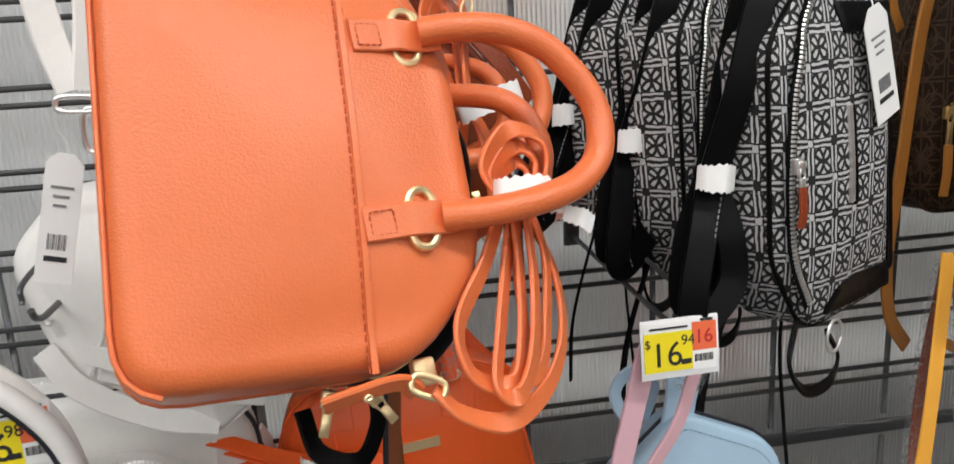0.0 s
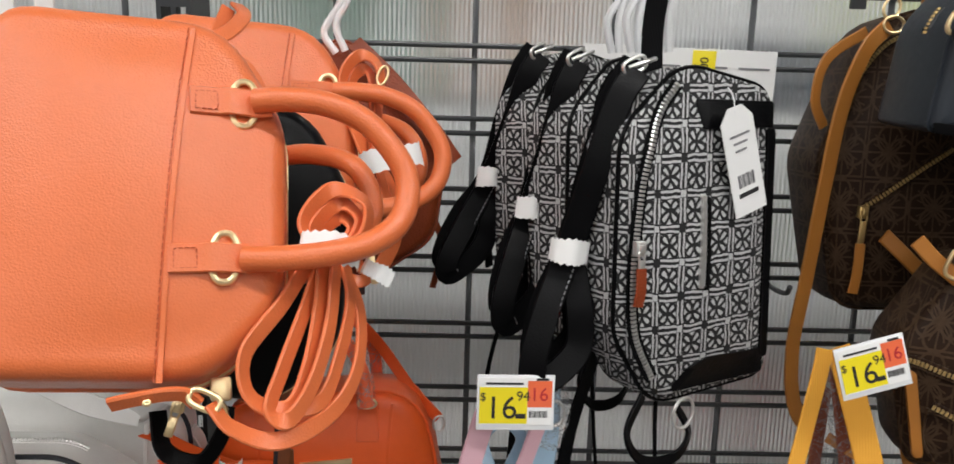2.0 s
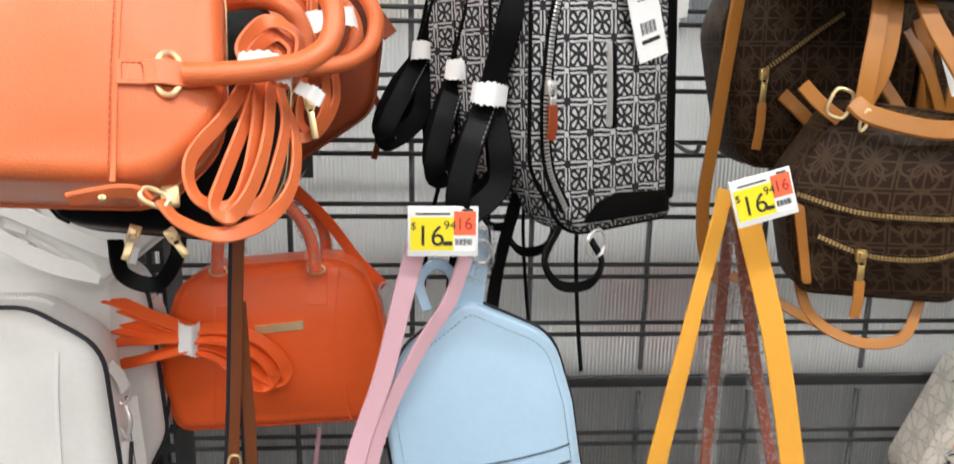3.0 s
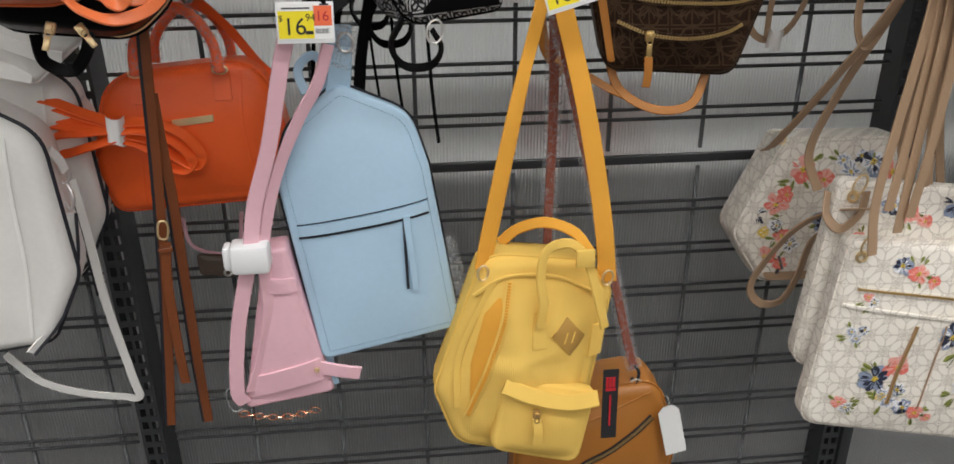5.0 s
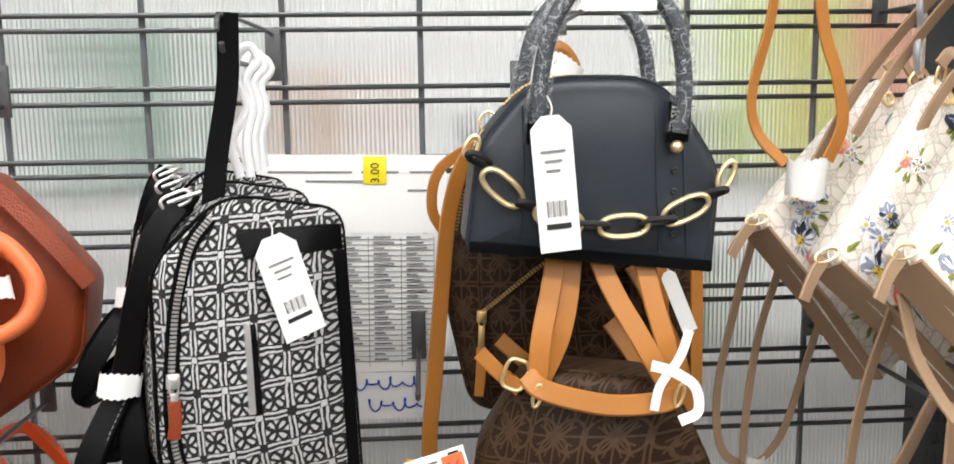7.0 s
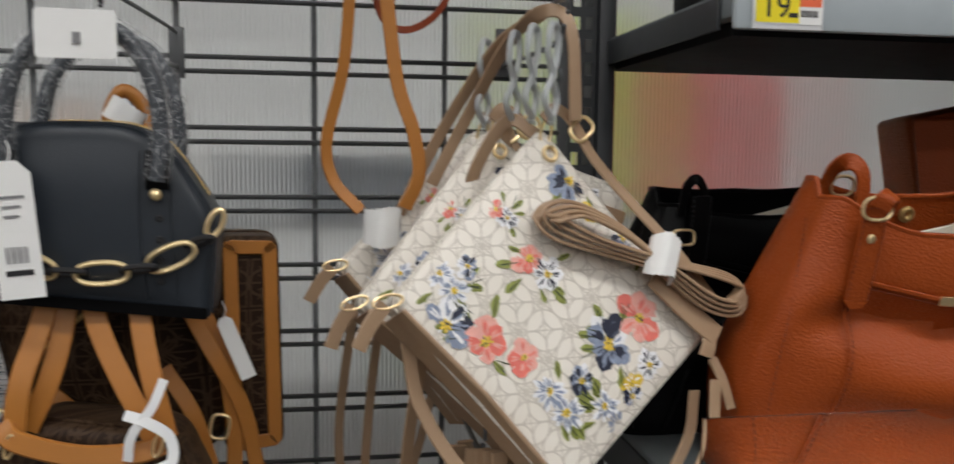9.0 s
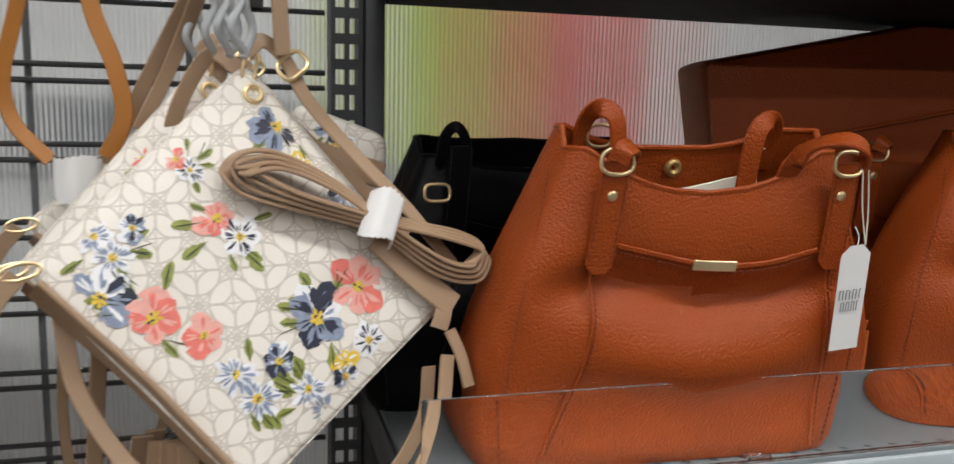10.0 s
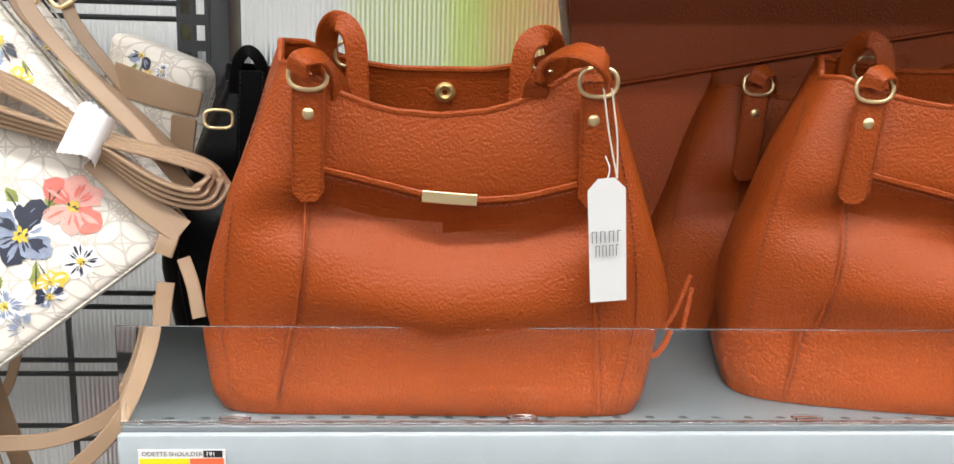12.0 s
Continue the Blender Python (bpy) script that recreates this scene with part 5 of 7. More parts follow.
def yellow_backpack():
    ob = thing("small_backpack", pose(0.810, 0.645, 0.880, -5, 0, 0), "yellow canvas backpack hanging by amber straps, zip half open", "backpack")
    puff = Puff([(-0.064, 0.080, 0.035), (0.052, 0.066, 0.035), (0.088, 0.030, 0.03), (0.046, -0.200, 0.03), (-0.100, -0.168, 0.035), (-0.126, -0.092, 0.03)], 0.072, 0.016, 0.022, 0.0075, 2.2, 11.0)
    part("body", puff.mesh(), YELLOW, ob)
    part("edge_piping", sweep(puff.rim(0.013, 0.0004), circle(0.0018, 6), (0, -1, 0), True), YELLOW, ob)
    part("open_lining", patch(puff, [(-0.044, 0.040, 0.010), (-0.050, -0.03, 0.01), (-0.086, -0.118, 0.006), (-0.083, -0.05, 0.02), (-0.066, 0.012, 0.02)], 0.0012), AMBER, ob, "orange lining in the open zip")
    zipper(ob, puff.path([(-0.036, 0.050), (-0.046, 0.0), (-0.066, -0.06), (-0.088, -0.120)], 0.0025), YELLOW, AMBER, 0.010, 0.0035)
    part("zip_edge", sweep(puff.path([(-0.055, 0.05), (-0.080, 0.00), (-0.098, -0.05), (-0.100, -0.11)], 0.002), band(0.008, 0.002)), YELLOW, ob)
    part("top_seam", sweep(puff.path([(-0.078, 0.035), (-0.04, 0.056), (0.02, 0.052), (0.070, 0.028)], 0.002), circle(0.0024, 6)), YELLOW, ob)
    pocket = Puff([(-0.043, -0.066, 0.012), (0.066, -0.090, 0.012), (0.046, -0.192, 0.018), (-0.064, -0.162, 0.018)], 0.020, 0.006, 0.010, 0.003, 2.2, 14)
    bm = pocket.mesh()
    bmesh.ops.translate(bm, verts=bm.verts, vec=(0, -0.022, 0))
    part("front_pocket", bm, YELLOW, ob)
    part("pocket_flap", strap([(-0.046, -0.026, -0.072), (-0.01, -0.033, -0.086), (0.03, -0.033, -0.096), (0.066, -0.026, -0.097)], 0.020, 0.006, (0, -1, 0.5)), YELLOW, ob)
    zip_pull(ob, -0.010, -0.040, -0.102, 0.002, BRASS, None)
    part("pull_tab", strap([(-0.010, -0.043, -0.108), (-0.009, -0.045, -0.125), (-0.010, -0.043, -0.142)], 0.011, 0.003), YELLOW, ob)
    part("leather_patch", patch(puff, [(0.030, 0.006, 0.001), (0.053, -0.022, 0.001), (0.034, -0.045, 0.001), (0.011, -0.016, 0.001)], 0.0018), plain("tan_patch", (0.46, 0.26, 0.06), 0.6), ob, "tan leather diamond patch")
    for dx in (-0.004, 0.005):
        part("patch_mark", sweep([puff.on(0.030 + dx, -0.026, 0.0030), puff.on(0.034 + dx, -0.012, 0.0030)], band(0.0016, 0.0006)), YELLOW, ob)
    part("grip", strap([(-0.004, -0.024, 0.000), (-0.001, -0.026, 0.030), (-0.004, -0.024, 0.066), (0.004, -0.022, 0.094), (0.030, -0.022, 0.100), (0.048, -0.024, 0.080), (0.060, -0.026, 0.040), (0.072, -0.022, -0.006)], 0.011, 0.004, (0.3, -1, 0.2)), YELLOW, ob)
    part("grip", strap([(-0.040, 0.05, 0.078), (-0.020, 0.045, 0.096), (0.010, 0.03, 0.108), (0.040, 0.01, 0.102), (0.052, -0.02, 0.088)], 0.013, 0.004, (0, -1, 0.6)), AMBER, ob)
    part("grip_snap", box(0.034, 0.056, -0.034, -0.028, 0.074, 0.096, 0.003), YELLOW, ob)
    part("grip_base", patch(puff, [(-0.012, -0.030, 0.002), (0.006, -0.030, 0.002), (0.006, 0.014, 0.002), (-0.011, 0.014, 0.002)], 0.002), YELLOW, ob)
    part("grip_base", patch(puff, [(0.058, -0.055, 0.002), (0.074, -0.050, 0.002), (0.079, -0.010, 0.002), (0.063, -0.012, 0.002)], 0.002), YELLOW, ob)
    part("shoulder_strap", strap([(-0.068, 0.01, 0.062), (-0.056, 0.012, 0.12), (-0.028, 0.02, 0.24), (0.004, 0.045, 0.345), (0.010, 0.05, 0.372)], 0.016, 0.0024, (0.3, -1, 0)), AMBER, ob)
    part("shoulder_strap", strap([(-0.058, 0.014, 0.064), (-0.046, 0.016, 0.12), (-0.020, 0.025, 0.24), (0.006, 0.05, 0.345)], 0.006, 0.0024, (0.3, -1, 0)), AMBER, ob)
    part("shoulder_strap", strap([(0.082, 0.01, 0.038), (0.074, 0.014, 0.12), (0.054, 0.025, 0.24), (0.032, 0.05, 0.345), (0.022, 0.055, 0.372)], 0.021, 0.0024, (-0.2, -1, 0)), AMBER, ob)
    for x, z in ((-0.066, 0.060), (0.080, 0.046)):
        part("strap_ring", hoop((x, 0.002, z), 0.006, 0.009, 0.0014, 10), GOLD, ob)
    tag = part("swing_tag", card([(0.073, -0.156, 0.001), (0.092, -0.156, 0.001), (0.092, -0.062, 0.001), (0.073, -0.062, 0.001)], 0.001, -0.022), INK, ob, "black swing tag with red print")
    bm = box(0.0765, 0.0885, -0.0236, -0.0222, -0.090, -0.086)
    for x in (0.0765, 0.0805, 0.0845):
        box(x, x + 0.003, -0.0236, -0.0222, -0.085, -0.072, 0, bm)
    box(0.0815, 0.0835, -0.0236, -0.0222, -0.138, -0.096, 0, bm)
    part("tag_print", bm, RED_INK, tag)


blue_sling()
pink_bag()
yellow_backpack()

tan_bag = thing("shoulder_bag", pose(0.950, 0.735, 0.650), "tan leather shoulder bag with film-wrapped long straps", "handbag")
tan_puff = Puff([(-0.150, -0.010, 0.05), (-0.02, 0.052, 0.06), (0.048, 0.060, 0.04), (0.085, -0.05, 0.05), (0.070, -0.16, 0.03), (-0.150, -0.17, 0.03)], 0.09, 0.016, 0.016, 0.003, 2.4, 21)
part("body", tan_puff.mesh(), SADDLE, tan_bag)
part("top_piping", sweep(tan_puff.rim(0.012, 0.0005), circle(0.0020, 6), (0, -1, 0), True), SADDLE, tan_bag)
zipper(tan_bag, tan_puff.path([(-0.06, -0.06), (-0.01, -0.03), (0.040, 0.008)], 0.0014), EDGE, BRASS, 0.010, 0.003)
part("seam", sweep(tan_puff.path([(-0.10, -0.01), (-0.03, 0.018), (0.035, 0.046)], 0.001), circle(0.0016, 6)), SADDLE, tan_bag)
for pts in ([(0.016, 0.02, 0.075), (0.000, 0.02, 0.13), (-0.030, 0.02, 0.25), (-0.070, 0.02, 0.40), (-0.105, 0.0, 0.53), (-0.118, 0.0, 0.585)],
            [(-0.110, 0.04, 0.05), (-0.108, 0.04, 0.15), (-0.108, 0.04, 0.30), (-0.106, 0.04, 0.45), (-0.116, 0.01, 0.585)]):
    part("long_strap", strap(pts, 0.012, 0.004, (0.2, -1, 0)), RUST, tan_bag)
    part("wrapping", strap(pts, 0.023, 0.009, (0.2, -1, 0)), WRAP, tan_bag, "clear film wrap")
part("strap_hook", tube([(0.016, 0.02, 0.080), (0.022, 0.015, 0.070), (0.018, 0.012, 0.055), (0.012, 0.015, 0.062)], 0.0022), EDGE, tan_bag)
part("strap_ring", hoop((0.018, 0.012, 0.052), 0.009, 0.009, 0.0014), SILVER, tan_bag)
hang_tag(tan_bag, 0.058, -0.012, 0.03, 0.030, 0.085, -14, False)


# ---- brown stamped backpacks and navy bag ----
def stamped_small():
    ob = thing("mini_backpack", pose(0.965, 0.694, 1.222, 0, 0, -5), "small brown patterned backpack with tan handle and straps", "backpack", "brown patterned backpacks")
    puff = Puff([(-0.054, 0.104, 0.03), (0.056, 0.092, 0.03), (0.090, 0.018, 0.04), (0.064, -0.072, 0.02), (-0.078, -0.064, 0.02), (-0.100, 0.030, 0.04)], 0.07, 0.013, 0.020, 0.0016, 2.2, 31)
    part("body", puff.mesh(), BROWN_CANVAS, ob)
    part("edge_piping", sweep(puff.rim(0.011, 0.0004), circle(0.0018, 6), (0, -1, 0), True), BROWN_CANVAS, ob)
    part("side_panel", patch(puff, [(-0.094, 0.020, 0.004), (-0.084, 0.015, 0.004), (-0.070, -0.055, 0.004), (-0.078, -0.055, 0.004)], 0.0014), SADDLE, ob)
    zipper(ob, puff.path([(-0.092, 0.026), (-0.05, 0.015), (0.0, 0.011), (0.05, 0.010), (0.083, 0.014)], 0.0014), BROWN_CANVAS, BRASS, 0.009, 0.0032)
    zipper(ob, puff.path([(-0.071, -0.010), (-0.035, -0.023), (0.01, -0.027), (0.045, -0.022), (0.066, -0.014)], 0.0014), BROWN_CANVAS, BRASS, 0.009, 0.0032)
    part("pocket_seam", sweep(puff.path([(-0.073, -0.012), (-0.072, -0.040), (-0.060, -0.060)], 0.001), circle(0.0012, 6)), BROWN_CANVAS, ob)
    zip_pull(ob, -0.038, puff.y(-0.038, -0.022) - 0.003, -0.022, 0.016, BRASS, SADDLE, 0.030)
    part("handle", strap([(-0.058, -0.012, 0.106), (-0.045, -0.020, 0.096), (0.0, -0.024, 0.086), (0.040, -0.020, 0.086), (0.058, -0.012, 0.090)], 0.016, 0.005, (0, -1, 0.25)), SADDLE, ob)
    for pts in ([(-0.050, -0.012, 0.098), (-0.046, -0.008, 0.135), (-0.036, 0.01, 0.180), (-0.030, 0.03, 0.23)], [(0.052, -0.012, 0.092), (0.030, -0.006, 0.130), (0.004, 0.01, 0.178), (-0.01, 0.03, 0.23)],
                [(0.058, -0.004, 0.092), (0.048, 0.0, 0.13), (0.036, 0.012, 0.178), (0.03, 0.03, 0.23)], [(-0.046, 0.0, 0.098), (-0.030, 0.004, 0.135), (-0.022, 0.016, 0.18), (-0.022, 0.03, 0.23)]):
        part("shoulder_strap", strap(pts, 0.016, 0.003, (0.15, -1, 0)), SADDLE, ob)
    part("buckle", hoop((-0.066, -0.006, 0.104), 0.009, 0.012, 0.0016, 20, square=0.6), GOLD, ob)
    part("keeper", strap([(-0.062, 0.0, 0.090), (-0.080, 0.004, 0.104), (-0.094, 0.006, 0.118)], 0.012, 0.003), SADDLE, ob)
    for x in (-0.050, 0.056):
        part("handle_ring", hoop((x, -0.020, 0.092), 0.003, 0.009, 0.0013, 15), GOLD, ob)
    part("white_tie", strap([(0.034, -0.024, 0.116), (0.050, -0.028, 0.112), (0.066, -0.026, 0.100), (0.068, -0.028, 0.082), (0.054, -0.032, 0.076)], 0.008, 0.0012, (0.1, -1, 0.3)), PLASTIC, ob, "white plastic tie")
    part("white_tie", strap([(0.036, -0.026, 0.082), (0.040, -0.028, 0.102), (0.054, -0.026, 0.122), (0.062, -0.022, 0.142)], 0.007, 0.0012), PLASTIC, ob)
    part("lower_strap", strap([(-0.075, 0.03, -0.045), (-0.060, 0.02, -0.090), (-0.02, 0.01, -0.112), (0.020, 0.01, -0.108), (0.036, 0.02, -0.08), (0.044, 0.03, -0.05)], 0.010, 0.0026, (0, -1, 0.4)), SADDLE, ob)
    part("lower_strap", strap([(-0.13, 0.04, -0.06), (-0.10, 0.03, -0.075), (-0.075, 0.02, -0.088), (-0.05, 0.02, -0.10)], 0.009, 0.0026, (0, -1, 0.4)), SADDLE, ob)


def stamped_large():
    ob = thing("backpack", pose(0.935, 0.832, 1.385, -3, 0, 2), "brown patterned backpack with tan straps and brass zips", "backpack", "brown patterned backpacks")
    puff = Puff([(-0.040, 0.135, 0.06), (0.085, 0.130, 0.06), (0.118, 0.0, 0.06), (0.105, -0.135, 0.03), (-0.062, -0.135, 0.03), (-0.090, 0.0, 0.06)], 0.09, 0.015, 0.020, 0.002, 2.4, 41)
    part("body", puff.mesh(), BROWN_CANVAS, ob)
    part("edge_piping", sweep(puff.rim(0.012, 0.0004), circle(0.0018, 6), (0, -1, 0), True), BROWN_CANVAS, ob)
    zipper(ob, puff.path([(0.015, 0.014), (-0.010, -0.004), (-0.054, -0.040)], 0.0014), BROWN_CANVAS, BRASS, 0.009, 0.0032)
    zip_pull(ob, -0.054, puff.y(-0.054, -0.042) - 0.003, -0.042, 0.022, BRASS, SADDLE, 0.042, 3)
    zipper(ob, puff.path([(-0.075, 0.035), (-0.066, 0.07), (-0.045, 0.10), (-0.02, 0.115)], 0.0014), BROWN_CANVAS, BRASS, 0.008, 0.0032)
    part("shoulder_strap", strap([(-0.046, -0.010, 0.118), (-0.068, -0.018, 0.096), (-0.082, -0.014, 0.05), (-0.090, -0.010, -0.02), (-0.098, -0.008, -0.10), (-0.104, -0.004, -0.170), (-0.096, 0.0, -0.225), (-0.070, 0.01, -0.260)], 0.015, 0.003, (0.3, -1, 0)), SADDLE, ob)
    part("shoulder_strap", strap([(-0.050, 0.02, 0.115), (-0.088, 0.01, 0.09), (-0.096, 0.01, 0.055), (-0.084, 0.015, 0.03)], 0.010, 0.003, (0.3, -1, 0)), SADDLE, ob)
    part("strap_ring", hoop((-0.044, -0.014, 0.118), 0.009, 0.007, 0.0014), GOLD, ob)
    part("strap_ring", hoop((-0.046, -0.012, 0.132), 0.007, 0.009, 0.0014, 20), GOLD, ob)
    for pts in ([(-0.040, -0.024, -0.062), (-0.020, -0.026, -0.080), (0.004, -0.02, -0.10)], [(0.09, -0.02, 0.01), (0.112, -0.02, -0.05), (0.120, -0.016, -0.12), (0.116, -0.01, -0.19)],
                [(0.082, -0.02, 0.0), (0.104, -0.026, -0.04), (0.128, -0.02, -0.09), (0.140, -0.012, -0.15)], [(0.060, -0.024, -0.05), (0.085, -0.03, -0.09), (0.10, -0.026, -0.14)]):
        part("loose_strap", strap(pts, 0.014, 0.003, (0.2, -1, 0.1)), SADDLE, ob)
    part("buckle", hoop((0.108, -0.026, -0.105), 0.008, 0.011, 0.0016, 10, square=0.6), GOLD, ob)
    part("top_handle", tube([(0.010, 0.03, 0.135), (0.008, 0.02, 0.175), (0.022, 0.015, 0.200), (0.040, 0.02, 0.182), (0.042, 0.03, 0.135)], 0.0065, 8), SADDLE, ob)
    torn_wrap(ob, (0.026, 0.004, 0.178), 0.034, 0.020, 30, 0.012, None, 17)
    hang_tag(ob, 0.112, -0.03, -0.005, 0.014, 0.060, -22, False)


def stamped_boxy():
    ob = thing("structured_bag", pose(1.070, 0.842, 1.350, 0, 0, 12), "brown patterned bag framed with tan leather", "handbag", "brown patterned backpacks")
    puff = Puff([(-0.030, 0.102, 0.012), (0.026, 0.100, 0.012), (0.030, -0.105, 0.014), (-0.026, -0.108, 0.014)], 0.085, 0.008, 0.004, 0.0008)
    part("body", puff.mesh(), BROWN_CANVAS, ob)
    frame_line = [Vector((p.x, -0.003, p.y)) for p in inset(puff.outline, 0.010)]
    part("frame_band", sweep(frame_line, band(0.013, 0.003), (0, -1, 0), True), SADDLE, ob, "tan leather frame")
    part("zip", sweep(puff.rim(0.04, 0.001), band(0.010, 0.002), (1, 0, 0), True), BROWN_CANVAS, ob)


stamped_small()
stamped_large()
stamped_boxy()


def navy_bag():
    ob = thing("handbag", pose(0.955, 0.696, 1.470, 0, 0, 2), "navy dome handbag with gold chain and film-wrapped handles", "handbag")
    puff = Puff([(-0.092, -0.046, 0.006), (-0.082, 0.030, 0.05), (-0.040, 0.080, 0.06), (0.058, 0.080, 0.06), (0.103, 0.010, 0.05), (0.098, -0.068, 0.006)], 0.085, 0.010, 0.006, 0.0012, 3.0, 51)
    part("body", puff.mesh(), NAVY, ob)
    part("edge_piping", sweep(puff.rim(0.008, 0.0003), circle(0.0013, 6), (0, -1, 0), True), NAVY, ob)
    part("base_band", patch(puff, [(-0.0905, -0.048, 0.002), (0.0965, -0.069, 0.002), (0.0968, -0.060, 0.002), (-0.0905, -0.040, 0.002)], 0.0014), BLACK, ob)
    zline = [p for p in puff.rim(0.040, 0.001) if p.z > 0.02]
    k = max(range(len(zline) - 1), key=lambda i: (zline[i + 1] - zline[i]).length)
    zline = zline[k + 1:] + zline[:k + 1]
    part("zip_tape", sweep(zline, band(0.010, 0.0014), (0, 0, 1)), NAVY, ob)
    part("zip_teeth", stitches([p + Vector((0, 0, 0.0012)) for p in zline], 0.0020, 0.0012, 0.004, 0.0012, (0, 0, 1)), BRASS, ob)
    for x, x2 in ((-0.050, -0.052), (-0.032, -0.034), (0.050, 0.054), (0.072, 0.076)):
        line = puff.path([(x, 0.060), (x, 0.01), (x2, -0.042 - 0.1 * (x + 0.05))], 0.0006)
        part("panel_seam", sweep(line, band(0.0014, 0.0012)), NAVY, ob)
    for i in range(4):
        part("belt_hole", hoop((0.064, puff.y(0.064, 0.01 - 0.016 * i) - 0.0008, 0.010 - 0.016 * i), 0.0016, 0.0016, 0.0012), INK, ob)
    bm = bmesh.new()
    bmesh.ops.create_uvsphere(bm, u_segments=12, v_segments=8, radius=0.0048, matrix=pose(0.063, -0.012, 0.028))
    part("stud", bm, GOLD, ob)
    for y in (-0.012, 0.075):
        for pts in ([(-0.040, y, 0.046), (-0.038, y, 0.080), (-0.030, y, 0.115), (-0.014, y + 0.004, 0.140), (0.004, y + 0.006, 0.150)], [(0.064, y, 0.038), (0.068, y, 0.070), (0.062, y, 0.112), (0.046, y + 0.004, 0.140), (0.028, y + 0.006, 0.150)]):
            part("handle", tube(pts, 0.0062, 8, sides=12), NAVY, ob)
            part("wrapping", tube(pts[:5], 0.0098, 8, sides=9), WRAP, ob, "crinkled clear film wrap")
        for x in (-0.040, 0.064):
            part("handle_base", strap([(x, y + 0.002, 0.032), (x, y - 0.001, 0.045), (x + 0.001, y, 0.060)], 0.017, 0.005), BLACK, ob)
    part("handle_card", card([(-0.012, 0.124, 0.003), (0.042, 0.124, 0.003), (0.042, 0.158, 0.003), (-0.012, 0.158, 0.003)], 0.001, -0.026), PAPER, ob, "white card over the handles")
    part("card_mark", box(0.013, 0.018, -0.0272, -0.0262, 0.134, 0.142), GREY_INK, ob)
    spots = [(-0.083, 0.021, 0), (-0.066, 0.000, 1), (-0.045, -0.013, 0), (-0.025, -0.023, 1), (0.000, -0.029, 0), (0.024, -0.030, 1), (0.050, -0.027, 0), (0.072, -0.019, 1), (0.092, -0.008, 0), (0.104, 0.006, 2)]
    for i, (x, z, kind) in enumerate(spots):
        a, b = spots[max(0, i - 1)], spots[min(len(spots) - 1, i + 1)]
        tilt = -math.degrees(math.atan2(b[1] - a[1], b[0] - a[0]))
        y = puff.y(x, z) - 0.006
        if kind == 1:
            part("chain_link", hoop((x, y, z), 0.0185, 0.0082, 0.0022, tilt, 8, square=0.85), GOLD, ob)
        elif kind == 0:
            part("dark_link", hoop((x, y, z), 0.0125, 0.0045, 0.0024, tilt, 60, square=0.85), INK, ob)
        else:
            part("chain_clasp", hoop((x, y, z), 0.0050, 0.0110, 0.0022, 25), GOLD, ob)
    part("chain_clasp", hoop((-0.088, -0.004, 0.030), 0.0045, 0.0085, 0.0018, 25), GOLD, ob)
    hang_tag(ob, -0.034, -0.024, 0.052, 0.030, 0.098, -5)


navy_bag()


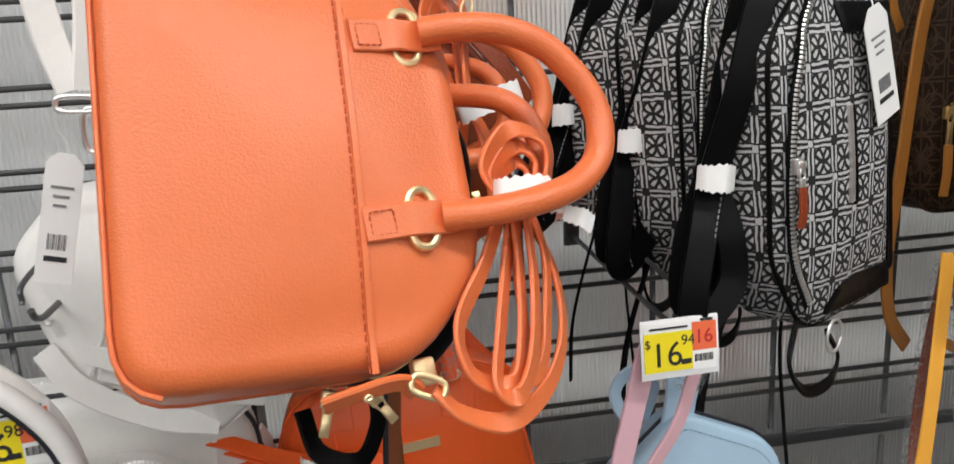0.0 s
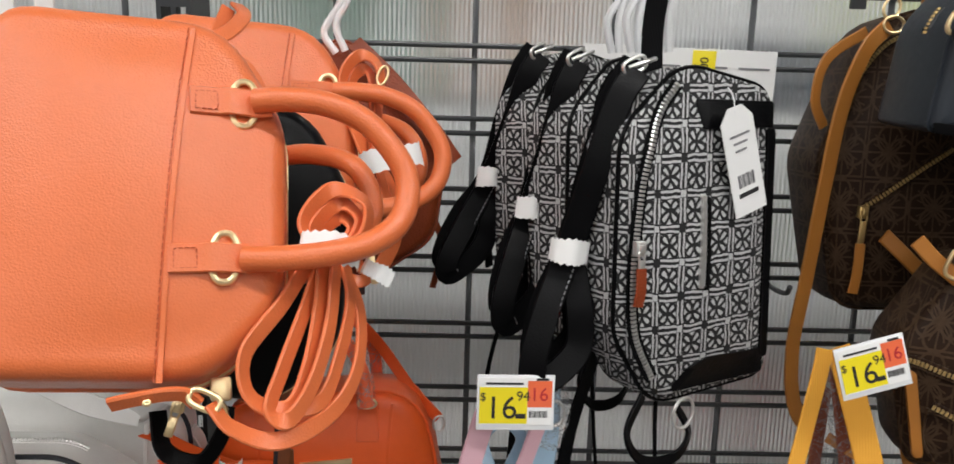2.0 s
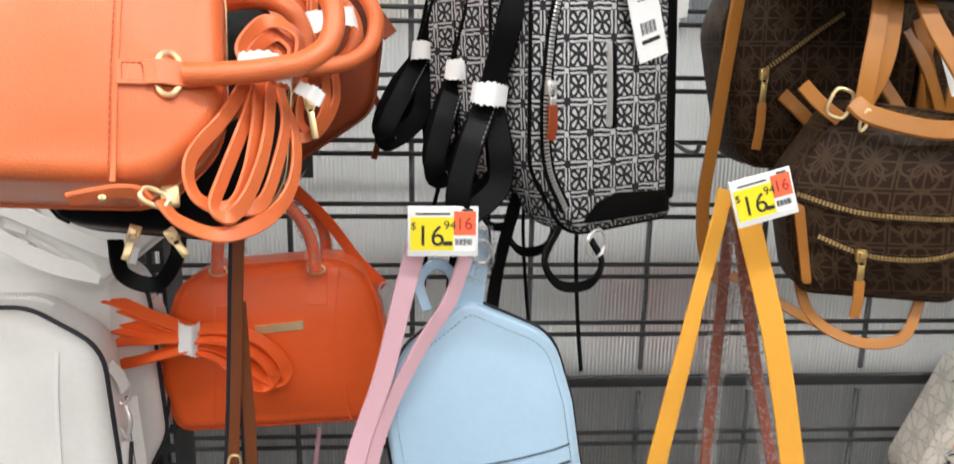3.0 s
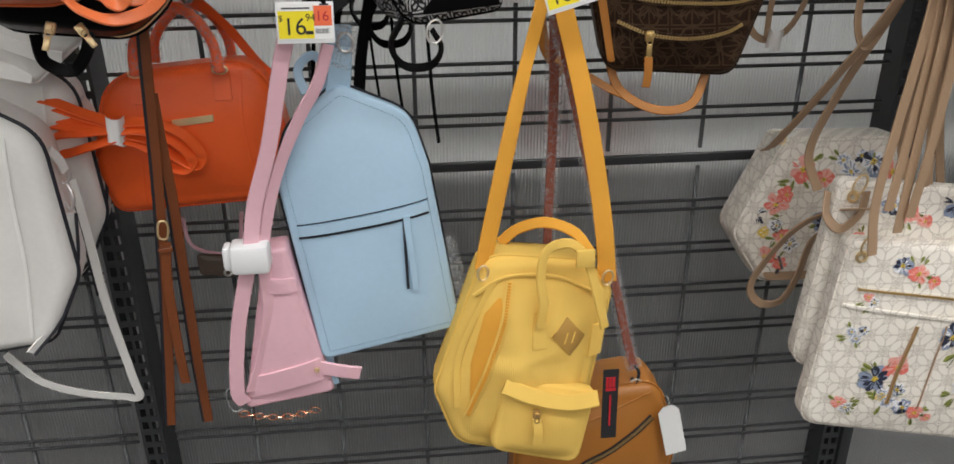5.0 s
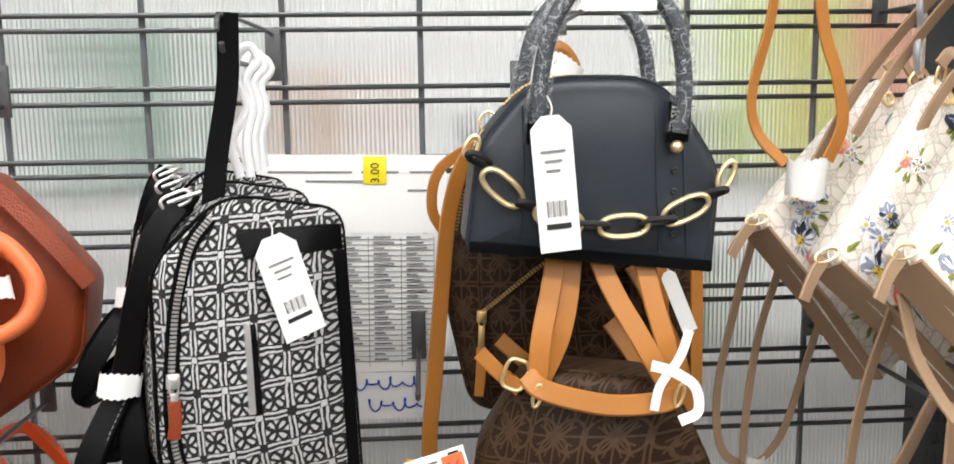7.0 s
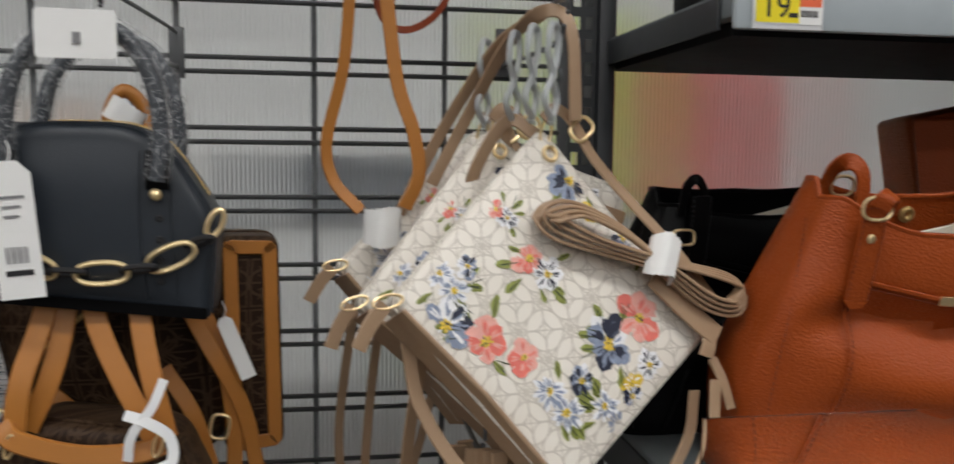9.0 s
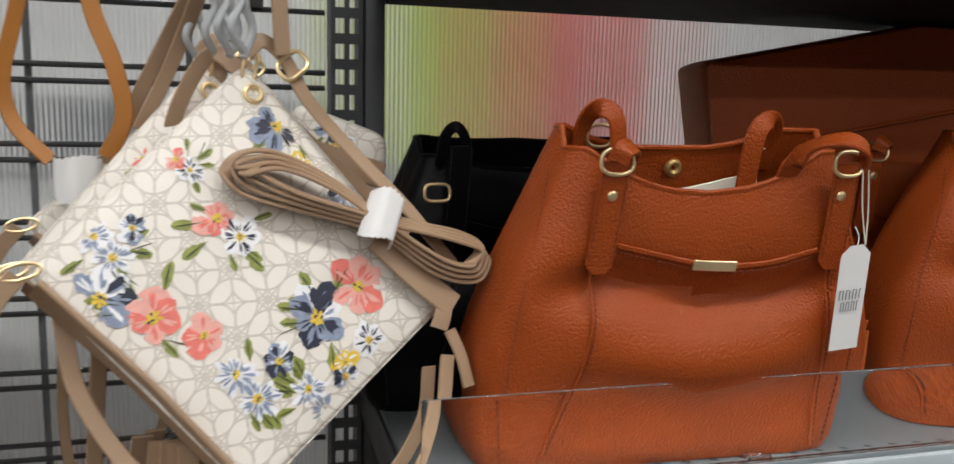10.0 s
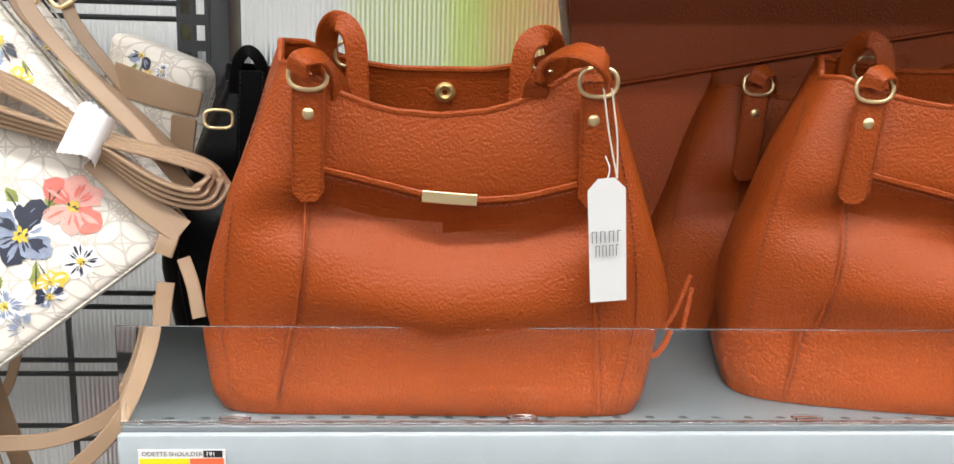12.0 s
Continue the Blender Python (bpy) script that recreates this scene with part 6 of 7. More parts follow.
# ---- floral bags ----
class Print:
    """Flowers printed on a bag: thin petals, leaves and hearts, gathered by colour."""

    def __init__(self, puff, seed):
        self.puff, self.rnd, self.sets = puff, random.Random(seed), {}

    def blob(self, colour, cx, cz, length, width, angle, layer, points=9):
        name, mat = colour
        bm = self.sets.setdefault(name, (bmesh.new(), mat))[0]
        ca, sa = math.cos(angle), math.sin(angle)
        mid = []
        for i in range(points * 2):
            t = i / points
            s = t if t <= 1 else 2 - t
            w = max(0.0, math.sin(math.pi * s ** 1.45)) ** 0.7 * width / 2 * (1 if t <= 1 else -1) * self.rnd.uniform(0.66, 1.2)
            l = s * length
            x, z = cx + l * ca - w * sa, cz + l * sa + w * ca
            if gauge(self.puff.inner, self.puff.c, x, z) > 0.985:
                return
            mid.append(self.puff.on(x, z, 0.0007 + 0.00016 * layer))
        c = self.puff.on(cx + length * 0.5 * ca, cz + length * 0.5 * sa, 0.0007 + 0.00016 * layer)
        vc = bm.verts.new(c)
        vs = [bm.verts.new(p) for p in mid]
        for i in range(len(vs)):
            bm.faces.new((vc, vs[i], vs[(i + 1) % len(vs)]))

    def flower(self, cx, cz, r, petal, shade, petals=6, heart=0.26):
        """Loose painted petals of two or three tones, with strokes and a heart."""
        R, r = self.rnd, r * 1.04
        a0 = R.uniform(0, 6.28)
        tones = {"denim_print": (C_DENIM, C_DENIM, C_INK, C_DAISY, C_DENIM), "coral_print": (C_CORAL, C_CORAL, C_BLUSH), "blush_print": (C_BLUSH, C_CORAL, C_BLUSH)}.get(petal[0], (petal,))
        for i in range(petals):
            a = a0 + 2 * math.pi * i / petals + R.uniform(-0.2, 0.2)
            k = r * R.uniform(0.7, 1.2)
            tone = R.choice(tones)
            self.blob(tone, cx, cz, k, k * (5.4 if petals > 7 else 4.9) / petals * R.uniform(0.8, 1.15), a, 1 + i % 3)
            for j in range(3):
                b = a + R.uniform(-0.25, 0.25)
                self.blob(shade if tone is petal else petal, cx + k * 0.25 * math.cos(b), cz + k * 0.25 * math.sin(b), k * R.uniform(0.3, 0.65), k * 0.09, b, 5, 5)
        if petal is C_DENIM:
            for i in range(4):
                a = a0 + R.uniform(-0.9, 0.9) + (3.1 if i == 3 else 0)
                self.blob(C_INK, cx + r * 0.2 * math.cos(a), cz + r * 0.2 * math.sin(a), r * R.uniform(0.45, 0.75), r * R.uniform(0.2, 0.4), a, 6, 7)
        for i in range(7):
            self.blob(("yellow_print", POLLEN), cx, cz, r * heart * R.uniform(0.7, 1.2), r * heart * 0.5, 2 * math.pi * i / 7, 7, 4)
        for i in range(3):
            self.blob(C_INK, cx + r * 0.1 * R.uniform(-1, 1), cz + r * 0.1 * R.uniform(-1, 1), r * 0.14, r * 0.07, R.uniform(0, 6.28), 9, 4)

    def leaf(self, cx, cz, length, angle):
        length *= self.rnd.uniform(0.8, 1.4)
        self.blob(("leaf_print", LEAF), cx, cz, length, length * 0.36, angle, 0)
        self.blob(("dark_leaf_print", LEAF_DARK), cx, cz, length * 0.95, length * 0.07, angle + 0.05, 4, 5)
        if self.rnd.random() < 0.4:
            self.blob(("dark_leaf_print", LEAF_DARK), cx, cz, length * 1.15, length * 0.06, angle + self.rnd.uniform(0.3, 0.6), 0, 5)

    def done(self, ob):
        for name, (bm, mat) in self.sets.items():
            tagged(part(name, bm, mat, ob), "printed flowers", "", "", "stuff")


LEAF_DARK = plain("dark_leaf_print", (0.05, 0.065, 0.02), 0.5, 0, 0.4, 180)
C_CORAL, C_BLUSH, C_DENIM, C_INK, C_DAISY = ("coral_print", CORAL), ("blush_print", BLUSH), ("denim_print", DENIM), ("dark_print", INKBLUE), ("white_print", DAISY)


def posy(pr, x, z, k=1.0, kind=0):
    """A cluster of flowers and leaves."""
    R = pr.rnd
    for i in range(7):
        a = R.uniform(0, 6.28)
        pr.leaf(x + 0.016 * k * math.cos(a), z + 0.016 * k * math.sin(a), 0.016 * k, a + R.uniform(-0.4, 0.4))
    if kind == 0:
        pr.flower(x - 0.026 * k, z + 0.013 * k, 0.020 * k, C_DENIM, C_DAISY, 8)
        pr.flower(x + 0.003 * k, z - 0.002 * k, 0.019 * k, C_CORAL, C_BLUSH, 6)
        pr.flower(x + 0.032 * k, z - 0.016 * k, 0.013 * k, C_CORAL, C_BLUSH, 5)
    elif kind == 1:
        pr.flower(x + 0.022 * k, z + 0.018 * k, 0.020 * k, C_BLUSH, C_CORAL, 6)
        pr.flower(x - 0.008 * k, z, 0.021 * k, C_DENIM, C_INK, 8)
        pr.flower(x + 0.026 * k, z - 0.018 * k, 0.012 * k, C_DAISY, C_INK, 8)
        pr.flower(x + 0.008 * k, z - 0.030 * k, 0.010 * k, ("yellow_print", POLLEN), C_DAISY, 6)
    elif kind == 2:
        pr.flower(x - 0.006 * k, z + 0.009 * k, 0.013 * k, C_DAISY, C_DENIM, 14)
        pr.flower(x + 0.006 * k, z - 0.008 * k, 0.015 * k, C_DAISY, C_DENIM, 14)
        pr.flower(x + 0.022 * k, z + 0.014 * k, 0.012 * k, C_DENIM, C_DAISY, 8)
    else:
        pr.flower(x - 0.007 * k, z + 0.007 * k, 0.014 * k, C_BLUSH, C_CORAL, 6)
        pr.flower(x + 0.007 * k, z - 0.006 * k, 0.014 * k, C_DAISY, C_INK, 8)


def floral_pouch(m, label, seed, full=True):
    """A flat square pouch hung by one corner."""
    ob = thing("crossbody_pouch", m, label, "handbag", "floral pouches")
    puff = Puff([(-0.155, 0.008, 0.010), (-0.004, 0.152, 0.010), (0.137, -0.036, 0.010), (-0.026, -0.156, 0.010)], 0.034, 0.007, 0.006, 0.0012, 2.4, seed)
    part("body", puff.mesh(), CREAM_CANVAS, ob)
    part("base_trim", sweep([Vector((-0.150, 0.012, -0.002)), Vector((-0.09, 0.010, -0.072)), Vector((-0.03, 0.012, -0.152))], band(0.036, 0.004), (-0.76, -0.2, -0.62)), TAUPE, ob, "taupe leather base")
    part("edge_piping", sweep(puff.rim(0.006, 0.0003), circle(0.0012, 6), (0, -1, 0), True), CREAM_CANVAS, ob)
    part("zip_tape", sweep([Vector((0.002, 0.017, 0.151)), Vector((0.136, 0.017, -0.028))], band(0.012, 0.0016), (0.83, 0, 0.55)), CREAM_CANVAS, ob)
    part("eyelet", hoop((-0.002, puff.y(-0.002, 0.127) - 0.0012, 0.127), 0.0060, 0.0060, 0.0019), GOLD, ob)
    part("strap_ring", hoop((-0.003, -0.001, 0.146), 0.005, 0.013, 0.0014, 10, 20), GOLD, ob)
    part("corner_ring", hoop((-0.158, 0.0, 0.008), 0.012, 0.005, 0.0012, -10), GOLD, ob)
    part("corner_tab", strap([(-0.160, 0.0, 0.006), (-0.172, 0.004, -0.008), (-0.182, 0.008, -0.026)], 0.013, 0.003, (0.3, -1, 0)), TAUPE, ob)
    part("side_strap", strap([(-0.006, -0.006, 0.156), (0.006, -0.010, 0.165), (0.022, -0.008, 0.152), (0.036, -0.010, 0.120), (0.066, -0.012, 0.080), (0.105, -0.012, 0.035), (0.140, -0.008, -0.010)], 0.012, 0.003, (0.2, -1, 0.2)), TAUPE, ob)
    part("strap_slide", hoop((0.026, -0.013, 0.146), 0.008, 0.012, 0.0018, 50, square=0.6), GOLD, ob)
    pr = Print(puff, int(seed) + 3)
    for x, z, k, kind in ((-0.086, -0.027, 1.0, 0), (0.036, -0.040, 1.05, 1), (-0.030, 0.028, 1.0, 3), (-0.027, -0.082, 1.0, 2), (0.022, -0.098, 0.95, 2), (0.020, 0.102, 0.9, 1), (0.080, 0.040, 0.8, 0), (-0.056, 0.074, 0.6, 3), (-0.110, 0.020, 0.8, 2)):
        posy(pr, x, z, k * 1.06, kind)
    pr.done(ob)
    if full:
        for i in range(4):
            d = 0.0036 * i
            part("rolled_strap", strap([(0.074, -0.020 - d, 0.034 - d), (0.040, -0.022 - d, 0.060 - d * 1.1), (0.004, -0.022 - d, 0.078 - d * 1.3), (-0.020, -0.020 - d, 0.078 - d * 1.6), (-0.030 + d * 1.6, -0.018 - d, 0.066), (-0.020 + d, -0.018 - d, 0.050 + d), (0.020, -0.020 - d, 0.036 + d * 0.8), (0.074, -0.020 - d, 0.020 + d * 0.6)],
                                       0.0110, 0.0032, (0.05, -0.35, 1)), TAUPE, ob)
            part("rolled_strap", strap([(0.074, -0.020 - d, 0.034 - d), (0.108, -0.022 - d, 0.022 - d * 0.8), (0.142, -0.020 - d, 0.014 - d), (0.160 - d * 0.6, -0.018 - d, 0.004 - d * 0.6), (0.164 - d * 1.6, -0.016 - d, -0.010), (0.152 - d, -0.016 - d, -0.024 + d), (0.118, -0.018 - d, -0.016 + d), (0.076, -0.020 - d, 0.018 + d * 0.6)],
                                       0.0110, 0.0032, (0.05, -0.35, 1)), TAUPE, ob)
        torn_wrap(ob, (0.074, -0.032, 0.026), 0.026, 0.036, 24, 0.014, None, 23)
        part("strap_end", strap([(0.076, -0.014, 0.014), (0.106, -0.014, -0.018), (0.134, -0.012, -0.042)], 0.020, 0.003), TAUPE, ob)
        part("end_tab", strap([(0.128, -0.010, -0.034), (0.124, -0.012, -0.048), (0.120, -0.01, -0.058)], 0.014, 0.003), TAUPE, ob)
        part("zip_tassel", strap([(0.134, 0.0, -0.060), (0.140, -0.002, -0.080), (0.144, -0.002, -0.105)], 0.010, 0.003), TAUPE, ob)
    return ob


floral_pouch(pose(1.342, 0.708, 1.410, -18, 0, 14), "cream floral pouch with taupe straps, hung by one corner", 61)
floral_pouch(pose(1.318, 0.780, 1.410, -14, -5, 14), "cream floral pouch hung behind another", 62, False)
floral_pouch(pose(1.302, 0.882, 1.408, -10, 2, 12), "cream floral pouch hung at the back", 63, False)
back_floral = thing("folded_pouch", pose(1.418, 0.895, 1.470, 0, 10, -8), "cream floral pouch with wide taupe band", "handbag", "floral pouches")
bf = Puff([(-0.060, 0.045, 0.012), (0.030, 0.030, 0.02), (0.040, -0.06, 0.01), (-0.060, -0.06, 0.01)], 0.04, 0.008, 0.006, 0.001)
part("body", bf.mesh(), CREAM_CANVAS, back_floral)
part("band", patch(bf, [(-0.050, -0.012, 0.003), (0.032, -0.018, 0.003), (0.034, 0.006, 0.003), (-0.050, 0.018, 0.003)], 0.002), TAUPE, back_floral)
part("band", patch(bf, [(0.012, -0.055, 0.003), (0.033, -0.055, 0.003), (0.032, -0.020, 0.003), (0.010, -0.018, 0.003)], 0.002), TAUPE, back_floral)
pr = Print(bf, 5)
posy(pr, -0.02, 0.028, 0.6, 1)
pr.done(back_floral)

for k, (x, y, z) in enumerate(((1.322, 0.715, 1.590), (1.312, 0.745, 1.592), (1.302, 0.775, 1.590), (1.285, 0.83, 1.590))):
    link = thing("hang_loop", pose(x, y, z, 0, 0, 50), "frosted plastic hang loop over the hook", "hang loop", "hang loops")
    part("loop", tube([(0.006, 0, -0.032), (-0.008, 0, -0.014), (0.004, 0, 0.006), (-0.004, 0, 0.024), (0.002, 0, 0.046), (0.014, 0, 0.044), (0.014, 0, 0.024), (0.006, 0, 0.004), (0.014, 0, -0.014), (0.004, 0, -0.034)], 0.0030, 6, sides=8), FROST, link)


def strap_fall(name, label, lines, material, w, face=(0.3, -1, 0)):
    ob = thing(name, pose(0, 0, 0), label, "strap")
    for pts in lines:
        part("strap_length", strap(pts, w, 0.0028, face, 8), material, ob)
    return ob


# taupe straps of the floral pouches
strap_fall("pouch_straps", "taupe leather pouch straps rising to the hook", [
    [(1.240, 0.850, 1.500), (1.270, 0.84, 1.56), (1.300, 0.80, 1.625), (1.322, 0.76, 1.652), (1.345, 0.74, 1.640), (1.352, 0.74, 1.56)],
    [(1.210, 0.870, 1.470), (1.250, 0.86, 1.55), (1.296, 0.82, 1.628), (1.330, 0.78, 1.655)],
    [(1.262, 0.800, 1.470), (1.275, 0.79, 1.52), (1.300, 0.78, 1.56), (1.322, 0.76, 1.548)]], TAUPE, 0.012)
strap_fall("pouch_straps", "taupe strap loops hanging below floral pouches", [
    [(1.172, 0.920, 1.390), (1.160, 0.93, 1.32), (1.150, 0.95, 1.22), (1.158, 0.955, 1.150), (1.190, 0.955, 1.130), (1.225, 0.955, 1.160), (1.250, 0.95, 1.25), (1.262, 0.93, 1.33)],
    [(1.195, 0.900, 1.370), (1.185, 0.93, 1.28), (1.178, 0.94, 1.18), (1.180, 0.945, 1.135)]], TAUPE, 0.010)
loop_wrap = thing("paper_wrap", pose(1.190, 0.94, 1.133), "white paper wrap round a taupe strap", "paper wrap")
torn_wrap(loop_wrap, (0, 0, 0), 0.020, 0.026, 6, 0.009, None, 33, "wrap")
strap_fall("pouch_straps", "taupe straps falling from the floral pouch base", [
    [(1.205, 0.70, 1.380), (1.215, 0.69, 1.330), (1.250, 0.68, 1.275), (1.290, 0.67, 1.255), (1.330, 0.665, 1.225), (1.352, 0.66, 1.19)],
    [(1.222, 0.74, 1.360), (1.212, 0.76, 1.28), (1.208, 0.77, 1.20), (1.225, 0.77, 1.16), (1.255, 0.77, 1.21), (1.275, 0.76, 1.27)],
    [(1.460, 0.72, 1.325), (1.455, 0.72, 1.28), (1.425, 0.715, 1.235), (1.380, 0.71, 1.215), (1.340, 0.70, 1.215)],
    [(1.470, 0.70, 1.340), (1.462, 0.69, 1.29), (1.430, 0.685, 1.23), (1.375, 0.68, 1.185), (1.310, 0.68, 1.165)]], TAUPE, 0.012, (0.4, -1, 0.3))

# taupe straps of the lower floral bags, spreading from one hook
strap_fall("bag_straps", "taupe leather straps spreading down from one hook", [
    [(1.262, 0.71, 1.285), (1.252, 0.70, 1.20), (1.235, 0.69, 1.08), (1.222, 0.68, 0.99), (1.226, 0.672, 0.925)],
    [(1.270, 0.71, 1.285), (1.264, 0.70, 1.18), (1.252, 0.69, 1.06), (1.240, 0.68, 0.98)],
    [(1.276, 0.705, 1.285), (1.272, 0.695, 1.18), (1.266, 0.69, 1.06), (1.258, 0.68, 0.95)],
    [(1.250, 0.72, 1.285), (1.232, 0.75, 1.20), (1.200, 0.80, 1.10), (1.172, 0.85, 1.015), (1.165, 0.87, 0.995)],
    [(1.282, 0.70, 1.285), (1.285, 0.69, 1.18), (1.280, 0.685, 1.06), (1.270, 0.68, 0.97)],
    [(1.300, 0.70, 1.270), (1.318, 0.70, 1.15), (1.340, 0.70, 1.05), (1.360, 0.69, 0.97)],
    [(1.310, 0.72, 1.270), (1.335, 0.72, 1.15), (1.365, 0.72, 1.04), (1.395, 0.71, 0.96)],
    [(1.290, 0.74, 1.270), (1.300, 0.76, 1.15), (1.305, 0.78, 1.04), (1.320, 0.78, 0.99), (1.300, 0.77, 0.965)],
    [(1.296, 0.73, 1.280), (1.308, 0.74, 1.18), (1.322, 0.75, 1.06), (1.334, 0.74, 0.95)],
    [(1.306, 0.75, 1.280), (1.326, 0.76, 1.18), (1.352, 0.78, 1.06), (1.374, 0.78, 0.97)],
    [(1.316, 0.70, 1.276), (1.346, 0.70, 1.16), (1.384, 0.70, 1.04), (1.420, 0.70, 0.94)],
    [(1.258, 0.73, 1.285), (1.244, 0.76, 1.20), (1.222, 0.80, 1.10), (1.204, 0.82, 1.01), (1.214, 0.80, 0.96)],
    [(1.286, 0.73, 1.330), (1.298, 0.76, 1.42), (1.300, 0.80, 1.50), (1.305, 0.82, 1.56)]], TAUPE, 0.015)
strap_fall("bag_straps", "taupe strap knotted and looping from the small floral bag", [
    [(1.235, 0.70, 0.975), (1.212, 0.76, 0.945), (1.188, 0.80, 0.90), (1.165, 0.83, 0.83), (1.160, 0.84, 0.79), (1.180, 0.84, 0.765), (1.205, 0.83, 0.775), (1.218, 0.82, 0.82), (1.222, 0.80, 0.89), (1.236, 0.74, 0.94)],
    [(1.205, 0.76, 0.975), (1.198, 0.74, 0.95), (1.214, 0.73, 0.935), (1.236, 0.73, 0.955), (1.240, 0.73, 0.985)]], TAUPE, 0.013)


def small_floral():
    ob = thing("handbag", pose(1.240, 0.885, 0.900, -4, 0, 0), "small cream floral satchel behind a larger bag", "handbag", "floral bags")
    puff = Puff([(-0.030, 0.100, 0.016), (0.150, 0.096, 0.016), (0.168, -0.02, 0.03), (0.130, -0.125, 0.016), (-0.045, -0.120, 0.016), (-0.096, -0.040, 0.03)], 0.08, 0.012, 0.010, 0.002, 2.4, 71)
    part("body", puff.mesh(), CREAM_CANVAS, ob)
    part("edge_piping", sweep(puff.rim(0.010, 0.0004), circle(0.0018, 6), (0, -1, 0), True), CREAM_CANVAS, ob)
    part("base", patch(puff, [(-0.038, -0.117, 0.004), (0.120, -0.119, 0.004), (0.124, -0.105, 0.004), (-0.048, -0.104, 0.004)], 0.002), TAUPE, ob)
    part("strap_ring", hoop((-0.040, 0.0, 0.105), 0.005, 0.010, 0.0013), GOLD, ob)
    pr = Print(puff, 19)
    for x, z, k, kind in ((-0.010, 0.060, 0.9, 0), (-0.060, -0.010, 0.7, 1), (0.05, -0.03, 1.0, 1), (0.13, 0.05, 0.9, 0), (-0.050, -0.075, 0.7, 0), (0.09, -0.08, 0.9, 2), (0.06, 0.06, 0.8, 2), (-0.055, 0.035, 0.7, 0), (-0.02, -0.05, 0.8, 3)):
        posy(pr, x, z, k * 1.25, kind)
    pr.done(ob)


def long_floral(m, label, seed, pockets=True):
    ob = thing("crossbody_bag", m, label, "handbag", "floral bags")
    puff = Puff([(-0.118, 0.034, 0.014), (0.150, 0.006, 0.014), (0.175, -0.285, 0.03), (-0.152, -0.230, 0.03)], 0.035, 0.008, 0.010, 0.002, 2.4, seed)
    part("body", puff.mesh(), CREAM_CANVAS, ob)
    part("edge_piping", sweep(puff.rim(0.007, 0.0004), circle(0.0014, 6), (0, -1, 0), True), CREAM_CANVAS, ob)
    part("eyelet", hoop((-0.105, -0.003, 0.014), 0.0062, 0.0062, 0.0020), GOLD, ob)
    part("strap_ring", hoop((-0.100, -0.006, 0.030), 0.008, 0.014, 0.0013, 20), GOLD, ob)
    if pockets:
        zipper(ob, puff.path([(-0.104, -0.030), (0.0, -0.044), (0.130, -0.064)], 0.0014), CREAM_CANVAS, BRASS, 0.009, 0.003)
        part("pocket_edge", sweep(puff.path([(-0.120, -0.052), (0.0, -0.072), (0.14, -0.094)], 0.0018), band(0.005, 0.003)), CREAM_CANVAS, ob)
        zipper(ob, puff.path([(-0.02, -0.083), (-0.032, -0.14), (-0.040, -0.20)], 0.0014), TAUPE, BRASS, 0.006, 0.0028)
        part("pocket_seam", sweep(puff.path([(0.020, -0.085), (0.012, -0.15), (0.004, -0.21)], 0.001), circle(0.0012, 6)), TAUPE, ob)
        part("slider_ring", hoop((0.055, -0.014, -0.060), 0.011, 0.011, 0.0035), PLASTIC, ob)
    pr = Print(puff, int(seed) + 9)
    for x, z, k, kind in ((0.045, 0.000, 1.0, 1), (-0.085, -0.045, 0.6, 3), (0.060, -0.115, 1.15, 0), (-0.055, -0.160, 1.0, 1), (-0.045, -0.190, 0.8, 2), (0.060, -0.185, 0.9, 2), (-0.100, -0.095, 0.6, 2), (0.115, -0.04, 0.9, 1), (0.12, -0.15, 0.9, 0), (-0.10, -0.20, 0.7, 3), (0.0, -0.215, 0.7, 0), (-0.03, -0.01, 0.8, 0), (0.10, -0.10, 0.8, 3)):
        posy(pr, x, z, k * 0.95, kind)
    pr.done(ob)


small_floral()
long_floral(pose(1.330, 0.688, 0.900, -4, 0, -2), "cream floral crossbody bag with zipped pockets", 81)
long_floral(pose(1.332, 0.735, 0.962, -4, 0, -2), "cream floral crossbody bag behind another", 82, False)

# saddle strap loop from a bag above, with its white wrap
sienna = thing("hanging_strap", pose(1.176, 0.852, 1.502), "saddle brown strap loop with a white paper wrap", "strap")
part("band", strap([(-0.012, 0, 0.27), (-0.013, 0, 0.199), (-0.020, 0, 0.11), (-0.036, 0, 0.040), (-0.030, 0, 0.002), (-0.004, -0.004, -0.028)], 0.012, 0.0028, (0.5, -1, 0)), SADDLE, sienna)
part("band", strap([(0.012, 0, 0.27), (0.018, 0, 0.199), (0.030, 0, 0.10), (0.046, 0, 0.05), (0.052, 0, 0.008), (0.038, -0.003, -0.025)], 0.014, 0.0028, (0.3, -1, 0)), SADDLE, sienna)
part("band", strap([(0.015, 0.02, 0.27), (0.008, 0.02, 0.20), (0.020, 0.02, 0.155), (0.050, 0.02, 0.150), (0.080, 0.02, 0.18), (0.09, 0.02, 0.25)], 0.007, 0.0024, (0.4, -1, 0)), RUST, sienna)
torn_wrap(sienna, (0.016, -0.006, -0.042), 0.036, 0.036, 2, 0.016, None, 40)
rust_top = thing("handbag", pose(1.262, 0.86, 1.735), "rust brown leather bag hanging above", "handbag")
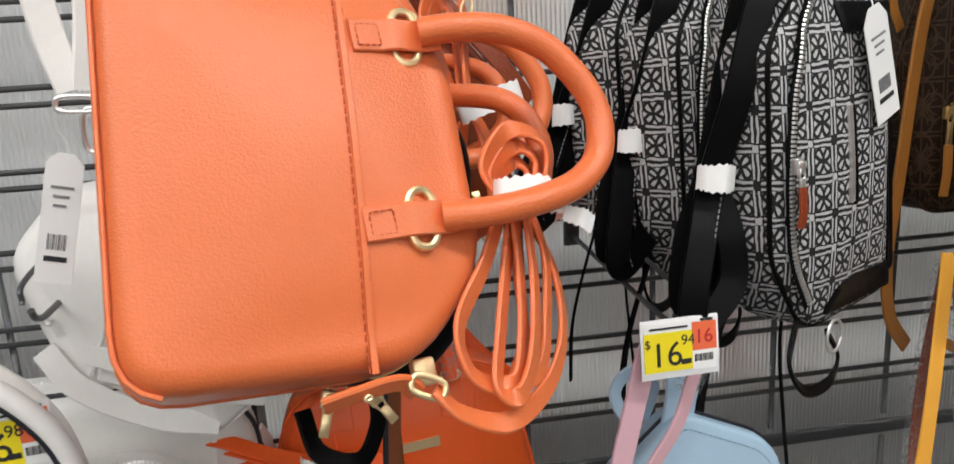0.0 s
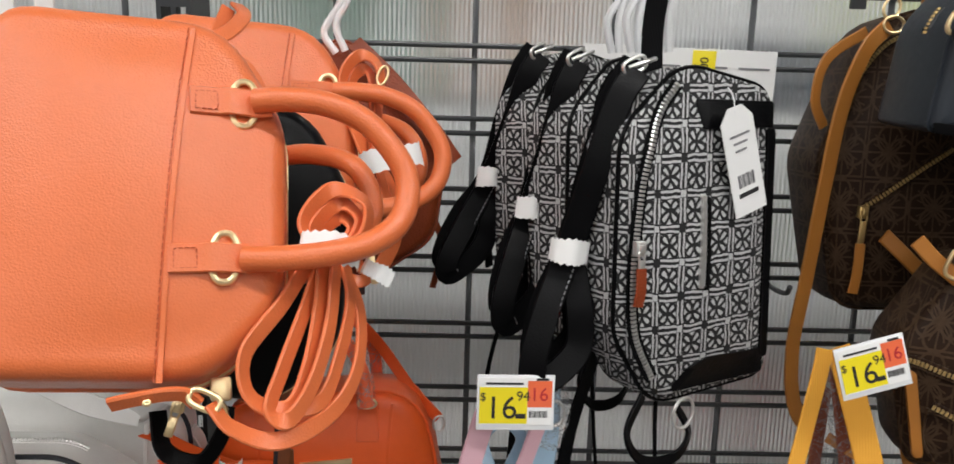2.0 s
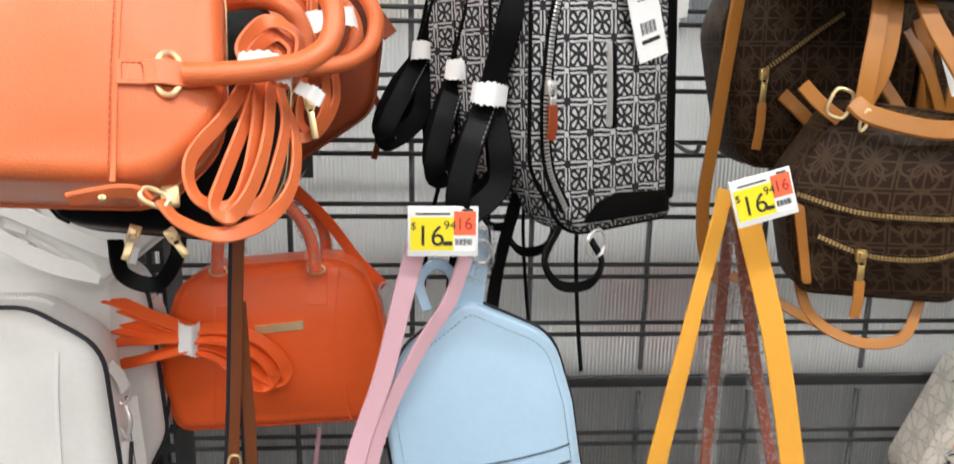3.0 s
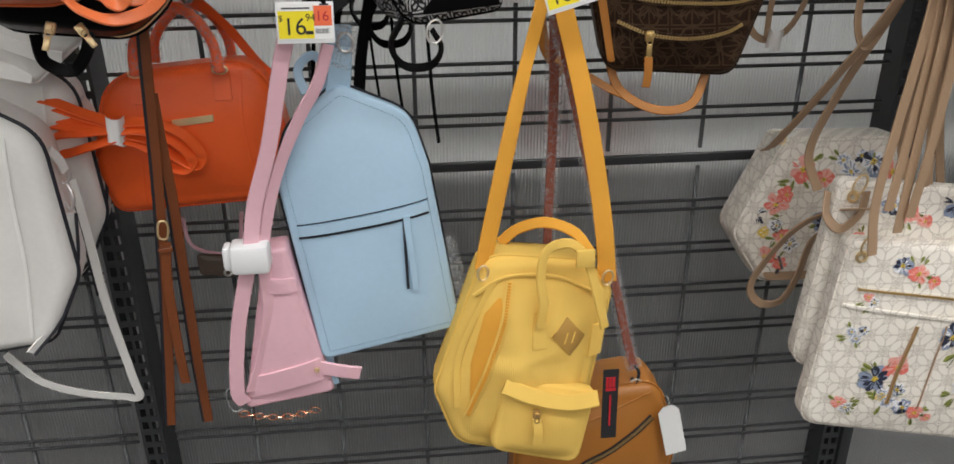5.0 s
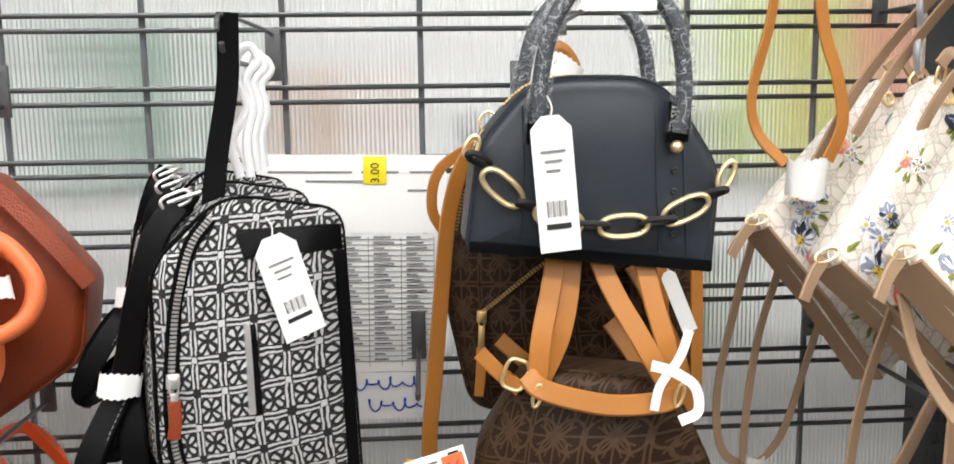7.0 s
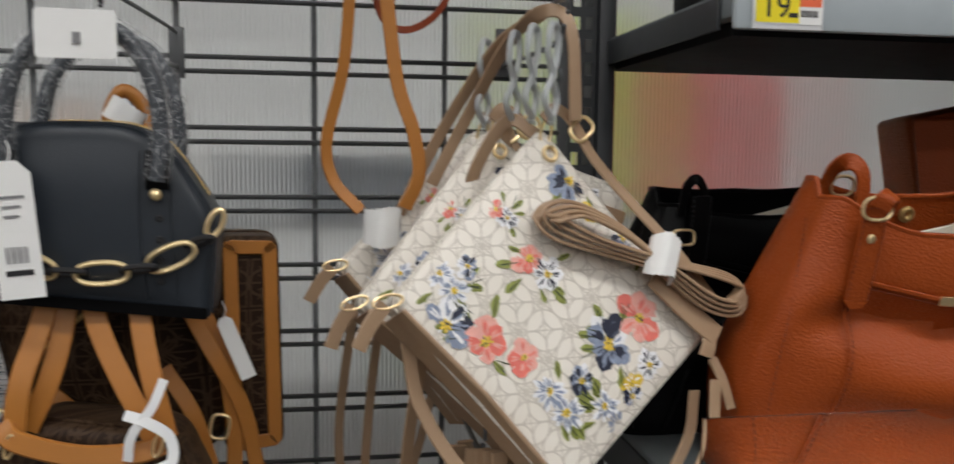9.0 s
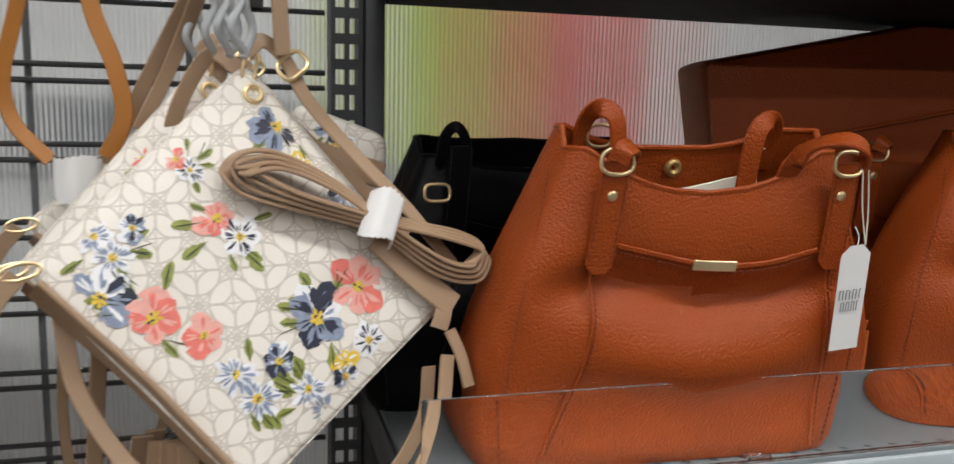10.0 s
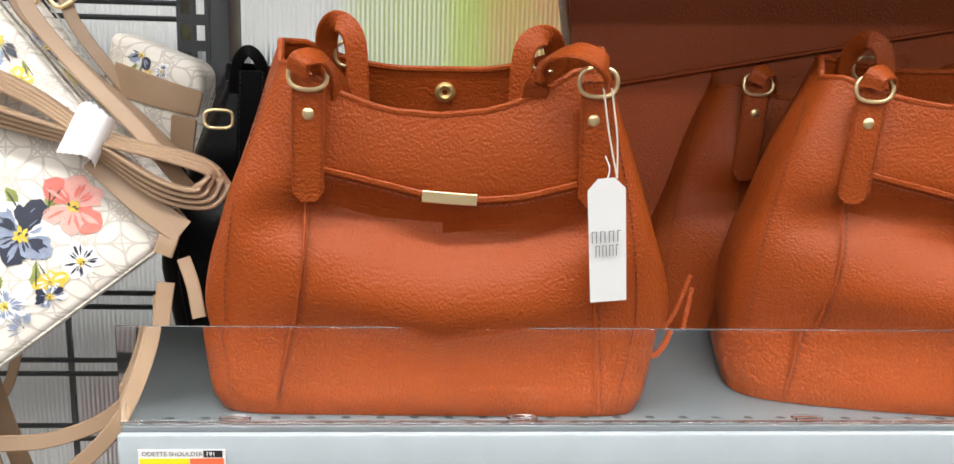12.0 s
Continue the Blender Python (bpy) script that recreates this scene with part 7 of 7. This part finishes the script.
part("body", Puff([(-0.05, 0.06, 0.02), (0.07, 0.06, 0.02), (0.06, -0.035, 0.02), (-0.03, -0.040, 0.02)], 0.05, 0.01, 0.006).mesh(), RUST, rust_top)
part("buckle", hoop((-0.034, -0.008, -0.028), 0.004, 0.009, 0.0014), GOLD, rust_top)


# ---- leather totes on the shelf ----
def tote(m, material, label, seed, sag=0.032, thread=None, tag=False, clasp=False, lean_out=0.2, tall=0.118, ringed=True):
    """Slouchy open tote: full base, narrow top that dips in front, ringed tabs, slip pocket, short handles."""
    ob = thing("tote_bag", m, label, "handbag", "leather totes")
    low, n, rows = -0.136, 72, 26

    def shell(inner):
        bm = bmesh.new()
        rings = []
        for j in range(rows + 1):
            v = j / rows
            a = 0.162 + 0.013 * math.sin(min(1, v / 0.55) * math.pi * 0.60) - 0.096 * max(0, v - 0.32) ** 1.2
            b = 0.058 + 0.012 * math.sin(v * math.pi) - 0.020 * v
            if v < 0.03:
                a, b = a - 0.004 * (1 - v / 0.03), b - 0.004 * (1 - v / 0.03)
            row = []
            for i in range(n):
                t = 2 * math.pi * i / n
                ct, st = math.cos(t), math.sin(t)
                sq = 0.34 + 0.2 * v
                x = 0.005 + math.copysign(abs(ct) ** sq, ct) * (a - inner)
                y = math.copysign(abs(st) ** sq, st) * (b - inner)
                u = min(1, abs(x) / 0.095)
                dip = sag * (1 - u ** 2.2) * (0.72 if y > 0 else 1.0)
                top = tall - dip + (0.022 if y > 0 else 0.0) * (1 - 0.3 * u)
                z = low + (top - low) * v
                f = noise.noise((x * 10 + seed, y * 9, z * 9)) * 0.009 + noise.noise((x * 24, seed, z * 18)) * 0.0038
                mid = (1 - (x / 0.14) ** 2) if abs(x) < 0.14 and y < 0 else 0
                droop = 0.10 * abs(x) + 0.008 * math.sin(x * 30 + seed)
                fold = (0.026 * math.exp(-((z - 0.004 - droop) / 0.018) ** 2) - 0.016 * math.exp(-((z + 0.052 - droop) / 0.026) ** 2)) * mid
                fold += 0.0035 * math.sin(70 * z + 34 * x * (1 if x > 0 else -1) + seed) * math.exp(-((z - 0.008) / 0.030) ** 2) * mid
                k = math.sin(math.pi * min(1, v * 1.05)) ** 0.5
                row.append(bm.verts.new((x + 0.4 * f * k, 0.062 + y + (f + fold) * k * (1 if y < 0 else 0.4), z)))
            rings.append(row)
        for p, q in zip(rings, rings[1:]):
            for i in range(n):
                bm.faces.new((p[i], p[(i + 1) % n], q[(i + 1) % n], q[i]))
        bm.faces.new(rings[0])
        rim = [v.co.copy() for v in rings[-1]]
        grid_pts = [[v.co.copy() for v in r] for r in rings]
        return bm, rim, grid_pts

    bm, rim, pts = shell(0.0)
    part("body", bm, material, ob)
    lin, rim_in, _ = shell(0.003)
    part("facing", lin, material, ob)
    part("lining", strap([(-0.02, 0.090, 0.052), (0.03, 0.092, 0.060), (0.085, 0.086, 0.074)], 0.05, 0.004, (0, -1, 0.2)), LINING, ob, "cream cloth lining")
    part("rim_binding", sweep([(p + q) / 2 for p, q in zip(rim, rim_in)], band(0.005, 0.005), (0, 0, 1), True), material, ob)

    def face_y(x, z):
        best, y = 9.0, 0.0
        for r in pts:
            for p in r:
                if p.y < 0.062:
                    d = (p.x - x) ** 2 + (p.z - z) ** 2
                    if d < best:
                        best, y = d, p.y
        return y

    def over(line, out=0.001, k=6):
        res = [Vector((p.x, face_y(p.x, p.z) - out, p.z)) for p in smooth_line([(x, 0, z) for x, z in line], k)]
        for _ in range(3):
            for i in range(1, len(res) - 1):
                res[i].y = (res[i - 1].y + 2 * res[i].y + res[i + 1].y) / 4
        return res

    pocket = over([(-0.078, 0.049), (-0.04, 0.040), (0.010, 0.030), (0.055, 0.031), (0.098, 0.042)], 0.0015)
    part("pocket_edge", sweep(pocket, band(0.0045, 0.003)), material, ob)
    part("pocket_stitching", stitches([p + Vector((0, -0.0010, -0.0048)) for p in pocket]), thread, ob)
    for x, xb in ((-0.088, -0.112), (0.111, 0.128)):
        line = over([(x, 0.030), (x * 1.03, -0.03), (xb, -0.131)], 0.0028)
        part("panel_seam", sweep(line, band(0.002, 0.0016)), material, ob)
        part("seam_stitching", stitches([p + Vector((0.003, -0.0006, 0)) for p in line]), thread, ob)
    for sx in (-1, 1):
        line = over([(sx * 0.118, 0.100), (sx * 0.138, 0.02), (sx * 0.148, -0.06), (sx * 0.142, -0.130)], 0.0014)
        part("side_stitching", stitches(line), thread, ob)
    part("name_plate", sweep(over([(-0.0075, 0.0315), (0.010, 0.030), (0.030, 0.0290)], 0.0032), band(0.0085, 0.0020)), GOLD, ob, "pale gold bar")
    for x, lean in ((-0.081, -0.004), (0.106, 0.004)):
        y0 = min(face_y(x + dx, 0.035 + 0.015 * i) for i in range(5) for dx in (-0.01, 0.01)) - 0.003
        tab = [Vector((x + lean * (1 - i / 8), y0 - 0.0012 * math.sin(i * 0.4), 0.033 + 0.0098 * i)) for i in range(9)]
        tip = card([(x + lean - 0.011, 0.033, 0.001), (x + lean - 0.005, 0.026, 0.003), (x + lean + 0.005, 0.026, 0.003), (x + lean + 0.011, 0.033, 0.001)], 0.0032, y0 - 0.0016)
        part("tab_tip", tip, material, ob)
        part("handle_tab", sweep(tab, band(0.022, 0.0032)), material, ob)
        edge = [p + Vector((0.0092, -0.0018, 0)) for p in tab] + [p + Vector((-0.0092, -0.0018, 0)) for p in tab[::-1]]
        part("tab_stitching", stitches(edge), thread, ob)
        y = y0 + 0.004
        if not ringed:
            continue
        part("handle_ring", hoop((x, y - 0.006, 0.111), 0.0125, 0.0095, 0.0016, 0, -10, square=0.8), GOLD, ob)
        rivet = bmesh.new()
        bmesh.ops.create_uvsphere(rivet, u_segments=12, v_segments=8, radius=0.0042, matrix=Matrix.Translation((x - 0.001, y0 - 0.0022, 0.086)) @ Matrix.Diagonal((1, 0.5, 1, 1)))
        part("rivet", rivet, GOLD, ob)
    if ringed:
        part("handle_loop", strap([(-0.086, -0.003, 0.112), (-0.082, -0.004, 0.121), (-0.070, 0.008, 0.120), (-0.062, 0.030, 0.095), (-0.055, 0.045, 0.05)], 0.016, 0.0032, (0, -0.7, 0.7)), material, ob)
        part("handle_loop", strap([(0.110, -0.003, 0.112), (0.104, -0.010, 0.124), (0.086, -0.004, 0.130), (0.070, 0.016, 0.118), (0.064, 0.040, 0.07)], 0.018, 0.0034, (0.1, -0.6, 0.8)), material, ob)
        part("handle_loop", strap([(-0.078, 0.098, 0.100), (-0.080, 0.088, 0.136), (-0.070, 0.078, 0.148), (-0.058, 0.072, 0.135), (-0.056, 0.07, 0.09)], 0.016, 0.0032, (0.3, -1, 0.2)), material, ob)
        part("handle_loop", strap([(0.088, 0.098, 0.100), (0.086, 0.086, 0.132), (0.076, 0.076, 0.142), (0.062, 0.070, 0.130), (0.060, 0.07, 0.08)], 0.016, 0.0032, (-0.3, -1, 0.2)), material, ob)
        for x in (-0.064, 0.080):
            part("back_ring", hoop((x, 0.092, 0.126), 0.011, 0.009, 0.0015, 0, 0, square=0.8), GOLD, ob)
    if clasp:
        part("clasp", hoop((0.006, 0.096, 0.100), 0.0048, 0.0048, 0.0030), BRASS, ob, "round magnetic clasp")
    if tag:
        t = hang_tag(ob, 0.113, -0.014, 0.050, 0.025, 0.088, -6, False)
        for zt, wide in ((0.0120, 0.0200), (0.0020, 0.0160)):
            bm = bmesh.new()
            for q in range(7):
                xq = -wide / 2 + wide * q / 7
                box(xq, xq + wide * 0.03, -0.0004, 0, -0.0040, 0.0040, 0, bm)
                if q % 2 == 0:
                    box(xq, xq + wide * 0.11, -0.0004, 0, 0.0035, 0.0040, 0, bm)
            bmesh.ops.transform(bm, matrix=pose(0.1165 if zt > 0.01 else 0.1180, -0.0150, zt - 0.002, 0, -6, 0), verts=bm.verts)
            tagged(part("tag_print", bm, GREY_INK, t), "", "", "", "stuff")
        part("tag_string", tube([(0.120, -0.014, 0.050), (0.118, -0.010, 0.078), (0.112, -0.008, 0.108)], 0.0006, sides=6), LINING, ob)
        part("tag_string", tube([(0.120, -0.014, 0.050), (0.113, -0.010, 0.078), (0.107, -0.008, 0.108)], 0.0006, sides=6), LINING, ob)
    # the bag slouches forward over the fence
    shear = Matrix.Identity(4)
    shear[1][2], shear[1][3] = -lean_out, lean_out * low
    for piece in ob.children_recursive:
        piece.data.transform(shear)
    return ob


SHELF_TOP = 1.3795
tote(pose(1.662, 0.690, SHELF_TOP, 0, 0, -2), COGNAC, "cognac leather tote with white paper tag on the shelf", 3.0, 0.032, STITCH_C, True, True)
tote(pose(2.060, 0.695, SHELF_TOP, 0, 0, -13), COGNAC, "cognac leather tote standing beside another", 9.0, 0.020, STITCH_C, lean_out=0.12)
tote(pose(2.026, 0.822, SHELF_TOP - 0.0, 0, 0, -6), COGNAC, "cognac leather tote pushed behind two others", 15.0, 0.012, STITCH_C, lean_out=0.05, tall=0.108)
black_tote = tote(pose(1.590, 0.835, SHELF_TOP - 0.0, 0, 0, 4), BLACK, "black leather tote standing behind a brown one", 21.0, 0.012, INK, lean_out=0.05, tall=0.100, ringed=False)
part("grab_loop", strap([(-0.098, 0.010, 0.092), (-0.094, 0.008, 0.118), (-0.084, 0.006, 0.128), (-0.074, 0.008, 0.116), (-0.072, 0.010, 0.092)], 0.010, 0.003, (0.2, -1, 0.2)), BLACK, black_tote)
part("side_ring", hoop((-0.107, -0.016, 0.0715), 0.0115, 0.0075, 0.0014, 0, -4, square=0.6), GOLD, black_tote)
part("wrist_loop", strap([(0.0, 0, 0), (-0.012, -0.004, -0.03), (-0.030, -0.01, -0.055), (-0.024, -0.012, -0.066), (-0.008, -0.008, -0.05), (0.002, 0, -0.01)], 0.004, 0.002), COGNAC, tagged(thing("wrist_strap", pose(1.862, 0.72, 1.345), "thin brown leather loop between the totes", "strap"), "thin brown leather loop between the totes"))

flap_bag = thing("briefcase", pose(2.036, 0.878, 1.500, -4, -11, -2), "large cognac brown leather flap bag leaning on the back panel", "handbag")
flap_puff = Puff([(-0.235, 0.125, 0.010), (0.024, 0.125, 0.02), (0.34, 0.062, 0.012), (0.34, -0.265, 0.02), (-0.250, -0.20, 0.02)], 0.07, 0.010, 0.004, 0.002, 3.0, 91)
part("body", flap_puff.mesh(), COGNAC, flap_bag)
part("flap", patch(flap_puff, [(-0.240, 0.027, 0.006), (0.336, 0.022, 0.006), (0.336, 0.060, 0.006), (0.022, 0.122, 0.02), (-0.232, 0.122, 0.006)], 0.005), COGNAC, flap_bag)
part("flap_edge", sweep(flap_puff.path([(-0.238, 0.026), (0.0, 0.024), (0.334, 0.021)], 0.006), circle(0.0020, 6)), COGNAC, flap_bag)


# ---- white bags ----
def white_bag(m, label, seed):
    ob = thing("satchel", m, label, "handbag", "white satchels")
    puff = Puff([(-0.140, 0.100, 0.04), (0.060, 0.090, 0.05), (0.118, 0.050, 0.05), (0.128, -0.120, 0.05), (0.085, -0.205, 0.03), (-0.140, -0.215, 0.03)], 0.085, 0.018, 0.012, 0.0016, 2.6, seed)
    part("body", puff.mesh(), WHITE, ob)
    part("edge_piping", sweep(puff.rim(0.014, 0.0006), circle(0.0024, 8), (0, -1, 0), True), EDGE, ob, "black painted edge")
    part("panel_seam", sweep(puff.path([(0.084, 0.052), (0.080, -0.02), (0.078, -0.10), (0.066, -0.190)], 0.0006), band(0.004, 0.0014)), WHITE, ob)
    zipper(ob, [p + Vector((0, 0, 0.001)) for p in puff.rim(0.045, 0.001) if p.z > 0.06 and p.x < 0.08][::-1] or [Vector((0, 0, 0)), Vector((0.1, 0, 0))], WHITE, SILVER, 0.010, 0.003, (0, 0, 1))
    part("strap_ring", hoop((0.128, 0.04, -0.005), 0.006, 0.011, 0.0015, 15), SILVER, ob)
    part("snap_hook", tube([(0.130, 0.035, -0.015), (0.134, 0.03, -0.030), (0.130, 0.03, -0.045), (0.124, 0.03, -0.035)], 0.0022), SILVER, ob)
    part("side_tab", strap([(0.122, 0.02, 0.030), (0.128, 0.03, 0.015), (0.130, 0.035, 0.000)], 0.012, 0.003, (1, -0.6, 0)), WHITE, ob)
    part("shoulder_strap", strap([(0.130, 0.03, -0.05), (0.122, 0.02, -0.11), (0.098, 0.01, -0.17), (0.060, 0.0, -0.21)], 0.012, 0.003, (0.7, -0.7, 0)), WHITE, ob)
    part("strap_edge", strap([(0.134, 0.028, -0.05), (0.127, 0.018, -0.11), (0.103, 0.008, -0.17), (0.064, -0.002, -0.213)], 0.003, 0.004, (0.7, -0.7, 0)), EDGE, ob)
    return ob


white_bag(pose(0.146, 0.712, 1.045, -3, 0, 8), "white leather satchel with black painted edges", 101)
white_bag(pose(0.150, 0.830, 1.070, -3, 0, 10), "white leather satchel hung behind another", 102)
white_strap = strap_fall("hanging_strap", "white leather strap with dark edge looping down", [
    [(0.262, 0.80, 1.02), (0.266, 0.80, 0.95), (0.270, 0.80, 0.85), (0.284, 0.80, 0.73), (0.287, 0.80, 0.700), (0.265, 0.80, 0.702), (0.215, 0.80, 0.712), (0.165, 0.80, 0.735), (0.13, 0.80, 0.78)]], WHITE, 0.011)
part("strap_edge", strap([(0.257, 0.799, 1.02), (0.260, 0.799, 0.95), (0.263, 0.799, 0.86)], 0.004, 0.003), EDGE, white_strap)

white_arm = thing("handbag", pose(0.150, 0.690, 1.184, 0, 0, 0), "white handbag with thick rolled handle and black edge", "handbag")
for dx, dy in ((0, 0), (-0.012, 0.03)):
    arc = [(-0.10 + dx, dy, 0.040), (-0.060 + dx, dy, 0.062), (-0.020 + dx, dy, 0.055), (0.012 + dx, dy, 0.022), (0.026 + dx, dy, -0.020), (0.030 + dx, dy, -0.070)]
    part("handle", tube(arc, 0.0075, 8, sides=12), WHITE, white_arm)
    part("handle_edge", sweep([p + Vector((-0.004, -0.0066, -0.003)) for p in smooth_line(arc, 8)], circle(0.0018, 6)), EDGE, white_arm)
CREAM_AT = pose(0.176, 0.790, 1.245, -4, -12, 6)
cream_bag = thing("handbag", CREAM_AT, "off-white rounded handbag with a buckled belt", "handbag")
cream_puff = Puff([(-0.050, 0.060, 0.04), (0.0, 0.095, 0.05), (0.09, 0.080, 0.04), (0.10, -0.060, 0.03), (-0.040, -0.060, 0.03)], 0.09, 0.016, 0.014, 0.0015, 2.4, 111)
part("body", cream_puff.mesh(), WHITE, cream_bag)
part("belt", sweep(cream_puff.path([(-0.010, -0.050), (0.020, -0.010), (0.050, 0.030), (0.078, 0.060)], 0.002), band(0.022, 0.004)), WHITE, cream_bag)
part("belt_edge", sweep(cream_puff.path([(-0.022, -0.040), (0.008, 0.002), (0.038, 0.042), (0.062, 0.070)], 0.001), circle(0.0014, 6)), WHITE, cream_bag)
into_cream = CREAM_AT.inverted()
for pts, wide in (([(0.176, 0.745, 1.60), (0.180, 0.742, 1.52), (0.188, 0.738, 1.45), (0.198, 0.735, 1.412)], 0.020), ([(0.206, 0.752, 1.60), (0.211, 0.750, 1.52), (0.210, 0.745, 1.46), (0.203, 0.738, 1.412)], 0.014)):
    part("long_strap", strap([into_cream @ Vector(p) for p in pts], wide, 0.004, (0.5, -1, 0)), WHITE, cream_bag)
at = into_cream @ Vector((0.200, 0.730, 1.404))
part("strap_buckle", hoop(at, 0.012, 0.005, 0.0018, 16, square=0.6), SILVER, cream_bag)
part("snap_hook", hoop(at + Vector((0.004, 0, -0.018)), 0.006, 0.014, 0.0017, 14, square=0.8), SILVER, cream_bag)
at = into_cream @ Vector((0.195, 0.712, 1.376))
hang_tag(cream_bag, at.x, at.y, at.z, 0.022, 0.082, 26)
part("pocket_ridge", sweep(cream_puff.path([(0.085, 0.040), (0.050, 0.034), (0.028, 0.010), (0.036, -0.020), (0.07, -0.03)], 0.0008), circle(0.0018, 6)), WHITE, cream_bag)
part("stud", hoop((-0.034, -0.006, 0.010), 0.0025, 0.0025, 0.0018), SILVER, cream_bag)
part("belt_tail", strap([(-0.045, -0.004, -0.010), (-0.030, -0.010, -0.045), (0.010, -0.008, -0.085), (0.050, 0.0, -0.11)], 0.018, 0.003, (0.3, -1, 0.3)), WHITE, cream_bag)
white_flap = thing("handbag", pose(0.245, 0.790, 1.190, -2, 0, 4), "white leather bag hanging between satchels", "handbag")
flap_body = Puff([(-0.085, 0.060, 0.012), (0.045, 0.052, 0.014), (0.072, 0.004, 0.014), (0.004, -0.050, 0.006), (-0.085, 0.010, 0.012)], 0.05, 0.008, 0.006, 0.0012)
part("body", flap_body.mesh(), WHITE, white_flap)
part("edge_piping", sweep(flap_body.rim(0.006, 0.0004), circle(0.0015, 6), (0, -1, 0), True), WHITE, white_flap)
part("fold_strap", strap([(-0.080, -0.006, 0.030), (-0.040, -0.010, 0.012), (0.010, -0.010, -0.012), (0.040, -0.006, -0.022)], 0.016, 0.003), WHITE, white_flap)

# added black form that hides the bright panel above the upper shelf
top_bag = thing("handbag", pose(1.70, 0.73, 1.80), "black bag form added to fill the dark above the upper shelf", "handbag")
part("body", Puff([(-0.20, 0.14, 0.03), (0.22, 0.14, 0.03), (0.23, -0.137, 0.02), (-0.21, -0.137, 0.02)], 0.16, 0.02, 0.01, 0.002).mesh(), BLACK, top_bag)
part("handle", tube([(-0.10, 0.05, 0.13), (-0.06, 0.05, 0.20), (0.06, 0.05, 0.20), (0.10, 0.05, 0.13)], 0.007), BLACK, top_bag)
